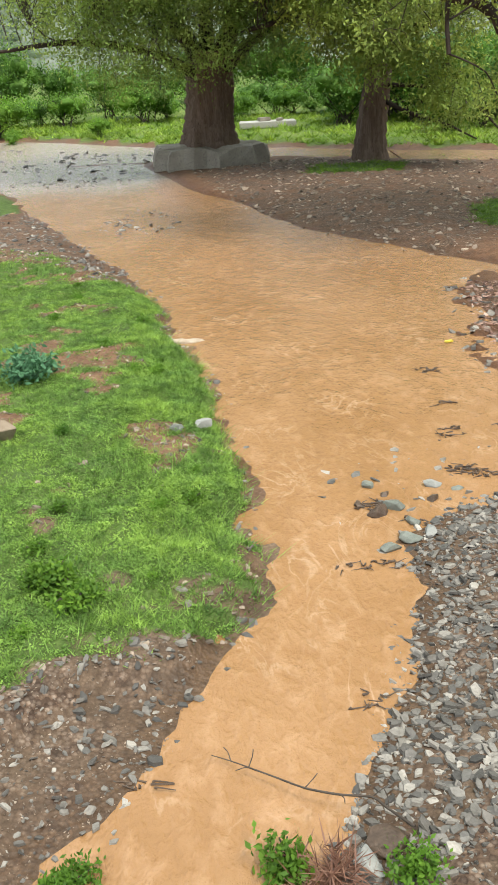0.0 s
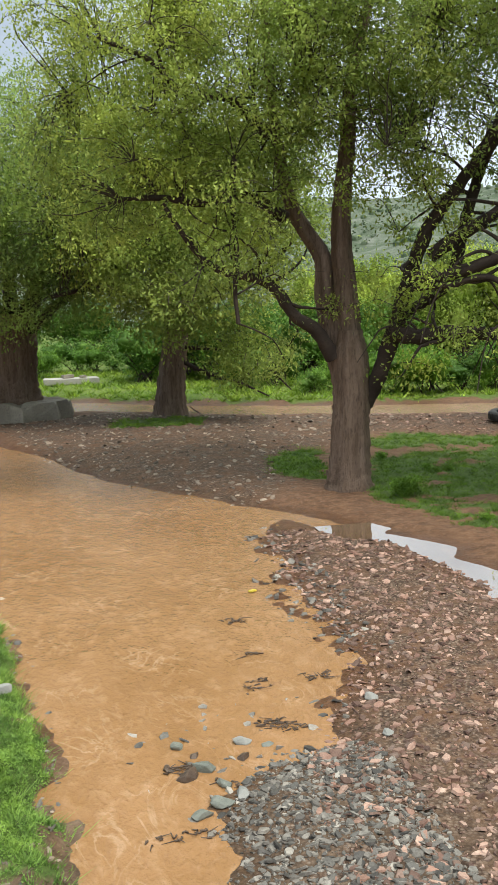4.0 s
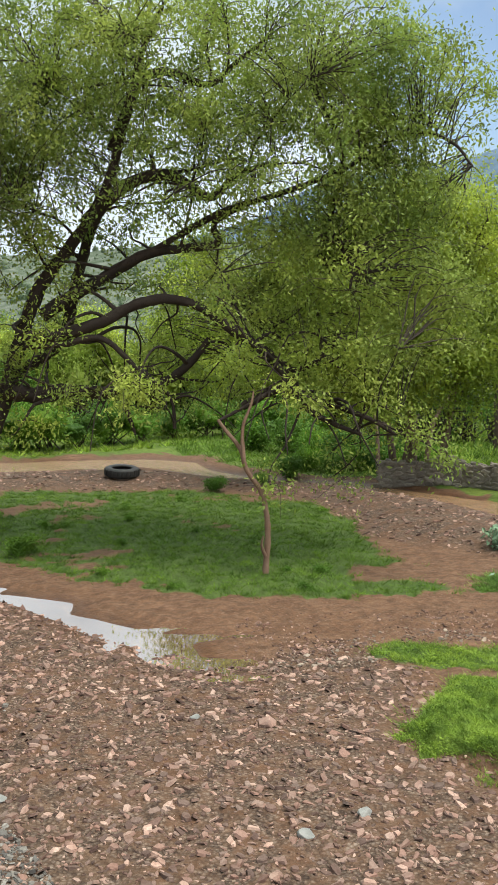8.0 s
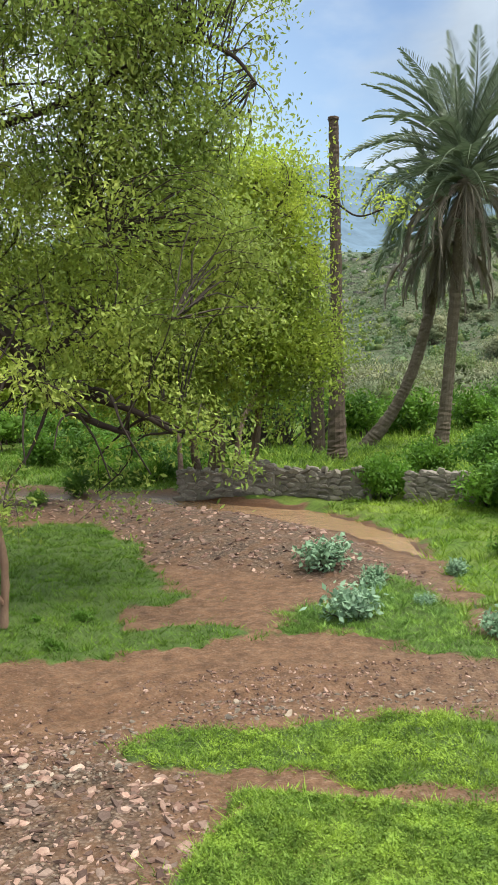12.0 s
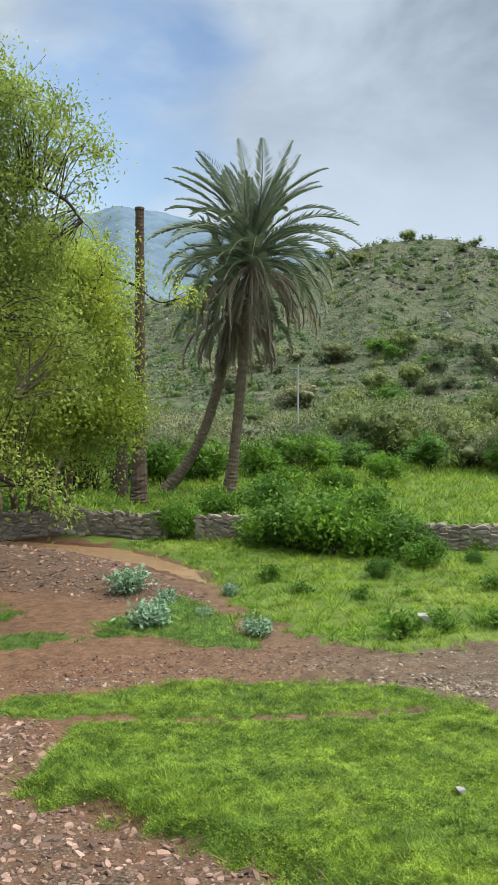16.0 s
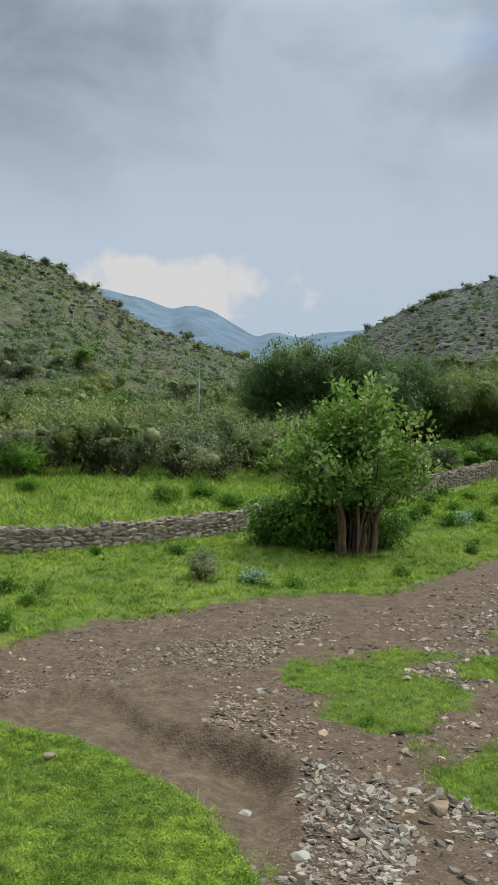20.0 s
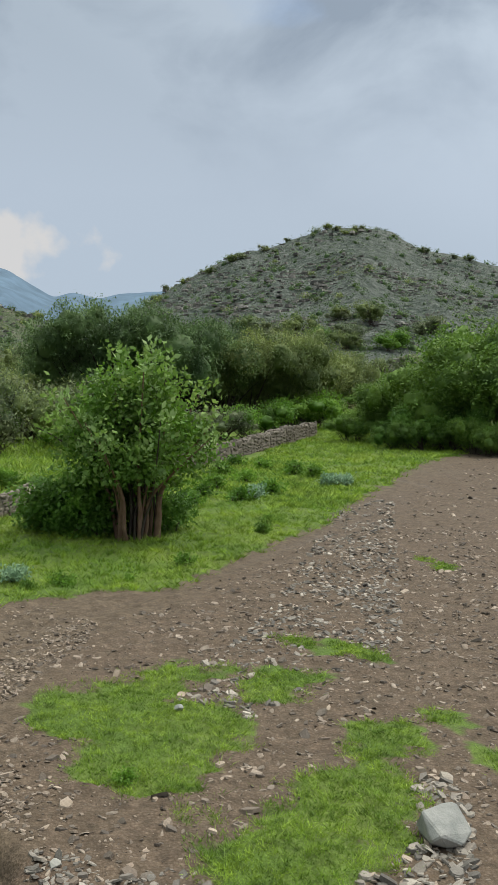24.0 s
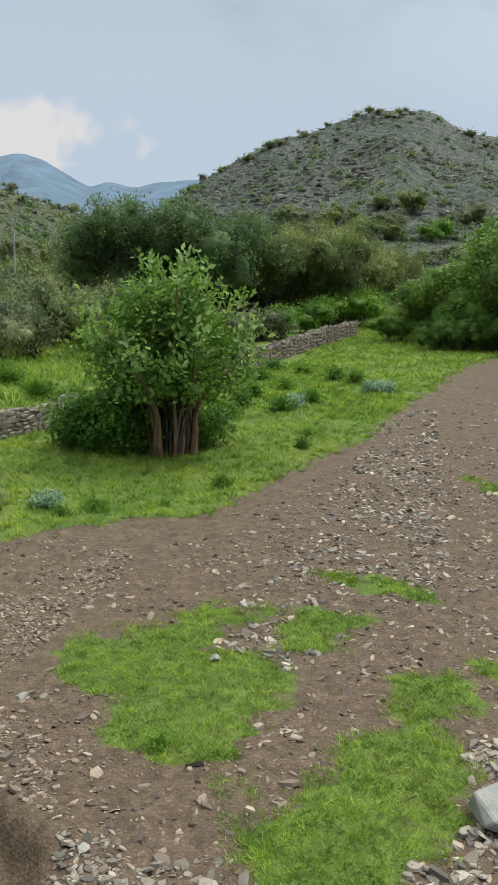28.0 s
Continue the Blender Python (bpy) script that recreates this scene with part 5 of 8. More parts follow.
A_BLOBS = [(-3.63, 41.29, 9.84, 4.73, 4.02), (-3.18, 41.33, 5.38, 2.6, 2.13), (-5.08, 41.15, 6.11, 2.13, 1.89), (0.66, 41.43, 8.87, 4.26, 3.55), (-0.67, 41.44, 5.93, 3.07, 2.01), (3.37, 41.29, 9.6, 3.55, 2.84), (1.07, 41.42, 4.97, 1.42, 0.95), (-4.64, 41.2, 3.92, 1.42, 0.95), (-2.33, 41.38, 7.5, 3.31, 2.36), (1.65, 41.4, 6.91, 2.6, 2.13)] + [(-6.5, 42.5, 7.5, 3.2, 2.6), (-5, 44, 11, 4.0, 3), (1, 44, 12, 4.5, 3)]
tree("gnarled_tree", (-1.15, 44.8, 0.6), A_TRUNK, A_LIMBS, A_BLOBS, "old tree with a massive folded trunk growing from a stone plinth", M_LEAF_A, 1200, 115, (0.15, 0.066), 303, sides=24, flutes=7, spread=(0.5, 0.5, 0.4))

B_TRUNK = [(5.45, 42.6, -0.2, 0.85), (5.45, 42.6, 0.5, 0.66), (5.55, 42.6, 1.6, 0.56), (5.75, 42.6, 3.0, 0.52), (5.9, 42.7, 4.4, 0.42), (5.9, 43, 6.5, 0.2)]
B_LIMBS = [rows_of([(5.8, 42.6, 3.6), (4.4, 41.6, 5.0), (2.6, 40.6, 5.6), (0.6, 40, 5.3)], 0.26, 0.07), rows_of([(5.9, 42.6, 3.8), (7.4, 41.8, 5.2), (9.2, 41, 6.0), (10.8, 40.5, 7.6)], 0.26, 0.07),
           rows_of([(5.9, 42.8, 4.2), (5.0, 42.4, 7), (4.4, 42, 10)], 0.26, 0.07), rows_of([(6.0, 42.5, 2.4), (7.0, 41.6, 1.9), (8.2, 41.0, 1.5), (9.4, 40.6, 0.9)], 0.10, 0.03), rows_of([(6.0, 42.5, 3.0), (7.5, 41, 2.9), (9.2, 40.4, 2.2), (10.2, 40, 1.2)], 0.09, 0.03)]
B_BLOBS = [(4.45, 38.99, 6.12, 2.68, 1.79), (3.49, 39.1, 8.48, 2.91, 2.46), (6.36, 38.72, 6.09, 2.01, 1.79), (6.09, 38.76, 4.35, 1.57, 1.01), (7.21, 38.56, 2.32, 1.23, 1.01), (7.78, 38.45, 3.2, 1.12, 0.89), (5, 38.92, 3.93, 1.34, 0.67)] + [(4.06, 38.2, 7.67, 3.51, 2.63), (6.25, 37.89, 4.95, 2.41, 1.53), (7.55, 37.65, 8.09, 3.29, 2.63), (7.87, 37.58, 2.81, 1.53, 0.99), (4.58, 38.14, 5.03, 2.41, 1.31)] + [(5, 43, 10, 4, 3), (9, 42, 10, 4, 3)]
tree("riverside_tree", (5.45, 42.6, 0.0), B_TRUNK, B_LIMBS, B_BLOBS, "leafy tree with a short brown trunk on the stony tongue", M_LEAF_C, 850, 100, (0.17, 0.075), 404, sides=16, flutes=5, spread=(0.45, 0.45, 0.36))


# ---------------------------------------------------------------- bare curved sapling
sap = thing("bare_sapling", ([(13.06, 18.89)][0][0], [(13.06, 18.89)][0][1], 0.0), "thin bare twisted sapling stem standing in the grass", "sapling")
sx, sy = sap.location[0], sap.location[1]
sap_line = rows_of([(12.67, 18.33, 0.08), (12.76, 18.37, 0.8), (12.79, 18.45, 1.38), (12.73, 18.6, 1.95), (12.52, 18.85, 2.4), (12.42, 19.01, 2.92), (12.22, 19.25, 3.3), (12.09, 19.43, 3.57)], 0.075, 0.04)
put("stem", limb_mesh("stem", np.asarray(sap_line) - (sx, sy, 0, 0), M_BARK_PALE, 8, 0.25, 5), sap)
put("stub", limb_mesh("stub", np.asarray(rows_of([(12.67, 18.33, 0.49), (12.57, 18.33, 0.72), (12.57, 18.28, 0.97)], 0.05, 0.02)) - (sx, sy, 0, 0), M_BARK_PALE, 6, 0.2, 6), sap)
put("shoot", limb_mesh("shoot", np.asarray(rows_of([(12.37, 18.77, 2.68), (12.46, 18.95, 3.38), (12.74, 19.01, 3.95), (12.9, 19.14, 4.27)], 0.05, 0.02)) - (sx, sy, 0, 0), M_BARK_PALE, 6, 0.2, 7), sap)


# ---------------------------------------------------------------- palms
def frond_mesh(name, length, arch, rng, mat, leaflet=0.8, pairs=58, hang=0.0):
    """A feather-shaped palm leaf rising along +x and bending down; arch: how far it bends."""
    s = np.linspace(0, 1, 14)
    ang = np.radians(arch[0]) + (np.radians(arch[1]) - np.radians(arch[0])) * s ** 1.2
    ds = length / 13
    x, z = np.concatenate([[0], np.cumsum(np.cos(ang[1:]) * ds)]), np.concatenate([[0], np.cumsum(np.sin(ang[1:]) * ds)])
    spine = np.stack([x, np.zeros(14), z], 1)
    v0, f0 = tube(spine, np.linspace(0.06, 0.010, 14), 4)
    quads, tot = [(v0, f0)], 0
    u = np.linspace(0.14, 1.0, pairs)
    for side in (-1, 1):
        px, pz, pa = np.interp(u, s, x), np.interp(u, s, z), np.interp(u, s, ang)
        ln = leaflet * np.sin(np.pi * np.clip(u * 0.86 + 0.12, 0, 1)) ** 0.6 * rng.uniform(0.8, 1.15, pairs)
        fwd = np.stack([np.cos(pa), np.zeros(pairs), np.sin(pa)], 1)
        out = np.stack([np.zeros(pairs), np.full(pairs, side), np.zeros(pairs)], 1)
        upv = np.stack([-np.sin(pa), np.zeros(pairs), np.cos(pa)], 1)
        d = fwd * 0.75 + out * rng.uniform(0.5, 0.8, (pairs, 1)) + upv * rng.uniform(0.05, 0.45, (pairs, 1))
        d[:, 2] -= hang
        d /= np.linalg.norm(d, axis=1, keepdims=True)
        p = np.stack([px, np.zeros(pairs), pz], 1)
        w = np.cross(d, out + upv * 0.6)
        w /= np.linalg.norm(w, axis=1, keepdims=True)
        w *= 0.036
        tipd = d * ln[:, None]
        tipd[:, 2] -= 0.10 * ln
        v = np.stack([p - w * 0.6, p + tipd * 0.5 - w, p + tipd, p + tipd * 0.5 + w], 1).reshape(-1, 3)
        quads.append((v, np.arange(4 * pairs).reshape(-1, 4)))
    v, f = joined(quads)
    return mesh_of(name, v, f, mat, False)


def ringed_trunk(name, line, mat, seed, per=10, sides=12):
    c = catmull(line, per)
    rng = np.random.default_rng(seed)
    k = np.arange(len(c))
    fine = np.stack([np.interp(np.linspace(0, len(c) - 1, len(c) * 2), k, c[:, q]) for q in range(4)], 1)
    r = fine[:, 3] * (1 + 0.05 * (np.arange(len(fine)) % 2) + 0.05 * rng.random(len(fine)))
    v, f = tube(fine[:, :3], r, sides, 0.16, rng)
    return mesh_of(name, v, f, mat, False)


def palm(base, line, label, greens, dries, seed, length=6.0):
    rng = np.random.default_rng(seed)
    t = thing("date_palm", (base[0], base[1], 0.0), label, "palm", "date palms by the wall")
    off = np.array([base[0], base[1], 0, 0])
    line = np.asarray(line, float)
    put("trunk", ringed_trunk("trunk", line - off, M_PALM_BARK, seed), t)
    top = line[-1, :3] - off[:3]
    put("heart", limb_mesh("heart", [(*(top - (0, 0, 0.7)), 0.30), (*(top - (0, 0, 0.2)), 0.42), (*(top + (0, 0, 0.5)), 0.22)], M_FROND_DRY, 10, 0.4, seed), t)
    green = [frond_mesh("frond", length * k, a, rng, M_FROND) for k, a in ((0.95, (86, 52)), (1.0, (76, 14)), (1.0, (58, -28)), (0.95, (34, -62)), (0.9, (10, -84)))]
    dry = [frond_mesh("dry_frond", length * k, a, rng, M_FROND_DRY, 0.6, 42, 0.5) for k, a in ((0.85, (-18, -92)), (0.75, (-58, -90)), (0.9, (-2, -93)))]
    for i in range(greens):
        ring = min(4, int(5 * (i / greens) ** 0.9))
        ob = put("frond", green[ring], t, tuple(top + (0, 0, 0.25 - 0.08 * ring)), turn=i * 2.399 + rng.uniform(-0.2, 0.2), size=rng.uniform(0.85, 1.1))
        ob.rotation_euler[0] = rng.uniform(-0.25, 0.25)
        ob.rotation_euler[1] = rng.uniform(-0.15, 0.15)
    for i in range(dries):
        ob = put("dry_frond", dry[i % 3], t, tuple(top + (0, 0, -0.25)), turn=i * 2.399 + rng.uniform(-0.3, 0.3), size=rng.uniform(0.7, 1.05), label="dead grey-brown hanging frond")
        ob.rotation_euler[0] = rng.uniform(-0.2, 0.2)
    return t


P1 = [(41.86, 29.97, 0.1), (42.03, 29.74, 2.23), (42.19, 29.5, 5.18), (42.36, 29.27, 8.4), (42.49, 29.08, 10.74), (42.59, 28.94, 12.14)]
palm(P1[0], [(*p, r) for p, r in zip(P1, (0.36, 0.27, 0.25, 0.24, 0.25, 0.28))], "tall date palm with a full crown and hanging dead fronds", 92, 46, 61)
P2 = [(41.3, 33.97, -0.08), (42.09, 32.99, 1.5), (42.68, 32.22, 3.33), (43.1, 31.66, 5.47), (43.41, 31.25, 7.6), (43.63, 30.93, 9.88)]
palm(P2[0], [(*p, r) for p, r in zip(P2, (0.36, 0.28, 0.26, 0.25, 0.24, 0.25))], "leaning date palm with grey drooping fronds", 26, 36, 62, 5.0)

DP = [(35.16, 30.38, -0.23), (35.17, 30.38, 1.48), (35.21, 30.33, 5.16), (35.23, 30.3, 8.81), (35.24, 30.29, 11.92), (35.24, 30.29, 13.87)]
dead = thing("dead_palm_trunk", (DP[0][0], DP[0][1], 0), "tall bare headless dead palm trunk", "palm trunk")
put("trunk", ringed_trunk("trunk", np.array([(*p, r) for p, r in zip(DP, (0.44, 0.36, 0.25, 0.22, 0.20, 0.19))]) - (DP[0][0], DP[0][1], 0, 0), M_PALM_DEAD, 63), dead)
put("stump_top", limb_mesh("stump_top", np.array([(*DP[-1], 0.23), (DP[-1][0], DP[-1][1], DP[-1][2] + 0.12, 0.21), (DP[-1][0], DP[-1][1], DP[-1][2] + 0.16, 0.06)]) - (DP[0][0], DP[0][1], 0, 0), M_PALM_DEAD, 10, 0.2, 3), dead)
DQ = [(37.31, 33.36, 3.75), (37.28, 33.4, 5.74), (37.27, 33.41, 7.71), (37.3, 33.38, 9.37)]
dead2 = thing("dead_palm_trunk", (DQ[0][0], DQ[0][1], 0), "short broken dead palm trunk among leaves", "palm trunk")
put("trunk", ringed_trunk("trunk", np.array([(DQ[0][0], DQ[0][1], -0.1, 0.3)] + [(*p, r) for p, r in zip(DQ, (0.27, 0.25, 0.25, 0.27))]) - (DQ[0][0], DQ[0][1], 0, 0), M_PALM_DEAD, 64), dead2)


# ---------------------------------------------------------------- shrubs
def shrub_meshes(seed, radius, tall, n, per, size, leaf, stems=7, spread=0.16, shell=0.45, stem_mat=None, masses=5, lump=1.0, core=0.0):
    """Stems and leaves of a bush that stands on the origin."""
    rng = np.random.default_rng(seed)
    blobs = []
    for _ in range(masses):
        a, q = rng.uniform(0, 6.28), rng.uniform(0, 0.55 if masses < 6 else 0.85) ** 0.8 * radius
        blobs.append((q * math.cos(a), q * math.sin(a), tall * rng.uniform(0.35, 0.7), radius * rng.uniform(0.45, 0.7) * lump, tall * rng.uniform(0.28, 0.42) * lump))
    c = inside(blobs, n, rng, shell)
    c[:, 2] = np.maximum(c[:, 2], 0.06)
    st = []
    for k in range(stems):
        e = c[rng.integers(len(c))]
        st.append(tube(catmull(np.vstack([(0.15 * radius * rng.normal(), 0.15 * radius * rng.normal(), -0.1), e * (0.5, 0.5, 0.55) + rng.normal(size=3) * 0.05, e]), 3), np.linspace(0.012 + 0.012 * tall, 0.005, 7), 4))
    v, f = joined(st)
    sm = mesh_of("stem", v, f, stem_mat or M_TWIG)
    v, f = leaves(c, (spread, spread, spread * 0.8), per, size[0], size[1], rng, 0.0, 0.75 if core else 0.55)
    if core:
        v, f = joined([(v, f), lumps([b for p in blobs for b in (p, (p[0] + rng.normal() * p[3] * 0.3, p[1] + rng.normal() * p[3] * 0.3, p[2] + rng.normal() * p[4] * 0.2, p[3] * 0.55, p[4] * 0.55))], rng, core)])
        v[:, 2] = np.maximum(v[:, 2], -0.05)
    return sm, mesh_of("foliage", v, f, leaf, core > 0)


def shrub(name, place, meshes, label, category="bush", group="", turn=0.0, size=1.0):
    x, y = place
    t = thing(name, (x, y, height(x, y) - 0.02), label, category, group)
    t.rotation_euler[2] = turn
    t.scale = (size, size, size)
    put("stem", meshes[0], t)
    put("foliage", meshes[1], t)
    return t


rng = np.random.default_rng(17)
GREEN = [shrub_meshes(500 + k, 1.0, 1.3, 95, 30, (0.16, 0.075), M_LEAF_SHRUB, spread=0.17) for k in range(3)]
DEEP = [shrub_meshes(510 + k, 1.1, 1.5, 110, 34, (0.15, 0.075), M_LEAF_DEEP, spread=0.17) for k in range(3)]
GREY = [shrub_meshes(520 + k, 2.3, 3.0, 170, 18, (0.19, 0.08), M_LEAF_GREY, 30, 0.27, 0.6, None, 9, 0.72, core=0.48) for k in range(4)]
OLIVE = [shrub_meshes(530 + k, 2.3, 3.4, 170, 18, (0.19, 0.085), M_LEAF_OLIVE, 24, 0.27, 0.6, None, 9, 0.72, core=0.5) for k in range(3)]
DRY = [shrub_meshes(535 + k, 2.2, 2.4, 100, 15, (0.21, 0.07), M_LEAF_DRY, 26, 0.26, 0.7, None, 6, 0.8, core=0.46) for k in range(3)]
SILVER = [shrub_meshes(540 + k, 0.42, 0.42, 44, 16, (0.11, 0.055), M_LEAF_SILVER, 8, 0.085) for k in range(3)]
FAR_GREEN = [shrub_meshes(600 + k, 2.0, 2.5, 130, 20, (0.18, 0.09), M_LEAF_SHRUB, 8, 0.22, 0.75, None, 7, 0.85, core=0.56) for k in range(3)]
FAR_DEEP = [shrub_meshes(610 + k, 2.0, 2.6, 130, 20, (0.18, 0.09), M_LEAF_DEEP, 8, 0.22, 0.75, None, 7, 0.85, core=0.56) for k in range(3)]
ACACIA = [shrub_meshes(550 + k, 6.4, 11.4, 1000, 32, (0.25, 0.10), M_LEAF_ACACIA, 44, 0.32, 0.75, M_BARK_DARK, 19, 0.46, core=0.6) for k in range(3)]
BROOM = [shrub_meshes(560 + k, 5.8, 9.4, 900, 32, (0.29, 0.085), M_LEAF_OLIVE, 26, 0.32, 0.75, None, 15, 0.55, core=0.6) for k in range(2)]
TALL = [shrub_meshes(580 + k, 2.6, 4.0, 190, 26, (0.19, 0.11), M_LEAF_DEEP, 12, 0.24, 0.75, None, 8, 0.75, core=0.56) for k in range(3)]
LIME = [shrub_meshes(588 + k, 3.2, 7.4, 420, 32, (0.19, 0.085), M_LEAF_D, 26, 0.34, 0.5, M_BARK_DARK, 12, 0.58, core=0.5) for k in range(2)]
CREEPER = [shrub_meshes(585 + k, 3.8, 6.0, 520, 28, (0.17, 0.11), M_LEAF_CREEPER, 8, 0.24, 0.8, None, 14, 0.56, core=0.66) for k in range(3)]
WEED = [shrub_meshes(570 + k, 0.22, 0.24, 44, 14, (0.06, 0.03), M_LEAF_SHRUB, 7, 0.055) for k in range(3)]

for k, (p, s) in enumerate(zip([(19.36, 17.05), (16.92, 14.39), (19.13, 15.56)] + [(18.89, 15.41), (17.77, 11.8), (20.99, 15.01), (18.4, 13.87)], (1.35, 1.25, 0.7, 0.6, 0.9, 0.7, 0.45))):
    shrub("silvery_bush", p, SILVER[k % 3], "low bush with large silvery green leaves on bare earth", "bush", "silvery bushes", k * 1.3, s)

# dense green bushes at the gap in the wall
for k, (p, s) in enumerate(zip([(18.69, 29.96), (20.36, 29.49)] + [(28.01, 22.15), (28.53, 18.82), (28.68, 17.41), (28.21, 15.91), (28.41, 14.54), (28.8, 13.91), (30.69, 16.63), (27.83, 12.46), (33.07, 21.31), (32.55, 23.72), (33.46, 19.17), (25.4, 12.79), (32.03, 13.29), (33.1, 11.6), (29.07, 11.46)],
                               (0.42, 0.3, 1.05, 1.1, 1.25, 1.35, 1.2, 1.0, 1.55, 0.7, 1.2, 1.1, 1.3, 0.4, 0.35, 0.35, 0.3))):
    shrub("green_bush", p, (GREEN, DEEP, GREEN)[k % 3][k // 3 % 3], "dense deep green bush along the stone wall", "bush", "bushes by the wall", k * 2.1, s)

# bushes across the far stream
for k in range(46):
    a = radians(-16 + 62 * (k + rng.uniform(-0.3, 0.3)) / 45)
    d = rng.uniform(66, 76) if k % 3 else (rng.uniform(54, 62) if not -6 < math.degrees(a) < 16 else 70)
    shrub("green_bush", (d * math.sin(a), d * math.cos(a)), (FAR_GREEN, FAR_DEEP, FAR_GREEN)[k % 3][k % 3], "leafy green bush on the far bank of the stream", "bush", "bushes on the far bank", rng.uniform(0, 6), rng.uniform(0.6, 1.15) * (1.2 if k % 3 else 0.6))
for k in range(22):
    a = radians(-18 + 60 * (k + rng.uniform(-0.3, 0.3)) / 21)
    d = rng.uniform(78, 94)
    shrub("tall_bush", (d * math.sin(a), d * math.cos(a)), TALL[k % 3], "tall dark green bush behind the far bank", "bush", "tall bushes behind the bank", rng.uniform(0, 6), rng.uniform(0.9, 1.5))

for k, (az, d, sz, ms) in enumerate([(15.6, 50.5, 0.55, FAR_DEEP), (17.2, 52, 0.85, FAR_GREEN), (18.9, 50.5, 0.95, FAR_GREEN), (20.6, 51, 0.9, FAR_GREEN), (22.3, 50, 1.0, FAR_GREEN), (24.1, 51, 0.9, FAR_DEEP), (25.8, 52, 0.95, FAR_GREEN), (27.6, 53, 0.8, FAR_GREEN),
                                         (29.5, 55, 0.7, FAR_DEEP), (31.4, 56, 0.9, FAR_GREEN), (33.4, 57, 0.8, FAR_DEEP), (35.6, 58, 1.0, FAR_GREEN), (11.8, 54, 0.8, FAR_GREEN), (13.4, 55, 0.9, FAR_DEEP)]):
    shrub("green_bush", (d * math.sin(radians(az)), d * math.cos(radians(az))), ms[k % 3], "rounded leafy bush at the edge of the muddy side arm", "bush", "bushes on the side arm", k * 1.7, sz)
for k, (az, d, sz) in enumerate([(20.5, 66, 1.1), (24.4, 63, 1.15), (28.0, 65, 1.2), (31.6, 62, 1.1), (35.2, 66, 1.2), (38.6, 63, 1.0), (16.4, 68, 1.2), (18.4, 70, 1.15), (22.4, 71, 1.3)]):
    shrub("lime_green_tree", (d * math.sin(radians(az)), d * math.cos(radians(az))), LIME[k % 2], "light yellow-green tree behind the side arm", "tree", "trees behind the side arm", k * 2.2, sz)
for k in range(12):
    a, d = radians(6 + 15 * (k + rng.uniform(-0.2, 0.2)) / 11), 60 + 3 * (k % 3)
    shrub("tall_bush", (d * math.sin(a), d * math.cos(a)), TALL[k % 3], "tall dark green bush behind the side arm", "bush", "tall bushes behind the side arm", k * 1.9, 1.0 + 0.12 * (k % 4))

# scrub between the wall and the hills
for k in range(330):
    az = rng.uniform(44, 104)
    d = 64 + 66 * rng.random()
    if az > 87 and d < 96:
        continue
    a = radians(az)
    kind = rng.choice(5, p=[0.14, 0.16, 0.1, 0.05, 0.55] if az < 59 else [0.40, 0.26, 0.15, 0.12, 0.07])
    ms = (GREY, OLIVE, FAR_GREEN, FAR_DEEP, DRY)[kind]
    shrub(("grey_scrub_bush", "olive_scrub_bush", "green_scrub_bush", "dark_scrub_bush", "dry_scrub_bush")[kind], (d * math.sin(a), d * math.cos(a)), ms[k % len(ms)], ("dry grey-green scrub bush on the plain below the hills", "olive scrub bush on the plain below the hills", "green scrub bush on the plain below the hills", "dark green scrub bush on the plain", "straw-coloured dry scrub on the plain below the hills")[kind],
          "bush", "scrub below the hills", rng.uniform(0, 6), rng.uniform(0.7, 1.35) * (0.62 + d / 220) * (1.3 if az > 60 and kind < 2 else 1.0))
for k in range(90):
    az, d = rng.uniform(46.5, 60), rng.uniform(74, 128)
    a = radians(az)
    shrub("dry_scrub_bush", (d * math.sin(a), d * math.cos(a)), DRY[k % 3], "straw-coloured dry scrub on the plain below the hills", "bush", "scrub below the hills", rng.uniform(0, 6), rng.uniform(0.9, 1.7))
for k, (az, d, s) in enumerate([(57.5, 47, 1.1), (60.5, 52, 0.9), (53, 60, 1.6), (50.5, 58, 1.5), (48.5, 62, 1.5), (56.5, 62, 1.5), (63.5, 60, 1.1), (71, 55, 0.6), (79, 50, 0.7), (82.5, 47, 0.6), (84.5, 44, 0.6), (80.8, 52, 0.7)]):
    shrub("green_bush", (d * math.sin(radians(az)), d * math.cos(radians(az))), GREEN[k % 3], "leafy green bush in the meadow", "bush", "bushes in the meadow", k * 1.7, s * 1.2)

# tall scrub on the feet of the hills
for k in range(170):
    X, Y, Z = (H1, H2)[k % 2]
    i, j = int(rng.integers(X.shape[0] * 0.2, X.shape[0])), int(rng.integers(0, 13))
    dry = k % 2 == 0 and i < X.shape[0] * 0.34
    kind = rng.choice(4, p=[0.42, 0.34, 0.08, 0.16])
    ms = (GREY, OLIVE, FAR_GREEN, FAR_DEEP)[kind]
    ms = DRY if dry else ms
    b = shrub("dry_scrub_bush" if dry else ("grey_scrub_bush", "olive_scrub_bush", "green_scrub_bush", "dark_scrub_bush")[kind], (X[i, j], Y[i, j]), ms[k % 3], "scrub bush on the lower slope of the hill", "bush", "scrub on the lower slopes", rng.uniform(0, 6), rng.uniform(1.0, 1.9))
    b.location[2] = Z[i, j] - 0.3

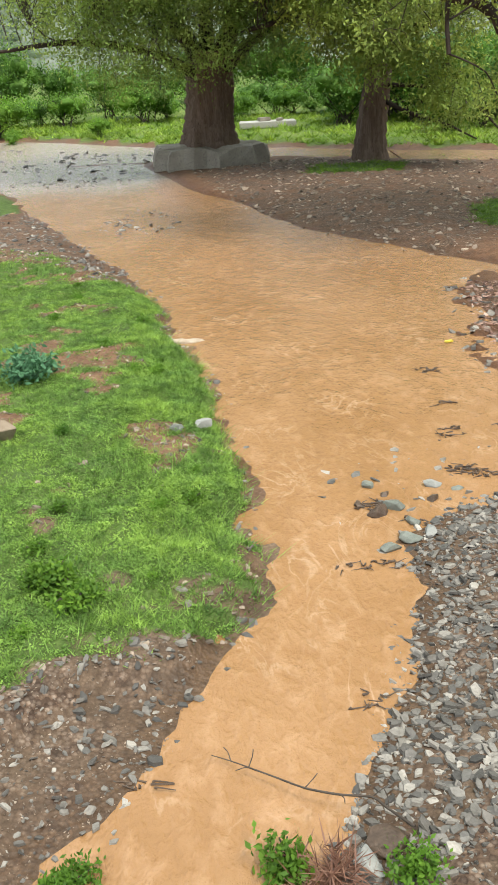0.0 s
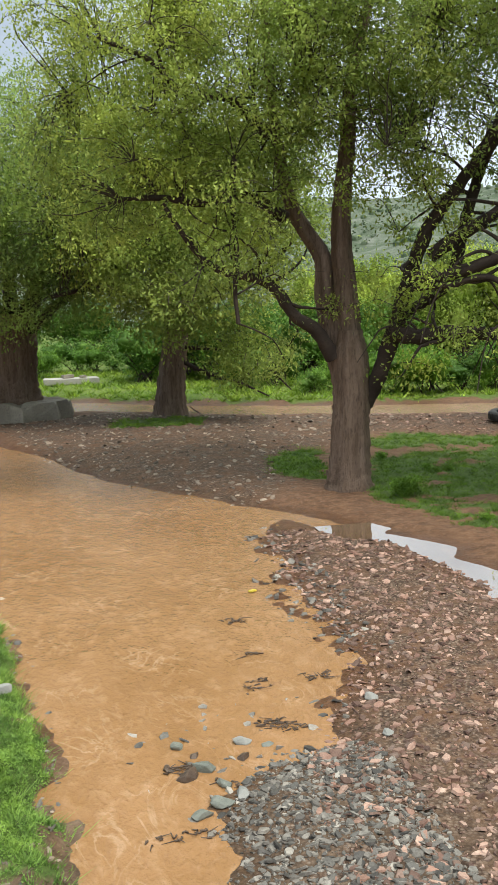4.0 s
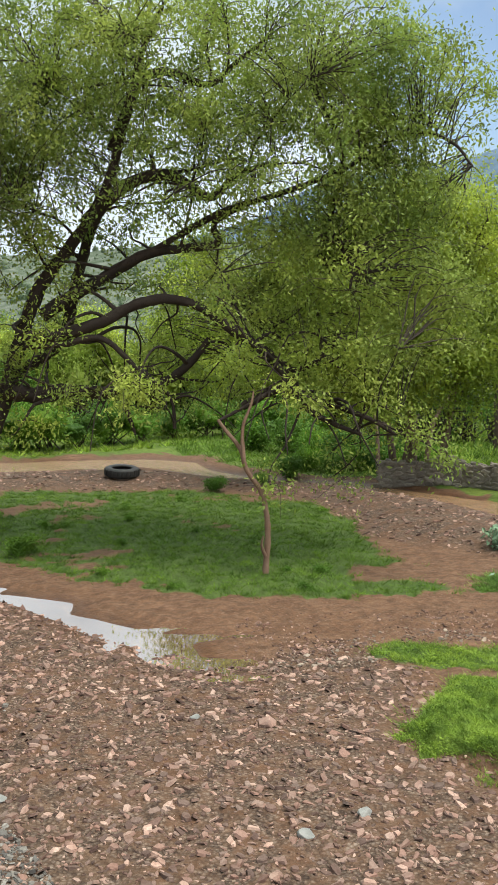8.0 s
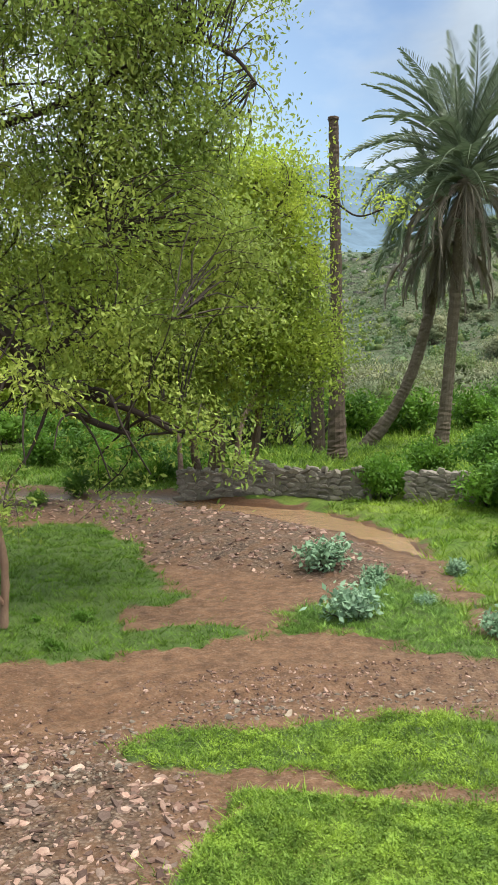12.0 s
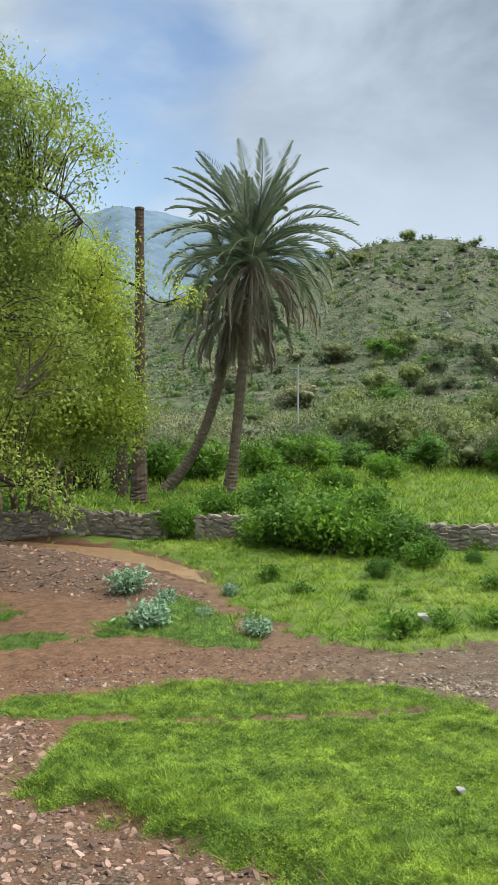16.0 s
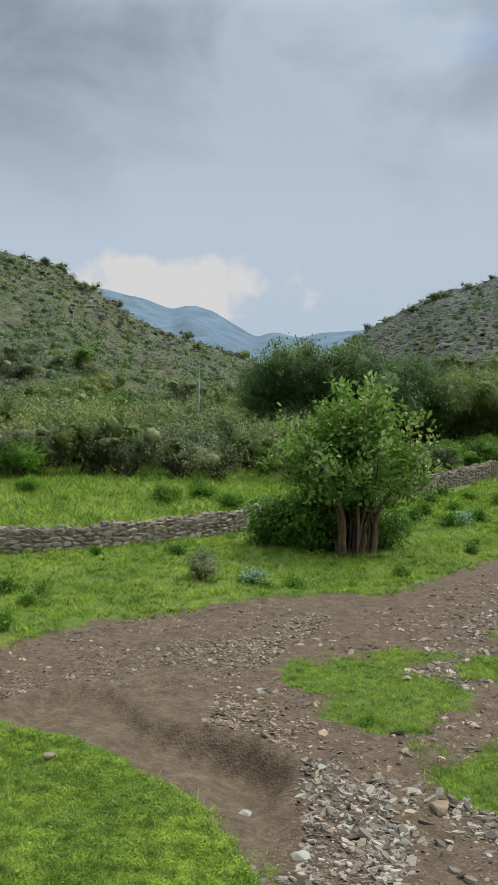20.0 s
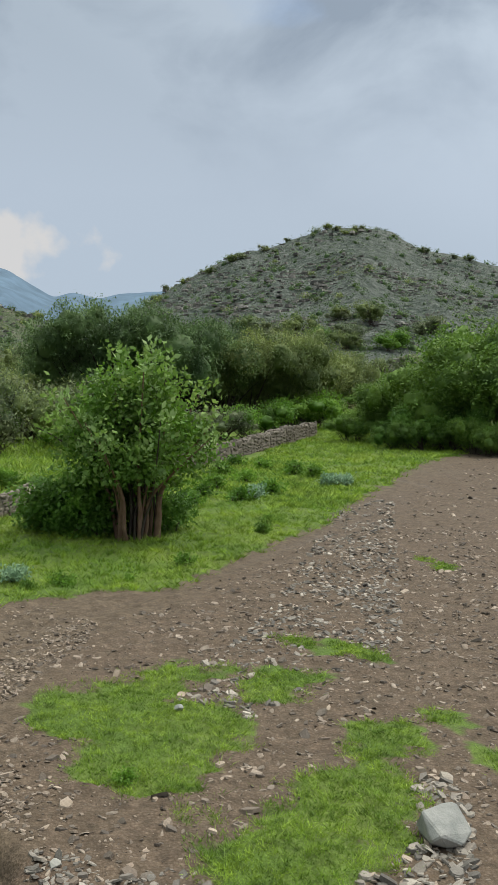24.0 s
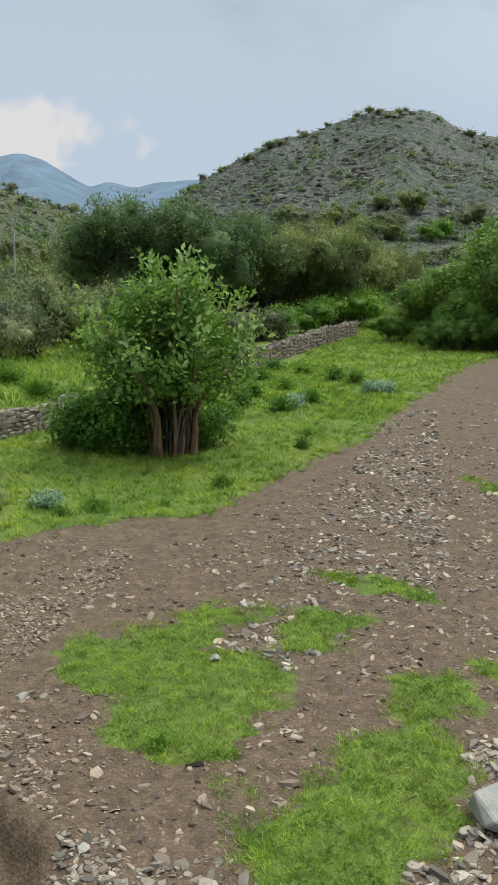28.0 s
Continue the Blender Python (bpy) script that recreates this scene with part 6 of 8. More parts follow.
# undergrowth round the thicket tree
for k, (p, s) in enumerate(zip([(23.18, 31.76), (25.09, 33.11), (25.51, 31.98), (26.55, 31.6), (27.2, 30.93), (27.53, 29.9), (27.69, 33.63), (27.58, 35.63), (29.16, 32.63), (29.01, 30.25), (28.16, 37.91), (27.46, 40.2)], (0.6, 0.7, 0.6, 0.8, 0.7, 0.6, 0.9, 1.0, 1.0, 0.8, 1.2, 1.2))):
    shrub("undergrowth_bush", p, (DEEP, GREEN)[k % 2][k % 3], "low dark green undergrowth beneath the thicket tree", "bush", "undergrowth", k * 1.4, s)

# bare tangle of stems under the thicket tree
TANGLE = [shrub_meshes(595 + k, 1.7, 3.2, 70, 9, (0.16, 0.08), M_LEAF_DEEP, 75, 0.2, 0.3) for k in range(2)]
for k, p in enumerate([(34.34, 39.07), (36.04, 39.18), (37.13, 38.57), (37.53, 37.26), (38.62, 36.64), (40.1, 36.35), (39.86, 41.01), (40.57, 39.18)]):
    shrub("tangled_bush", p, TANGLE[k % 2], "dark tangle of bare stems below the thicket tree", "bush", "tangle under the tree", k * 1.7, 0.8 + 0.08 * (k % 4))

# low weeds and tufts in the meadow
for k in range(60):
    az, d = rng.uniform(52, 100), rng.uniform(19, 42)
    x, y = d * math.sin(radians(az)), d * math.cos(radians(az))
    if sd(MEADOW, np.array([x]), np.array([y]))[0] < -0.6:
        shrub("weed_tuft", (x, y), WEED[k % 3], "small leafy weed in the grass", "weed", "weeds in the meadow", k * 1.1, rng.uniform(0.7, 2.0))

# weeds in the lawns
for k in range(34):
    poly, cat = (LAWN_MID, LAWN_LEFT[2:-2])[k % 2], ("shaded lawn", "bank lawn")[k % 2]
    q = np.asarray(poly)
    for _ in range(20):
        x, y = q.min(0) + (q.max(0) - q.min(0)) * rng.random(2)
        if sd(poly, np.array([x]), np.array([y]))[0] < -0.3 and zones(np.array([x]), np.array([y]))[1][0] > 0.5 and not (k % 2 and x < -4.5):
            shrub("weed_tuft", (x, y), WEED[k % 3], "small broad-leaved weed in the " + cat, "weed", "weeds in the lawns", k * 1.1, rng.uniform(0.3, 0.7) * (1.3 if k % 2 == 0 else 1.0))
            break
shrub("green_bush", [(8.84, 23.32)][0], GREEN[0], "low leafy bush beside the great trunk", "bush", "", 0.3, 0.42)
shrub("dry_bush", [(28.54, 4.42)][0], GREY[1], "dry grey twiggy bush in the meadow", "bush", "", 0.3, 0.34)
shrub("silvery_bush", [(28.33, 2.89)][0], SILVER[1], "silvery leafy weed in the meadow", "bush", "silvery bushes", 0.3, 0.95)
shrub("leafy_weed", [(16.37, -0.45)][0], WEED[1], "yellow-green leafy clump on the grass patch", "weed", "", 0.3, 0.75)
tx, ty = [(103.89, 41.91, 5.2)][0][:2]
shrub("green_bush", (tx, ty), FAR_DEEP[1], "round dark green tree standing above the scrub", "tree", "", 0.3, 1.5)

# acacias behind
for k, (az, d, s, ms) in enumerate([(86.3, 90, 0.85, ACACIA), (88.0, 88, 1.12, ACACIA), (89.8, 90, 1.12, ACACIA), (91.6, 92, 1.0, ACACIA), (93.4, 94, 1.08, BROOM), (95.2, 96, 1.1, BROOM), (97, 98, 1.0, BROOM), (84.6, 98, 0.72, ACACIA),
                                    (98.4, 104, 0.9, BROOM), (77.5, 80, 0.5, BROOM), (83.4, 108, 0.6, ACACIA), (99.8, 112, 0.9, BROOM)]):
    shrub("acacia_tree" if ms is ACACIA else "olive_green_tree", (d * math.sin(radians(az)), d * math.cos(radians(az))), ms[k % len(ms)], "dark green acacia with a flat ragged crown" if ms is ACACIA else "soft olive-green feathery tree", "tree", "trees before the far hill", k * 1.9, s)

# creeper-covered mound beside the track
for k in range(19):
    u = (k + rng.random()) / 19
    az, d = 100.9 + 9.3 * u + rng.normal() * 0.3, 77 + rng.uniform(-3, 8) - 4 * u
    s = 0.34 + 1.5 * u ** 1.05 + rng.uniform(-0.10, 0.16)
    shrub("creeper_covered_bush", (d * math.sin(radians(az)), d * math.cos(radians(az))), (CREEPER, TALL, CREEPER)[k % 3][k % 3], "bush smothered in bright green creepers", "bush", "creeper-covered bushes", k * 1.3, s)
for k, (az, d, s) in enumerate([(95.0, 78, 1.0), (96.2, 84, 1.1), (97.6, 90, 1.3), (99.2, 92, 1.3), (98.4, 98, 1.3), (93.6, 76, 0.9), (92.4, 76, 0.9), (91.4, 74, 1.0)]):
    shrub("dark_scrub_bush" if k % 2 else "green_bush", (d * math.sin(radians(az)), d * math.cos(radians(az))), (FAR_GREEN if k < 5 else GREY)[k % 3], "rounded bush behind the stone wall", "bush", "bushes behind the wall", k * 1.3, s)

for k in range(11):
    az, d = 103.0 + 0.85 * k + rng.normal() * 0.2, 71.5 + rng.uniform(-1.5, 1.5) - 0.3 * k
    shrub("creeper_covered_bush", (d * math.sin(radians(az)), d * math.cos(radians(az))), (TALL, CREEPER)[k % 2][k % 3], "low creeper-smothered bush at the foot of the mound", "bush", "creeper-covered bushes", k * 1.3, (0.55, 0.36)[k % 2] * rng.uniform(0.9, 1.4))

# undergrowth in the verge before the wall
for k, p in enumerate([(53.26, -3.92), (49.74, -4.59), (43.97, -4.69), (43.21, -3.81), (45.68, -5.5), (48.39, -8.29), (51.71, -8.36), (48.34, -8.96), (46.81, -3.04), (44.16, -2.26), (57.18, -4.73), (53, -7.33), (55.68, -6.15), (41.79, -1.77)]):
    shrub("verge_weed", p, SILVER[k % 3] if k in (2, 5, 7) else WEED[k % 3], "pale leafy weed on the verge" if k in (2, 5, 7) else "low green weed on the verge", "weed", "verge weeds", k * 1.1, 1.25 if k in (2, 5, 7) else 2.6)

# ---------------------------------------------------------------- broad-leaved shrub tree by the track

def broad_tree():
    rng = np.random.default_rng(77)
    bx, by = 34.6, 0.0
    t = thing("shrub_tree", (bx, by, 0), "many-stemmed shrub tree with broad pale green leaves beside the track", "tree")
    ends, heads = [], []
    for k in range(26):
        a = k * 2.4
        lean = rng.uniform(0.15, 1.0)
        foot = np.array([0.1 + 0.5 * math.cos(a) * rng.uniform(0.3, 1), 0.75 * math.sin(a) * rng.uniform(0.3, 1), -0.15])
        tip = np.array([2.9 * lean * math.cos(a), 2.9 * lean * math.sin(a), rng.uniform(4.6, 6.3) - 1.9 * lean ** 2])
        mid = foot * 0.6 + tip * 0.5 * (0.5, 0.5, 0.95) + rng.normal(size=3) * 0.14
        r = 0.125 if k < 4 else 0.075 if k < 12 else 0.045
        put("stem", limb_mesh("stem", [(*foot, r), (*(foot * 0.6 + mid * 0.4 + rng.normal(size=3) * 0.05), r * 0.9), (*mid, r * 0.6), (*tip, 0.015)], M_BARK_PALE if k < 15 else M_TWIG, 7, 0.25, k), t)
        line = catmull(np.vstack([foot, mid, tip]), 10)
        ends.append(line[8:])
        heads += [line[-1], line[-4] + rng.normal(size=3) * 0.3, line[-6] + rng.normal(size=3) * 0.4]
    ends = np.vstack(ends)
    c = np.vstack([ends + rng.normal(size=ends.shape) * 0.25, ends + rng.normal(size=ends.shape) * 0.45, ends[::2] + rng.normal(size=ends[::2].shape) * 0.6])
    c = c[(c[:, 2] > 1.9) & (c[:, 2] < 6.1)]
    v, f = leaves(c, (0.16, 0.16, 0.16), 12, 0.20, 0.12, rng, -0.3, 0.35)
    put("crown", mesh_of("crown", v, f, M_LEAF_BROAD), t)
    heads = np.array(heads)
    v, f = leaves(heads[heads[:, 2] > 2.6], (0.11, 0.11, 0.16), 12, 0.25, 0.13, rng, -0.9, 0.3)
    tagged(put("rosette_foliage", mesh_of("rosette_foliage", v, f, M_LEAF_PALE), t), "pale green leaf rosettes at the stem ends", kind="stuff")
    c = inside([(0.3, 0.9, 3.0, 1.5, 1.4), (-0.2, -1.0, 3.1, 1.5, 1.4), (0.2, 0.2, 4.5, 1.6, 1.2)], 420, rng, 0.2)
    v, f = leaves(c, (0.2, 0.2, 0.2), 18, 0.16, 0.09, rng, 0.0, 0.4)
    put("inner_leaves", mesh_of("inner_leaves", v, f, M_LEAF_SHRUB), t)
    for k, (dx, dy, s) in enumerate([(0.7, 1.5, 1.35), (1.3, 2.3, 1.35), (0.5, 2.2, 1.1), (1.5, 0.7, 1.4), (1.4, -0.9, 1.0), (1.9, 3.0, 0.9)]):
        shrub("dark_bush", (bx + dx, by + dy), DEEP[k % 3], "dark green bush round the foot of the shrub tree", "bush", "bushes round the shrub tree", k * 1.2, s)


broad_tree()


# ---------------------------------------------------------------- stones
def stone_variant(seed, flat=0.4, sides=7, slim=(0.55, 1.0), rings=((0.9, -0.5), (1.02, 0.0), (0.80, 0.42))):
    """A chipped, flattish stone: rings of an uneven polygon."""
    r = np.random.default_rng(seed)
    a = np.sort((np.arange(sides) + r.uniform(-0.35, 0.35, sides)) / sides * 6.2832)
    q = r.uniform(0.65, 1.2, sides)
    el = r.uniform(*slim)
    ring = np.stack([np.cos(a) * q, np.sin(a) * q * el], 1)
    tilt = r.uniform(-0.25, 0.25, 2)
    v = []
    for s, z in rings:
        zz = z * flat * 2 + (ring @ tilt) * flat * (z > -0.2)
        v.append(np.column_stack([ring * s + r.normal(size=2) * 0.03, zz + r.normal(size=sides) * 0.03]))
    v = np.vstack(v + [np.array([[0, 0, 0.5 * flat * 2]])])
    f = []
    n = len(rings) - 1
    for k in range(n):
        for j in range(sides):
            f.append((k * sides + j, k * sides + (j + 1) % sides, (k + 1) * sides + (j + 1) % sides))
            f.append((k * sides + j, (k + 1) * sides + (j + 1) % sides, (k + 1) * sides + j))
    for j in range(sides):
        f.append((n * sides + j, n * sides + (j + 1) % sides, (n + 1) * sides))
    return v, np.array(f)


VARIANTS = [stone_variant(900 + k, flat=0.10 + 0.035 * (k % 6), sides=5 + k % 2, slim=(0.4, 0.8), rings=((1.0, -0.35), (0.84, 0.42))) for k in range(18)]


def chip_variant(seed):
    """A small sharp chip: a five-sided wedge."""
    r = np.random.default_rng(seed)
    a = np.sort(r.uniform(0, 6.28, 5))
    ring = np.stack([np.cos(a), np.sin(a) * r.uniform(0.45, 0.9)], 1) * r.uniform(0.7, 1.2, (5, 1))
    v = np.vstack([np.column_stack([ring, np.full(5, -0.25)]), np.column_stack([ring * 0.8, r.uniform(0.12, 0.35, 5)])])
    f = [(j, (j + 1) % 5, 5 + (j + 1) % 5) for j in range(5)] + [(j, 5 + (j + 1) % 5, 5 + j) for j in range(5)] + [(5, 6, 7), (5, 7, 8), (5, 8, 9)]
    return v, np.array(f)


CHIPS = [chip_variant(950 + k) for k in range(12)]


def gravel(name, poly, count, sizes, mat, label, seed, clear=0.35, sink=0.25, thin=0.0, power=2.2, deep=0.04, shapes=None, lane=0.0):
    """Loose stones strewn over an outline, one object of many stones."""
    r = np.random.default_rng(seed)
    p = np.asarray(poly)
    lo, hi = p.min(0), p.max(0)
    pts = np.empty((0, 2))
    while len(pts) < count:
        q = lo + (hi - lo) * r.random((count * 2, 2))
        keep = (sd(poly, q[:, 0], q[:, 1]) < 0.25) & (fbm(q[:, 0] * 0.8, q[:, 1] * 0.8, seed) > thin * r.random(len(q)) - 0.25)
        q = q[keep]
        z = zones(q[:, 0], q[:, 1])
        q = q[(z[1] < clear) & (z[0] > WATER_Z - deep) & (sd(PIT, q[:, 0], q[:, 1]) > 0.15)]
        if lane:                                                  # driven smooth
            q = q[(track_side(q[:, 0], q[:, 1]) > lane * r.uniform(0.4, 1.0, len(q))) | (r.random(len(q)) < 0.12)]
        pts = np.vstack([pts, q])
    pts = pts[:count]
    h = np.maximum(zones(pts[:, 0], pts[:, 1])[0], WATER_Z - 0.02)
    s = sizes[0] + (sizes[1] - sizes[0]) * r.random(count) ** power
    ang = r.uniform(0, 6.28, count)
    tx, ty = r.normal(0, 0.28, (2, count))
    shapes = shapes or VARIANTS
    which = r.integers(0, len(shapes), count)
    vs, fs, n = [], [], 0
    for k, (v, f) in enumerate(shapes):
        m = np.where(which == k)[0]
        c, sn = np.cos(ang[m])[:, None], np.sin(ang[m])[:, None]
        x = (v[:, 0] * c - v[:, 1] * sn) * s[m, None]
        y = (v[:, 0] * sn + v[:, 1] * c) * s[m, None]
        z = v[None, :, 2] * s[m, None] + x * tx[m, None] + y * ty[m, None]
        z = z + h[m, None] + (v[:, 2].max() * (1 - sink) - 0.10) * s[m, None] * 0.6
        allv = np.stack([x + pts[m, 0, None], y + pts[m, 1, None], z], -1).reshape(-1, 3)
        allf = (f[None] + (np.arange(len(m)) * len(v))[:, None, None]).reshape(-1, 3) + n
        vs.append(allv), fs.append(allf)
        n += len(allv)
    return tagged(put(name, mesh_of(name, np.vstack(vs), np.vstack(fs), mat)), label, "gravel", kind="stuff")


gravel("gravel", BANK_DRY, 10600, (0.028, 0.11), M_STONE_RED, "loose flat slate stones covering the reddish gravel bank", 31)
gravel("gravel", [(0.0, 3.5), (0.4, 5.4), (1.1, 7.4), (1.5, 9.3), (2.3, 10.7), (3.0, 11.0), (3.5, 10.4), (3.2, 8), (2.9, 5.0), (2.6, 3.0)], 6000, (0.022, 0.085), M_STONE_BLUE, "dark wet blue-grey slates along the stream edge", 32, power=1.6)
gravel("gravel", BANK_DRY, 14000, (0.014, 0.042), M_STONE_RED, "fine stone chips between the larger slates", 33, shapes=CHIPS)
gravel("gravel", [(9, 13), (12, 13.5), (16, 10.4), (19, 7.6), (24, 4.5), (26, 2), (24, 0.5), (19, 2), (16.6, 4), (16.4, 7), (12, 12)], 4500, (0.012, 0.035), M_STONE, "fine grit on the dirt track", 48, shapes=CHIPS, lane=1.6)
gravel("gravel", [(9.5, 0.4), (14, 0.2), (18, 2.6), (19, 0.4), (24, 0.5), (27, -3), (24, -10), (14, -8), (10, -5)], 5000, (0.012, 0.04), M_STONE, "fine grit on the stony ground", 49, shapes=CHIPS, lane=1.6)
gravel("gravel", [(8.8, 13.6), (10.5, 15.6), (14, 13.4), (17.4, 10.6), (17.6, 8.4), (15.8, 9.8), (12.6, 12.6)], 2600, (0.015, 0.055), M_STONE_RED, "small rusty stones on the muddy track", 54, thin=0.6, shapes=CHIPS)
gravel("gravel", BANK_LEFT, 1500, (0.018, 0.07), M_STONE_BLUE, "grey pebbles on the bare lower bank", 34)
gravel("gravel", BANK_LEFT, 5200, (0.007, 0.022), M_STONE, "fine dark grit on the bare lower bank", 55, shapes=CHIPS)
gravel("gravel", [(0.0, 3.5), (0.4, 5.4), (1.1, 7.4), (1.5, 9.3), (2.3, 10.7), (3.0, 11.0), (3.5, 10.4), (3.2, 8), (2.9, 5.0), (2.6, 3.0)], 9000, (0.010, 0.034), M_STONE_BLUE, "fine dark wet grit between the slates", 56, shapes=CHIPS)
gravel("gravel", BANK_LEFT_FAR, 700, (0.04, 0.13), M_STONE_BLUE, "dark pebbles along the upper bank", 35)
gravel("gravel", LAWN_LEFT[1:-1], 1300, (0.02, 0.075), M_STONE, "stones showing through the thin grass", 36, clear=0.55)
gravel("gravel", TONGUE, 2600, (0.035, 0.14), M_STONE, "dark stones on the tongue between the trees", 37)
gravel("gravel", SPIT, 2600, (0.04, 0.13), M_STONE_RED, "slates on the low gravel spit", 38)
gravel("gravel", FIELD, 3000, (0.04, 0.15), M_STONE, "scattered stones over the stony track side", 39, thin=0.9, lane=1.9)
gravel("gravel", [(9.5, 0.4), (14, 0.2), (18, 2.6), (19, 0.4), (24, 0.5), (30, -3.4), (36, -6.5), (36, -16), (14, -8), (10, -5)], 6500, (0.02, 0.10), M_STONE, "grey stones strewn over the bare stony ground", 43, thin=0.7, lane=1.9)
gravel("gravel", [(43.92, -10.21), (39.8, -7.28), (28.22, -4.4), (23.03, -2.76), (21.1, -1.66), (19.76, -1.07), (18.02, -1.29), (18.82, -2.29), (20.69, -3.63), (21.75, -5.19)], 2600, (0.03, 0.13), M_STONE_PALE, "band of loose pale stones beside the wheel track", 51, thin=0.5)
gravel("gravel", [(13.61, -0.44), (13.88, -1.5), (12.69, -1.82), (12.92, -3.07), (16.03, -3.9), (16.22, -4.77), (10.97, -3.32), (11.07, -0.57)], 1100, (0.03, 0.14), M_STONE_PALE, "pale stones gathered round the grass patches", 52, clear=0.5, thin=0.4)
gravel("gravel", [(17.61, 2.25), (16.86, 1.32), (14.81, 0.65), (13.66, 1), (14.85, 1.89)], 500, (0.025, 0.08), M_STONE, "small dark stones below the grass patch", 53)
gravel("gravel", RUBBLE, 1200, (0.03, 0.11), M_STONE_PALE, "heap of pale and dark rubble stones", 40)
gravel("gravel", [(9, 13), (12, 13.5), (16, 10.4), (19, 7.6), (22, 5.5), (26, 2), (24, 0.5), (19, 2), (16.6, 4), (16.4, 7), (12, 12)], 5200, (0.018, 0.075), M_STONE, "small stones pressed into the dirt track", 41, thin=0.8, lane=1.9)
gravel("gravel", [(-7.6, 34.6), (-4.3, 27), (-2.0, 21.5), (-1.4, 18), (-0.7, 15), (-0.3, 12), (-0.2, 9), (-0.9, 7.6), (-1.2, 6.4), (-1.9, 7), (-1.3, 8), (-0.6, 9), (-0.7, 11), (-1.1, 14), (-1.9, 18), (-2.8, 22), (-5, 27.4)], 500, (0.025, 0.09), M_STONE_BLUE, "small wet stones along the foot of the grassy bank", 44)
gravel("gravel", [(-15, 41), (-6, 40), (-3.5, 43.5), (-4, 50), (-14, 58)], 420, (0.08, 0.24), M_STONE_BLUE, "dark stones breaking the riffle upstream", 45, deep=0.4)
gravel("gravel", [(-4.5, 31), (-3.6, 29.5), (-2.2, 30), (-2.0, 32), (-3.2, 34)], 160, (0.05, 0.16), M_STONE_BLUE, "small gravel bar in the stream", 46, deep=0.6)
gravel("gravel", [(0.6, 12.2), (1.2, 9.4), (2.4, 10.6), (3.6, 11.6), (3.0, 12.6)], 110, (0.04, 0.12), M_STONE_BLUE, "wet stones scattered in the shallows", 47, deep=0.5)
gravel("gravel", [(2.2, 14), (4.6, 13.6), (5.0, 21), (4.0, 24), (2.6, 20)], 260, (0.04, 0.13), M_STONE_BLUE, "half drowned stones in the shallow pool edge", 42)


def rock(name, place, size, mat, label, seed, sides=9, flat=0.5, turn=0.0, group="", rise=0.35):
    """A boulder on its own: an uneven faceted block, sunk a little into the ground."""
    bm = bmesh.new()
    r = np.random.default_rng(seed)
    for p in r.normal(size=(17, 3)):
        p = p / np.linalg.norm(p) * r.uniform(0.85, 1.15)
        bm.verts.new(p)
    hull = bmesh.ops.convex_hull(bm, input=bm.verts[:])
    bmesh.ops.delete(bm, geom=[g for g in hull["geom_interior"] if isinstance(g, bmesh.types.BMVert)], context="VERTS")
    bmesh.ops.bevel(bm, geom=bm.edges[:], offset=0.05, segments=1, affect="EDGES")
    for v in bm.verts:
        v.co += v.co.normalized() * 0.05 * noise.noise(v.co * 3 + Vector((seed, 0, 0)))
        v.co = Vector((v.co.x * size[0], v.co.y * size[1], v.co.z * size[2]))
    me = bpy.data.meshes.new(name)
    bm.to_mesh(me)
    bm.free()
    me.materials.append(mat)
    x, y = place
    ob = put(name, me, None, (x, y, max(height(x, y), WATER_Z - 0.02) + size[2] * rise), turn=turn)
    return tagged(ob, label, "stone", group)


rock("boulder", (14.55, -4.25), (0.42, 0.36, 0.27), M_ROCK, "big pale grey angular boulder at the edge of the grass", 11, rise=0.45)
rock("stone", (12.15, -2.75), (0.22, 0.18, 0.15), M_ROCK, "grey angular stone in the gravel", 4)
rock("stone", (7.63, 11.0), (0.20, 0.15, 0.11), M_ROCK_PINK, "rounded pinkish stone on the gravel bank", 5)
rock("stone", [(-3.62, 12.86)][0], (0.26, 0.24, 0.20), M_ROCK_TAN, "tan boulder in the grass by the stream", 6)
rock("stone", [(0.48, 5.43)][0], (0.16, 0.13, 0.11), M_ROCK, "smooth pale grey stone at the water edge", 7)
rock("stone", [(0.6, 5.6)][0], (0.20, 0.15, 0.10), M_MUD, "dark mud-covered stone at the water edge", 8)
for k, (p, s, m) in enumerate([((2.02, 11.4), 0.13, M_ROCK), ((1.22, 11.46), 0.12, M_ROCK_GREEN), ((1.45, 10.85), 0.15, M_ROCK_GREEN), ((1.25, 10.7), 0.16, M_MUD), ((1.62, 10.45), 0.12, M_ROCK_GREEN), ((1.25, 9.82), 0.13, M_ROCK_GREEN),
                              ((1.75, 10.1), 0.12, M_ROCK), ((1.5, 10.0), 0.14, M_ROCK_GREEN), ((-0.85, 13.2), 0.16, M_ROCK), ((-1.2, 13.0), 0.12, M_ROCK_GREEN), ((1.95, 11.0), 0.10, M_MUD), ((1.05, 10.95), 0.09, M_MUD), ((2.3, 11.25), 0.08, M_ROCK_GREEN), ((1.4, 11.2), 0.08, M_MUD)]):
    rock("slate", p, (s, s * 0.7, s * 0.55), m, "wet slate standing out of the muddy water", 20 + k, turn=k * 1.3, group="slates in the stream", rise=0.5)
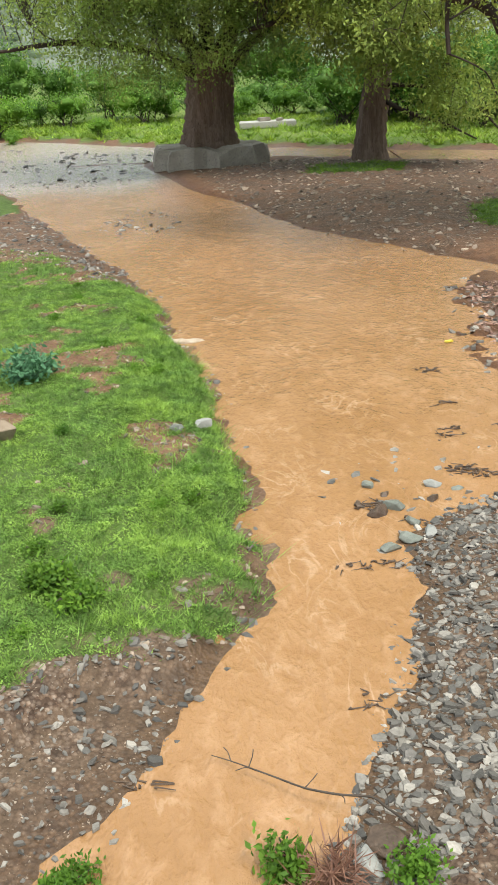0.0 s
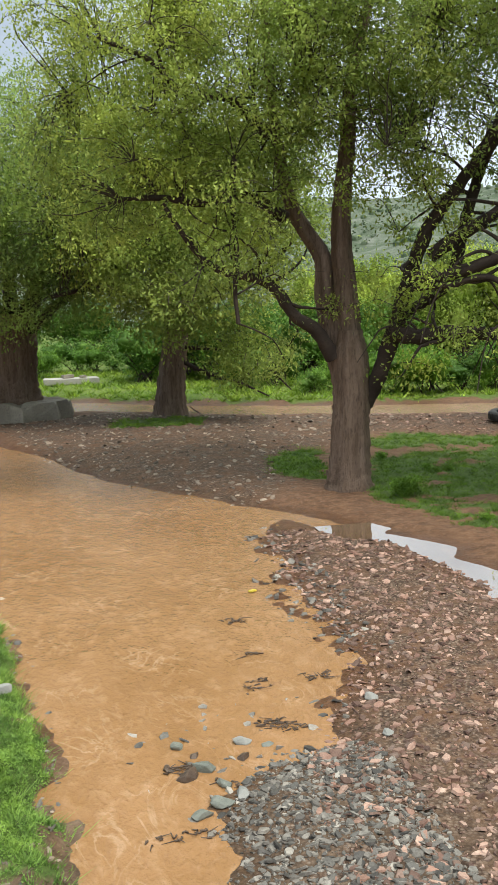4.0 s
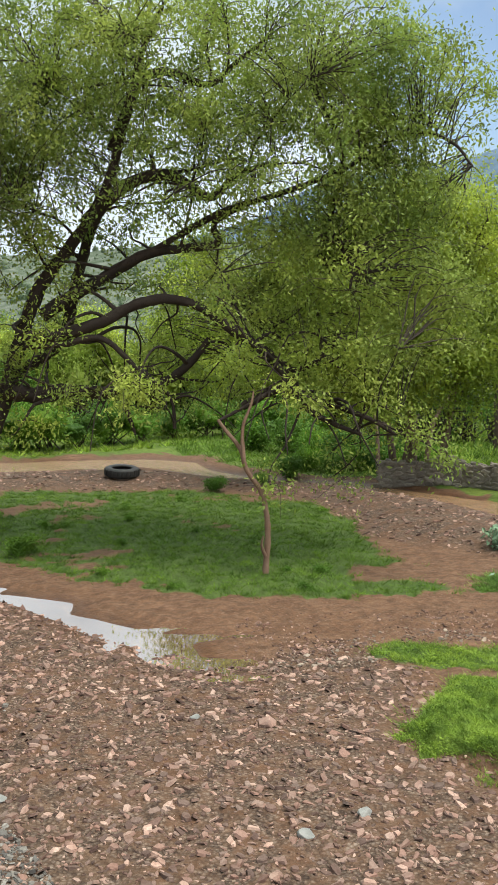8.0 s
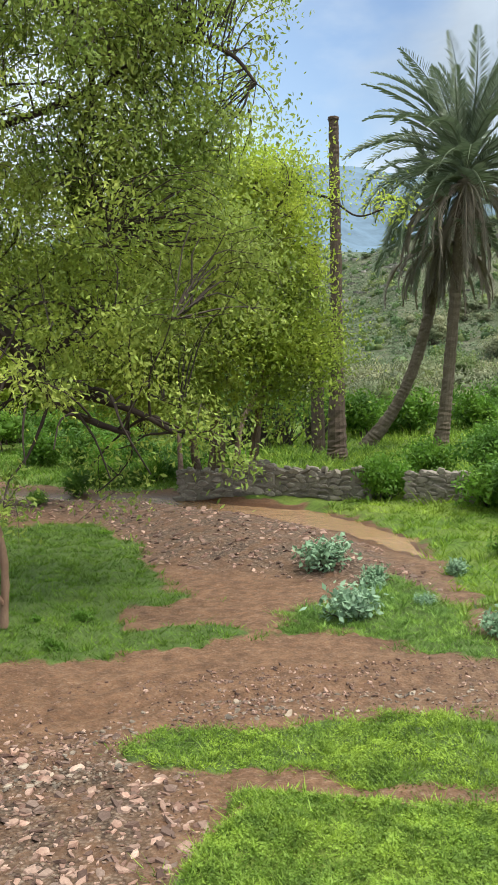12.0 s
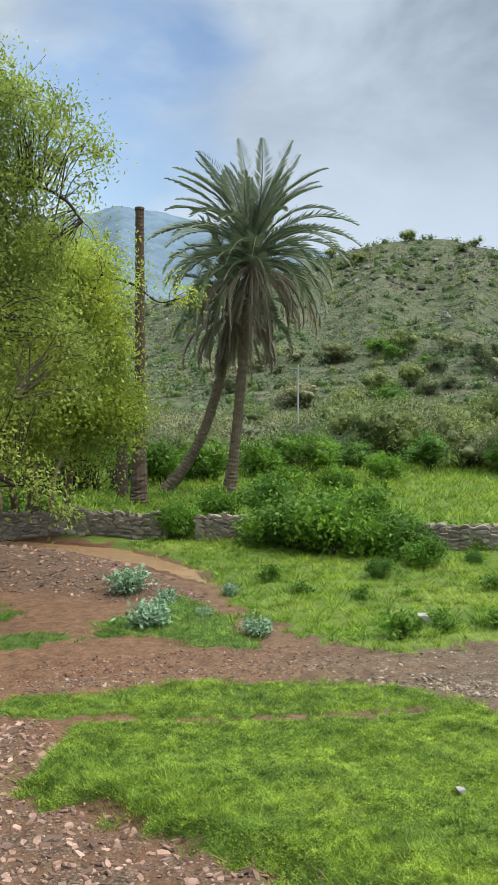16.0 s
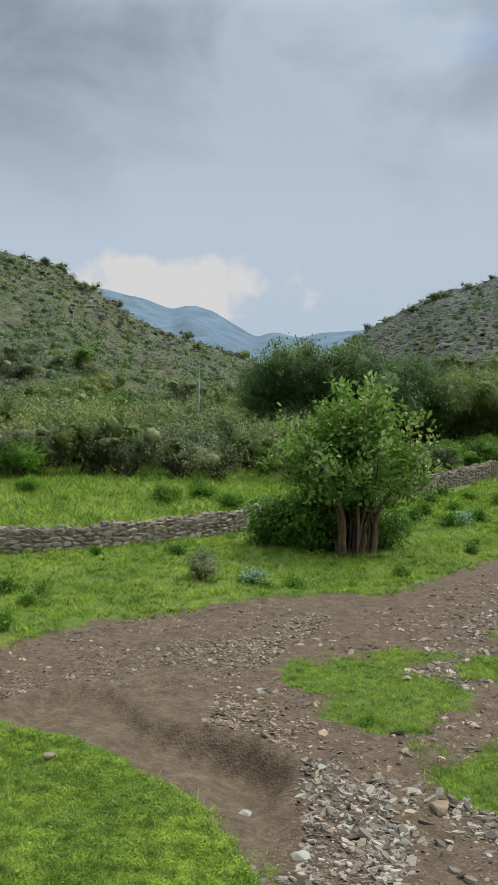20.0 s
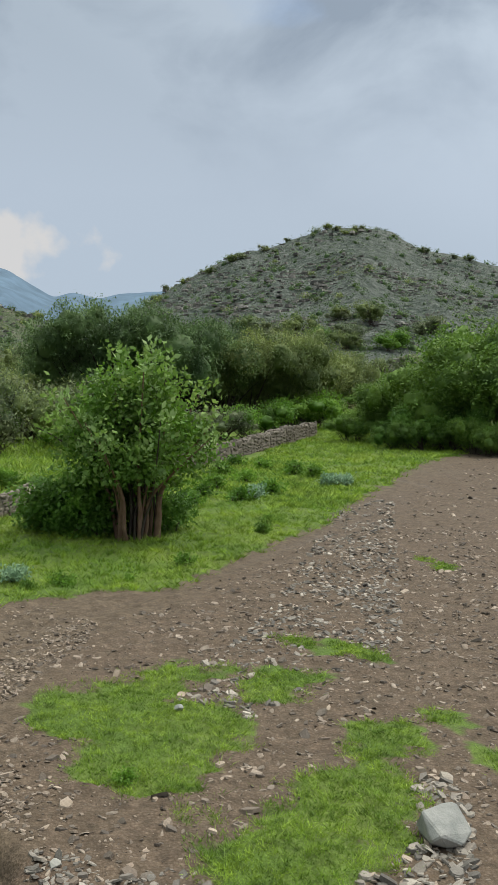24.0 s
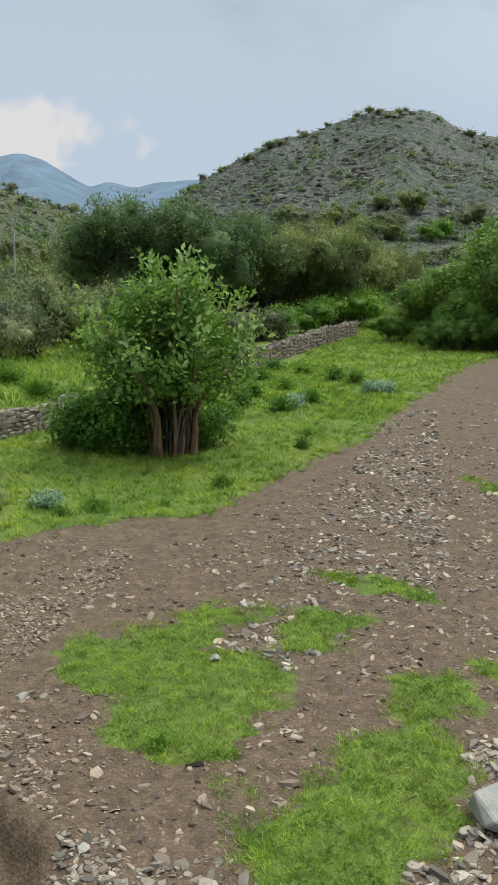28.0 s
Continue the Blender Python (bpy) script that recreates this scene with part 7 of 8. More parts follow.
for k, (p, s, m) in enumerate([((6.88, 11.8), 0.09, M_ROCK), ((3.73, 10.97), 0.10, M_ROCK), ((3.9, 12.1), 0.12, M_ROCK), ((6.1, 8.2), 0.12, M_ROCK), ((6.94, 8.2), 0.11, M_ROCK), ((13.46, 4.02), 0.12, M_ROCK_TAN), ((11.6, 4.63), 0.12, M_ROCK),
                              ((14.1, 0.2), 0.10, M_CONCRETE_PALE), ((11.45, 0.35), 0.16, M_CONCRETE_PALE), ((18.9, -1.2), 0.14, M_ROCK), ((17.8, 1.5), 0.13, M_ROCK), ((13.0, -1.4), 0.20, M_ROCK_TAN), ((12.8, 1.15), 0.11, M_CONCRETE_PALE), ((12.6, -2.95), 0.10, M_ROCK_TAN), ((11.9, -3.5), 0.15, M_ROCK)]):
    rock("stone", p, (s, s * 0.75, s * 0.5), m, "pale loose stone lying on the ground", 50 + k, turn=k * 0.9, group="pale loose stones")


# ---------------------------------------------------------------- stone wall
STONE_MESHES = []
for k in range(10):
    sv, sf = stone_variant(700 + k, 0.42, 7)
    STONE_MESHES.append(mesh_of("wall_stone", sv, sf, M_WALL_STONE))


def stone_wall(k, line, tall, thick, step_len, singly):
    r = np.random.default_rng(800 + k)
    pts = catmull(np.array([(x, y, 0.0, 0.0) for x, y in line]), 12)[:, :2]
    seg = np.linalg.norm(np.diff(pts, axis=0), axis=1)
    cum = np.concatenate([[0], np.cumsum(seg)])
    n = max(8, int(cum[-1] / 0.35))
    s = np.linspace(0, cum[-1], n)
    P = np.stack([np.interp(s, cum, pts[:, 0]), np.interp(s, cum, pts[:, 1])], 1)
    T = np.gradient(P, axis=0)
    T /= np.linalg.norm(T, axis=1, keepdims=True)
    N = np.stack([T[:, 1], -T[:, 0]], 1)
    facing = np.sign((-(P * N).sum(1)).mean())
    N = N * facing
    top = tall * (1 + 0.28 * fbm(s * 0.8, s * 0 + k, 3, 3) * 1.6)
    ring = []
    for off, zz in ((0.5, -0.2), (0.47, 0.5), (0.40, 1.0), (-0.40, 1.0), (-0.5, -0.2)):
        z = np.where(zz > 0, top * zz - 0.05, zz) + height(P[:, 0], P[:, 1])
        ring.append(np.column_stack([P + N * thick * off, z]))
    V_ = np.stack(ring, 1).reshape(-1, 3)
    i, j = np.meshgrid(np.arange(n - 1), np.arange(5), indexing="ij")
    a, b = (i * 5 + j).ravel(), (i * 5 + (j + 1) % 5).ravel()
    wall = thing("wall_%d" % (k + 1), (0, 0, 0), "low dry-stone wall of rough grey rubble", "wall", kind="structure")
    put("core", mesh_of("core", V_, np.stack([a, b, b + 5, a + 5], 1), M_WALL_CORE, False), wall)
    heap, count = [], 0
    z = 0.0
    d = 0.0
    while d < cum[-1]:
        i0 = min(n - 1, int(d / cum[-1] * (n - 1)))
        z, tp = 0.08, top[i0]
        w = step_len * r.uniform(0.8, 1.3)
        while z < tp + 0.04:
            sz = r.uniform(0.75, 1.25) * step_len * 0.55
            c = P[i0] + N[i0] * (thick * (0.54 - 0.09 * z / tp)) + T[i0] * r.uniform(-0.1, 0.1)
            z0 = float(height(c[0], c[1])) + z
            ang = math.atan2(T[i0, 1], T[i0, 0])
            m = Matrix.Translation((c[0], c[1], z0)) @ Euler((radians(90) + r.normal() * 0.12, r.normal() * 0.16, ang if facing > 0 else ang + math.pi)).to_matrix().to_4x4()
            if count < singly:
                ob = new("stone", STONE_MESHES[r.integers(10)])
                ob.parent = wall
                ob.matrix_basis = m @ Matrix.Diagonal((sz * r.uniform(0.9, 1.4), sz * r.uniform(0.5, 0.8), sz * 0.7, 1))
            else:
                v, f = stone_variant(700 + int(r.integers(10)), 0.42, 7)
                mm = np.array(m @ Matrix.Diagonal((sz * r.uniform(0.9, 1.4), sz * r.uniform(0.5, 0.8), sz * 0.7, 1)))
                heap.append((v @ mm[:3, :3].T + mm[:3, 3], f))
            count += 1
            z += sz * 0.95
        d += w
    d = 0.0
    while d < cum[-1]:                                         # coping stones, uneven
        i0 = min(n - 1, int(d / cum[-1] * (n - 1)))
        sz = r.uniform(0.8, 1.4) * step_len * 0.6
        mm = np.array(Matrix.Translation((P[i0, 0] + r.normal() * 0.08, P[i0, 1] + r.normal() * 0.08, float(height(P[i0, 0], P[i0, 1])) + top[i0] - 0.02)) @ Euler((r.normal() * 0.2, r.normal() * 0.2, r.uniform(0, 6))).to_matrix().to_4x4() @ Matrix.Diagonal((sz, sz * 0.8, sz * 0.9, 1)))
        v, f = stone_variant(700 + int(r.integers(10)), 0.42, 7)
        heap.append((v @ mm[:3, :3].T + mm[:3, 3], f))
        d += sz * 1.5
    v, f = joined(heap)
    tagged(put("coping_stones", mesh_of("coping_stones", v, f, M_WALL_STONE), wall), "loose uneven stones on top of the wall", kind="stuff")


stone_wall(0, WALL_LINES[0], 0.95, 0.5, 0.30, 300)
stone_wall(1, WALL_LINES[1], 0.85, 0.5, 0.30, 120)
stone_wall(2, WALL_LINES[2], 0.80, 0.5, 0.30, 300)
stone_wall(3, WALL_LINES[3], 1.0, 0.6, 0.42, 120)


# ---------------------------------------------------------------- made things
def lathe(profile, sides, mat, name, smooth=True):
    """Turns (radius, z) rows round z; closed rings."""
    p = np.asarray(profile, float)
    a = np.arange(sides) / sides * 6.2832
    v = np.stack([p[:, None, 0] * np.cos(a)[None], p[:, None, 0] * np.sin(a)[None], np.repeat(p[:, 1:2], sides, 1)], -1).reshape(-1, 3)
    n = len(p)
    i, j = np.meshgrid(np.arange(n), np.arange(sides), indexing="ij")
    q = ((i + 1) % n) * sides
    f = np.stack([i * sides + j, i * sides + (j + 1) % sides, q + (j + 1) % sides, q + j], -1).reshape(-1, 4)
    return mesh_of(name, v, f, mat, smooth)


tyre = thing("truck_tyre", (16.7, 33.6, height(16.7, 33.6)), "old black truck tyre lying flat on the gravel", "tyre")
put("carcass", lathe([(0.36, 0.06), (0.40, 0.02), (0.55, 0.0), (0.62, 0.04), (0.65, 0.10), (0.65, 0.26), (0.62, 0.32), (0.55, 0.36), (0.40, 0.34), (0.36, 0.30), (0.42, 0.26), (0.55, 0.2), (0.42, 0.1)], 40, M_RUBBER, "carcass"), tyre)
lug = mesh_of("tread_lug", [(-0.035, -0.02, -0.11), (0.035, -0.02, -0.11), (0.035, 0.015, -0.11), (-0.035, 0.015, -0.11), (-0.035, -0.02, 0.11), (0.035, -0.02, 0.11), (0.035, 0.015, 0.11), (-0.035, 0.015, 0.11)],
              [(0, 3, 2, 1), (4, 5, 6, 7), (0, 1, 5, 4), (1, 2, 6, 5), (2, 3, 7, 6), (3, 0, 4, 7)], M_RUBBER)
for k in range(26):
    a = k / 26 * 6.2832
    put("tread_lug", lug, tyre, (0.655 * math.cos(a), 0.655 * math.sin(a), 0.18), turn=a - 1.5708)
tyre.rotation_euler[0] = 0.08


def block(name, size, mat, seed, bevel=0.04, rough=0.02):
    bm = bmesh.new()
    bmesh.ops.create_cube(bm, size=1.0)
    bmesh.ops.scale(bm, vec=size, verts=bm.verts)
    bmesh.ops.bevel(bm, geom=bm.edges[:], offset=bevel, segments=2, affect="EDGES")
    bmesh.ops.subdivide_edges(bm, edges=[e for e in bm.edges if e.calc_length() > 0.25], cuts=4, use_grid_fill=True)
    for v in bm.verts:
        v.co += Vector(noise.noise_vector(v.co * 3 + Vector((seed, 0, 0)))) * rough
    me = bpy.data.meshes.new(name)
    bm.to_mesh(me)
    bm.free()
    me.materials.append(mat)
    return me


# the plinth round the gnarled tree
plinth_pts = 30
pr = np.random.default_rng(9)
pa = np.arange(plinth_pts) / plinth_pts * 6.2832
rad = 2.45 * (1 + 0.07 * pr.normal(size=plinth_pts))
pv = []
for s, z in ((1.05, -0.4), (1.02, 0.25), (0.98, 0.62), (0.93, 0.80), (0.5, 0.86), (0.05, 0.9)):
    pv.append(np.column_stack([np.cos(pa) * rad * s, np.sin(pa) * rad * s * 0.75, np.full(plinth_pts, z) + pr.normal(size=plinth_pts) * 0.06]))
i, j = np.meshgrid(np.arange(5), np.arange(plinth_pts), indexing="ij")
pf = np.stack([i * plinth_pts + j, i * plinth_pts + (j + 1) % plinth_pts, (i + 1) * plinth_pts + (j + 1) % plinth_pts, (i + 1) * plinth_pts + j], -1).reshape(-1, 4)
tagged(put("stone_plinth", mesh_of("stone_plinth", np.vstack(pv), pf, M_CONCRETE, False), None, (-1.1, 44.7, 0.0)), "weathered grey mortared stone plinth at the tree foot", "plinth")

slab = thing("concrete_slab", (1.9, 61.0, 0.0), "pale concrete slab on the grass across the stream", "slab")
put("slab", block("slab", (3.3, 1.5, 0.35), M_CONCRETE_PALE, 2), slab, (0, 0, 0.22))
put("rubble_piece", block("rubble_piece", (0.7, 0.4, 0.22), M_CONCRETE, 3, 0.03), slab, (-0.2, 0, 0.5), turn=0.4)
put("rubble_piece", block("rubble_piece", (0.5, 0.3, 0.18), M_CONCRETE, 4, 0.03), slab, (0.7, -0.2, 0.47), turn=1.2)

x0, y0 = 20.75, 9.3
tagged(put("concrete_block", block("concrete_block", (0.36, 0.24, 0.26), M_CONCRETE_PALE, 6, 0.02, 0.01), None, (x0, y0, height(x0, y0) + 0.10), turn=0.5), "pale square concrete block half sunk in the grass", "block")


def pole(az, d, tall, label):
    x, y = d * math.sin(radians(az)), d * math.cos(radians(az))
    t = thing("utility_pole", (x, y, 0), label, "pole", "utility poles")
    put("shaft", limb_mesh("shaft", [(0, 0, -0.2, 0.09), (0, 0, tall * 0.5, 0.075), (0, 0, tall, 0.06)], M_METAL_POLE, 10, 0.0, 1), t)
    put("crossarm", block("crossarm", (1.3, 0.09, 0.09), M_METAL_POLE, 1, 0.01, 0.0), t, (0, 0, tall - 0.25), turn=radians(-az))


pole(58.4, 78, 7.6, "thin pale grey metal utility pole among scrub")
pole(80.45, 95, 9.2, "thin pale grey metal utility pole below the hill")


# ---------------------------------------------------------------- hill scrub
def hill_scrub(name, grid, count, seed, size, leaf, label, lo=2.0, per=12, leaf_len=0.42, heart=False):
    r = np.random.default_rng(seed)
    X, Y, Z = (g.ravel() for g in grid)
    k = r.choice(len(X), count)
    k = k[k % grid[0].shape[1] < 0.52 * grid[0].shape[1]]         # up to the skyline
    c = np.stack([X[k], Y[k], Z[k]], 1)
    c = c[c[:, 2] > lo]
    c = c + (0, 0, size * 0.04)
    sc = r.uniform(0.4, 1.5, (len(c), 1)) * size
    v, f = leaves(c + (0, 0, size * 0.2), np.repeat(sc, 3, 1) * (0.30, 0.30, 0.16), per, leaf_len, leaf_len * 0.8, r, 0.0, 0.8)
    ph = np.arange(8) / 8 * 6.2832                                # a shaded heart inside each bush
    dome = np.vstack([np.column_stack([np.cos(ph) * q, np.sin(ph) * q, np.full(8, h)]) for q, h in ((0.20, -0.15), (0.24, 0.06), (0.18, 0.18), (0.06, 0.24))])
    face = [(k * 8 + j, k * 8 + (j + 1) % 8, k * 8 + 8 + (j + 1) % 8, k * 8 + 8 + j) for k in range(3) for j in range(8)]
    if heart:
        dv = c[:, None, :] + dome[None] * sc[:, None, :] * r.uniform(0.85, 1.15, (len(c), 32, 1))
        df = (np.array(face)[None] + (np.arange(len(c)) * 32)[:, None, None]).reshape(-1, 4)
        v, f = joined([(v, f), (dv.reshape(-1, 3), df)])
    tagged(put(name, mesh_of(name, v, f, leaf, True), None), label, "scrub", kind="stuff")


def hill_rocks(grid, count, seed, sizes, mat, label, band):
    """Boulders and scree on a slope, thickest in a band of its height."""
    r = np.random.default_rng(seed)
    X, Y, Z = grid
    i, j = r.integers(0, X.shape[0], count), np.clip((r.normal(band[0], band[1], count) * 37).astype(int), 4, 37)
    keep = fbm(X[i, j] * 0.05, Y[i, j] * 0.05, seed) > -0.05
    i, j = i[keep], j[keep]
    c = np.stack([X[i, j], Y[i, j], Z[i, j]], 1) + r.normal(size=(len(i), 3)) * (1.5, 1.5, 0.1)
    s_ = sizes[0] + (sizes[1] - sizes[0]) * r.random(len(c)) ** 2.5
    vs, fs, n = [], [], 0
    for k in range(len(c)):
        v, f = VARIANTS[k % 18]
        a = r.uniform(0, 6.28)
        v = np.stack([v[:, 0] * math.cos(a) - v[:, 1] * math.sin(a), v[:, 0] * math.sin(a) + v[:, 1] * math.cos(a), v[:, 2] * 1.5], 1)
        vs.append(v * s_[k] + c[k]), fs.append(f + n)
        n += len(v)
    tagged(put("hill_rocks", mesh_of("hill_rocks", np.vstack(vs), np.vstack(fs), mat)), label, "rocks", kind="stuff")


hill_scrub("hill_scrub", H1, 9000, 1, 1.7, M_LEAF_HILL, "grey-green bushes dotted over the hill")
hill_scrub("hill_scrub", H1, 1100, 2, 3.0, M_LEAF_ACACIA, "darker green bushes on the hill", per=60, heart=True)
hill_scrub("hill_scrub", H1, 1000, 6, 2.4, M_LEAF_OLIVE, "olive bushes on the hill", per=50, heart=True)
hill_scrub("hill_scrub", H2, 9000, 3, 1.7, M_LEAF_HILL, "grey-green bushes dotted over the stony hill")
hill_scrub("hill_scrub", H2, 1300, 4, 2.7, M_LEAF_ACACIA, "darker bushes on the stony hill", per=50, heart=True)
hill_scrub("hill_scrub", H2, 70, 8, 4.2, M_LEAF_OLIVE, "pale spreading bushes on the stony hill", per=170)
hill_scrub("hill_scrub", H3, 4400, 5, 3.4, M_LEAF_HILL, "green bushes on the far hillside", per=18, leaf_len=0.6, heart=True)
hill_rocks(H1, 4200, 21, (0.3, 1.4), M_SCREE, "brown-grey rock outcrops high on the hill", (0.85, 0.18))
hill_rocks(H2, 9000, 22, (0.3, 1.7), M_SCREE, "grey scree and boulders on the stony hill", (0.62, 0.22))
rng = np.random.default_rng(83)
for k in range(64):                                            # bushes standing on the skylines
    X, Y, Z = (H1, H2)[k % 2]
    i, j = int(X.shape[0] * ((0.16, 0.05)[k % 2] + (0.74, 0.6)[k % 2] * ((k // 2) + rng.uniform(-0.4, 0.4)) / 32)), int(rng.integers(33, 38))
    b = shrub("crest_bush", (X[i, j], Y[i, j]), (GREY, OLIVE)[k // 2 % 2][k % 3], "low spreading bush on the crest of the hill", "bush", "bushes on the hill crests", rng.uniform(0, 6), rng.uniform(0.5, 1.3))
    b.location[2] = Z[i, j] - 0.5


# ---------------------------------------------------------------- small things at the near bank
branch = thing("fallen_branch", (-0.65, 6.6, -0.05), "thin bare fallen branch with short shoots lying over the muddy water", "branch")
bough = [(-0.65, 6.6, -0.05), (-0.5, 6.5, -0.03), (-0.36, 6.38, 0.0), (-0.14, 6.22, 0.02), (0.05, 6.07, 0.05), (0.3, 5.97, 0.06), (0.52, 5.92, 0.07), (0.62, 5.76, 0.10), (0.76, 5.52, 0.16)]
foot = np.array([-0.65, 6.6, -0.05])
put("stem", limb_mesh("stem", np.asarray(rows_of(bough, 0.004, 0.012)) - (*foot, 0), M_TWIG, 6, 0.35, 3, per=3), branch)
for k, (i, way) in enumerate(((1, (-0.05, 0.10, 0.05)), (2, (0.04, 0.13, 0.06)), (2, (-0.10, -0.05, 0.02)), (4, (0.10, 0.09, 0.05)), (5, (0.02, -0.12, 0.03)), (6, (0.13, 0.05, 0.06)), (7, (-0.02, 0.12, 0.08)))):
    b0 = np.array(bough[i]) - foot
    put("shoot", limb_mesh("shoot", np.asarray(rows_of([tuple(b0), tuple(b0 + np.array(way) * 0.55 + (0.01, 0, 0.01)), tuple(b0 + np.array(way))], 0.005, 0.002)), M_TWIG, 5, 0.3, k, per=3), branch)
for k, (p, s) in enumerate(zip([(-0.12, 5.37), (0.74, 5.31), (-1.57, 5.45), (-1.69, 5.39)], (1.0, 0.8, 0.7, 0.7))):
    shrub("leafy_weed", p, WEED[k % 3], "small fresh green weed at the water edge", "weed", "weeds at the water edge", k, s * 1.1)
for k, (p, s) in enumerate(zip([(-2.16, 8.81), (-1.95, 8.48), (-2.41, 8.94), (-1.84, 8.67)], (1.2, 1.0, 0.9, 0.8))):
    shrub("leafy_weed", p, WEED[k % 3], "leafy green weed growing in the bank lawn", "weed", "weeds in the bank lawn", k, s)
BLUE = shrub_meshes(590, 0.62, 0.42, 60, 16, (0.12, 0.05), M_LEAF_BLUE, 6, 0.1)
shrub("blue_green_bush", [(-3.68, 15.67)][0], BLUE, "low blue-green bush in the lawn by the stream", "bush")
sx, sy = [(0.18, 5.33)][0]
straw = thing("straw_heap", (sx, sy, height(sx, sy)), "clump of reddish dry grass washed up by the water", "straw")
sr = np.random.default_rng(4)
sv, sf = leaves(np.zeros((1, 3)) + (0, 0, 0.08), (0.10, 0.08, 0.04), 420, 0.24, 0.012, sr, 0.1, 0.2)
put("straw", mesh_of("straw", sv, sf, M_STRAW), straw)
for k, p in enumerate([(3.48, 13.16), (2.47, 11.83), (2.75, 11.65), (2.45, 12.91), (2.83, 15.71), (3.53, 13.03), (1.27, 10.91), (1.66, 10.43), (4.09, 18.17), (2.73, 14.21)] + [(1.17, 10.84), (1.2, 9.52), (0.89, 9.49), (2.81, 15.8), (2.48, 11.79), (2.6, 11.69), (0.7, 7.19), (-1.11, 6.32), (2.62, 13.15)]):
    r = np.random.default_rng(60 + k)
    parts = [tube(catmull(np.vstack([q, q + r.normal(size=3) * (0.05, 0.03, 0.008), q + r.normal(size=3) * (0.09, 0.05, 0.012)]), 3), np.linspace(0.012, 0.004, 7), 5) for q in r.normal(size=(9, 3)) * (0.12, 0.06, 0.006)]
    v, f = joined(parts)
    tagged(put("drift_debris", mesh_of("drift_debris", v, f, M_MUD), None, (p[0], p[1], WATER_Z + 0.015)), "dark soaked sticks and leaves drifted in the shallows", "debris", "drift debris in the stream")
fx, fy = [(-1.28, 18.2)][0]
fv, ff = stone_variant(5, 0.08, 9)
tagged(put("foam_patch", mesh_of("foam_patch", fv * (0.30, 0.16, 0.5), ff, M_FOAM, True), None, (fx, fy, WATER_Z + 0.01)), "pale foam gathered at the bank", "foam")
fx, fy = 3.45, 17.25
tagged(put("plastic_wrapper", block("plastic_wrapper", (0.16, 0.09, 0.03), M_PLASTIC, 8, 0.012, 0.02), None, (fx, fy, WATER_Z + 0.03), turn=0.4), "crumpled yellow plastic wrapper in the shallows", "litter")


# ---------------------------------------------------------------- grass
def lawn(name, poly, count, tall, wide, mat, label, seed, spread=0.055):
    """Blades of grass over an outline, where the ground is green."""
    r = np.random.default_rng(seed)
    p = np.asarray(poly)
    lo, hi = p.min(0), p.max(0)
    pts, g = np.empty((0, 2)), 0
    while len(pts) < count and g < 30:
        q = lo + (hi - lo) * r.random((count, 2))
        q = q[sd(poly, q[:, 0], q[:, 1]) < 0.8]
        z = zones(q[:, 0], q[:, 1])
        pts = np.vstack([pts, q[(z[1] > r.uniform(0.08, 0.6, len(q)))]])
        g += 1
    pts = pts[:count]
    n = len(pts)
    k = tall * r.uniform(0.5, 1.3, n) * (1 + 1.1 * np.clip(fbm(pts[:, 0] * 1.3, pts[:, 1] * 1.3, seed), -0.5, 0.5)) * (1 + 1.3 * fbm(pts[:, 0] * 3.3, pts[:, 1] * 3.3, seed + 5, 2))
    a, b = r.uniform(0, 6.28, n), r.uniform(0, 6.28, n)
    # tufts: most blades lean away from the middle of their own tuft
    tufts = pts[r.integers(0, n, max(1, n // 16))]
    own = r.integers(0, len(tufts), n)
    loose = r.random(n) < 0.3
    off = r.normal(size=(n, 2)) * spread
    xy = np.where(loose[:, None], pts, tufts[own] + off)
    lean = np.where(loose[:, None], np.stack([np.cos(b), np.sin(b)], 1) * 1.1, off / spread * 0.8 + 0.35 * np.stack([np.cos(b), np.sin(b)], 1))
    k = k * np.where(loose, 0.7, r.uniform(0.6, 1.5, len(tufts))[own])
    base = np.column_stack([xy, zones(xy[:, 0], xy[:, 1])[0] - 0.01])
    side = np.stack([np.cos(a), np.sin(a), np.zeros(n)], 1) * wide * 0.5
    tip = np.column_stack([lean * k[:, None], k])
    v = np.stack([base - side, base + side, base + tip], 1).reshape(-1, 3)
    tagged(put(name, mesh_of(name, v, np.arange(3 * n).reshape(-1, 3), mat)), label, "grass", kind="stuff")


lawn("grass", LAWN_NEAR, 110000, 0.052, 0.019, M_GRASS_LUSH, "bright green short grass on the near lawn", 1)
lawn("grass", STRIP, 30000, 0.05, 0.02, M_GRASS_LUSH, "strip of bright green grass along the track", 2)
lawn("grass", [(-7.6, 27.5), *LAWN_LEFT[1:-2], (-4.7, 6.9), (-5.4, 17)], 120000, 0.055, 0.016, M_GRASS, "thin green grass on the stream bank", 3)
lawn("grass", [(41, -7.0), (46.3, -9.5), (57.9, -14.6), (66, -19.5), (92, -31), (95, -15), (74, -9), (62, -7.5), (48, -1)], 60000, 0.16, 0.07, M_GRASS_MEADOW, "fresh grass on the verge below the creepers", 18, 0.12)
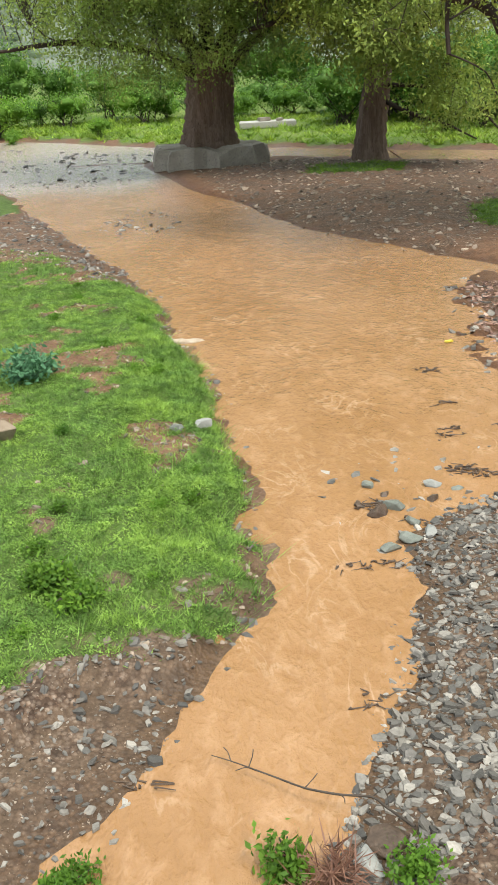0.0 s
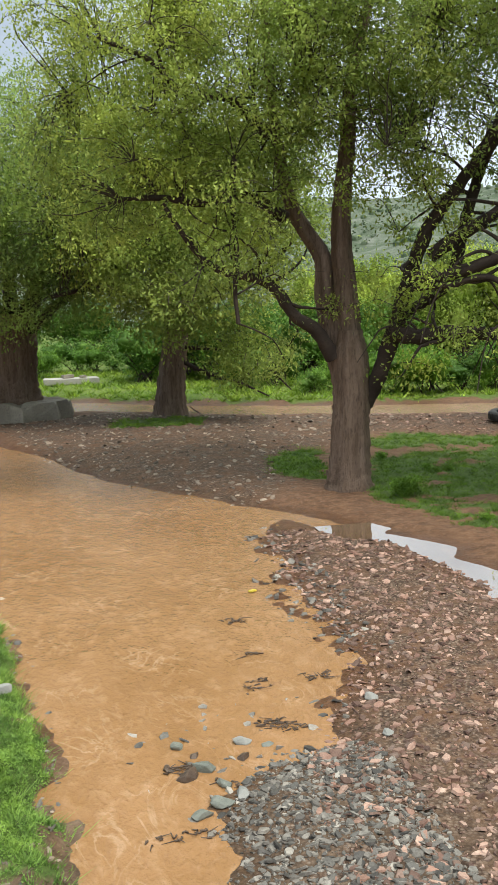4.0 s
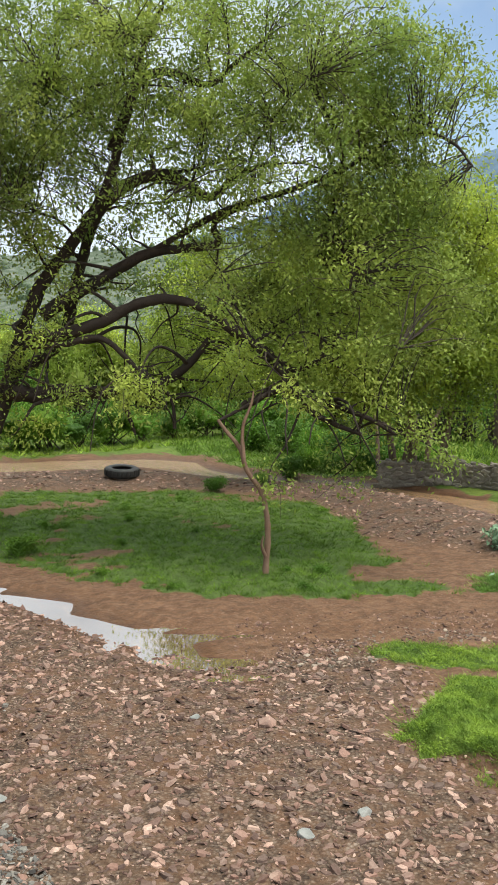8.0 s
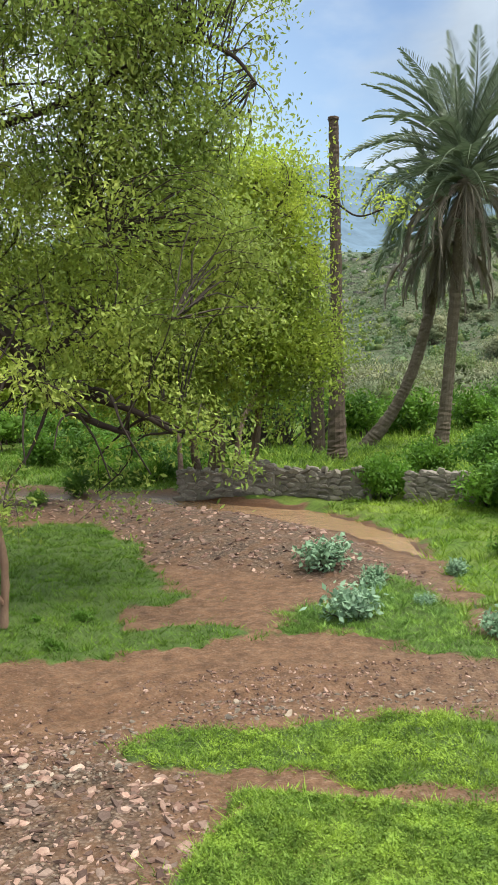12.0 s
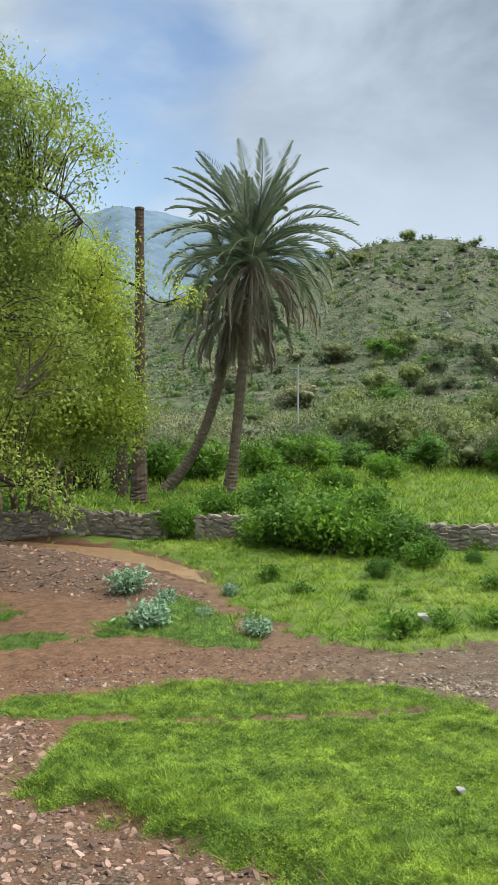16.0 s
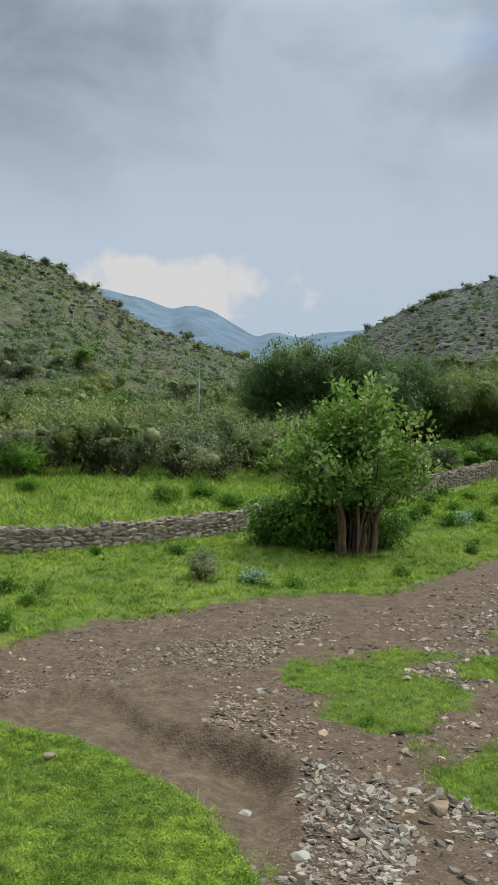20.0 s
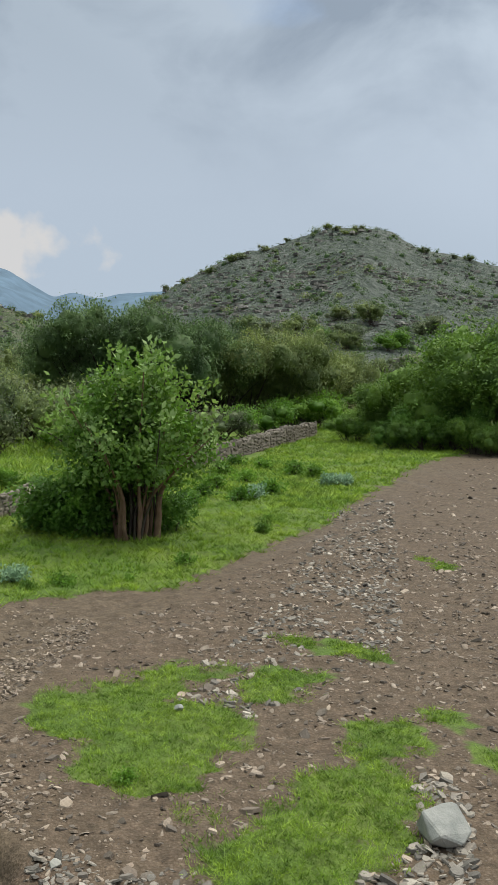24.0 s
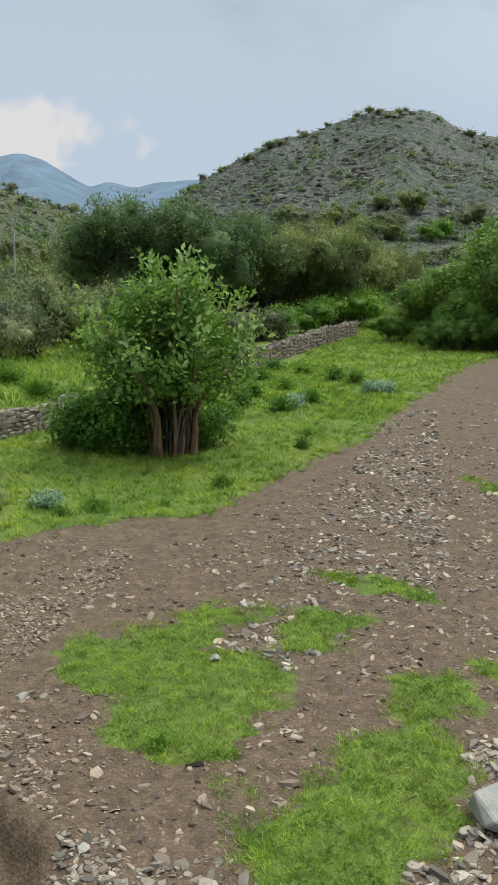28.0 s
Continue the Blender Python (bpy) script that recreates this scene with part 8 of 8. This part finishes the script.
lawn("grass", [(-2.2, 20.6), (-1.7, 18.9), (-1.1, 16.7), (-0.8, 15.2), (-0.8, 13.9), (-0.7, 12.6), (-0.3, 11.2), (-0.35, 10.4), (-0.05, 10.1), (0.0, 9.7), (-0.1, 9.0), (-0.5, 8.4), (-0.9, 7.9), (-1.1, 8.3), (-0.6, 9.0), (-0.7, 10.4), (-0.8, 11.2), (-1.2, 12.6), (-1.3, 15.2), (-1.7, 17.0), (-2.3, 19.5)], 24000, 0.075, 0.014, M_GRASS, "longer grass hanging over the bank edge", 19)
lawn("grass", [(8.6, 2.5), (8.6, 7.4), (8.5, 9.0), (8.7, 9.8), (9.4, 10.3), (10.4, 10.8), (10.6, 10.3), (9.7, 9.8), (9.2, 9.2), (9.3, 7.0), (9.4, 2.5)], 16000, 0.075, 0.016, M_GRASS_LUSH, "longer grass hanging over the lawn edge", 20)
# grass under the trees takes the blades with painted-in shade
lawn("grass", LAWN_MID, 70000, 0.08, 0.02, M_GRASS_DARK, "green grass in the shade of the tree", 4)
lawn("grass", LAWN_BUSH, 12000, 0.08, 0.02, M_GRASS, "green grass round the silvery bushes", 5)
lawn("grass", [(22.3, 16.6), (19.6, 13.6), (18.2, 11.6), (17.8, 10.3), (18.2, 8.7), (19.4, 7.7), (21.4, 6.8), (23.9, 4.4), (25.5, 3.2), (27.7, -1.1), (34.1, -4.5), (46.3, -9.9), (62, -7), (41, 4), (33, 9), (29, 20), (27.5, 23), (25.6, 21.5)], 120000, 0.13, 0.03, M_GRASS_MEADOW, "fresh green meadow grass before the wall", 6)
lawn("grass", [(27.5, 30), (29, 20), (33, 10), (41, 5), (62, -3), (80, 20), (60, 50)], 70000, 0.32, 0.07, M_GRASS_MEADOW, "rank green grass beyond the wall", 7, 0.16)
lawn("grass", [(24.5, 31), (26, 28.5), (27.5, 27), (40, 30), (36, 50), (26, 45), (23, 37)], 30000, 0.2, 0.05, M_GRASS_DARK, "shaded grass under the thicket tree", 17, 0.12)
for k, poly in enumerate(PATCHES):
    lawn("grass", poly, (26000, 24000, 2600, 3600, 5000, 1000, 1000, 2000)[k], 0.045, 0.018, M_GRASS_LUSH, "patch of bright grass on the stony ground", 8 + k)
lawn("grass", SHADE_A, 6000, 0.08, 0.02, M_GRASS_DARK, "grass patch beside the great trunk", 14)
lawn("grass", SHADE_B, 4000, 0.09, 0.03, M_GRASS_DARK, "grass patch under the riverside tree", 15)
lawn("grass", [(-30, 74), (-10.3, 61), (-4.3, 55), (3, 51.4), (6.7, 48.4), (12.7, 45.4), (18.9, 44), (26, 45.5), (36, 60), (20, 66), (0, 70)], 40000, 0.22, 0.08, M_GRASS_MEADOW, "bright grass on the far bank", 16)


def clover(name, poly, count, size, mat, label, seed):
    """A low mat of small round leaves in cushions between the blades."""
    r = np.random.default_rng(seed)
    p = np.asarray(poly)
    lo, hi = p.min(0), p.max(0)
    q = lo + (hi - lo) * r.random((count * 3, 2))
    z = zones(q[:, 0], q[:, 1])
    lump = fbm(q[:, 0] * 2.2, q[:, 1] * 2.2, seed, 3)
    q = q[(sd(poly, q[:, 0], q[:, 1]) < 0.3) & (z[1] > 0.45) & (lump > r.uniform(-0.35, 0.15, len(q)))][:count]
    c = np.column_stack([q, zones(q[:, 0], q[:, 1])[0] + 0.012 + 0.07 * np.clip(fbm(q[:, 0] * 2.2, q[:, 1] * 2.2, seed, 3) + 0.15, 0, 1)])
    v, f = leaves(c, (0.035, 0.035, 0.010), 7, size, size * 0.85, r, 0.0, 0.8)
    tagged(put(name, mesh_of(name, v, f, mat)), label, "ground cover", kind="stuff")


clover("clover_mat", LAWN_NEAR, 18000, 0.025, M_GRASS_LUSH, "mat of small bright clover leaves in the near lawn", 71)
clover("clover_mat", STRIP, 4500, 0.025, M_GRASS_LUSH, "mat of small clover leaves along the track", 72)
clover("clover_mat", [(-5.5, 22), *LAWN_LEFT[4:-2], (-4.7, 6.9)], 17000, 0.024, M_GRASS, "mat of small round leaves on the stream bank", 73)
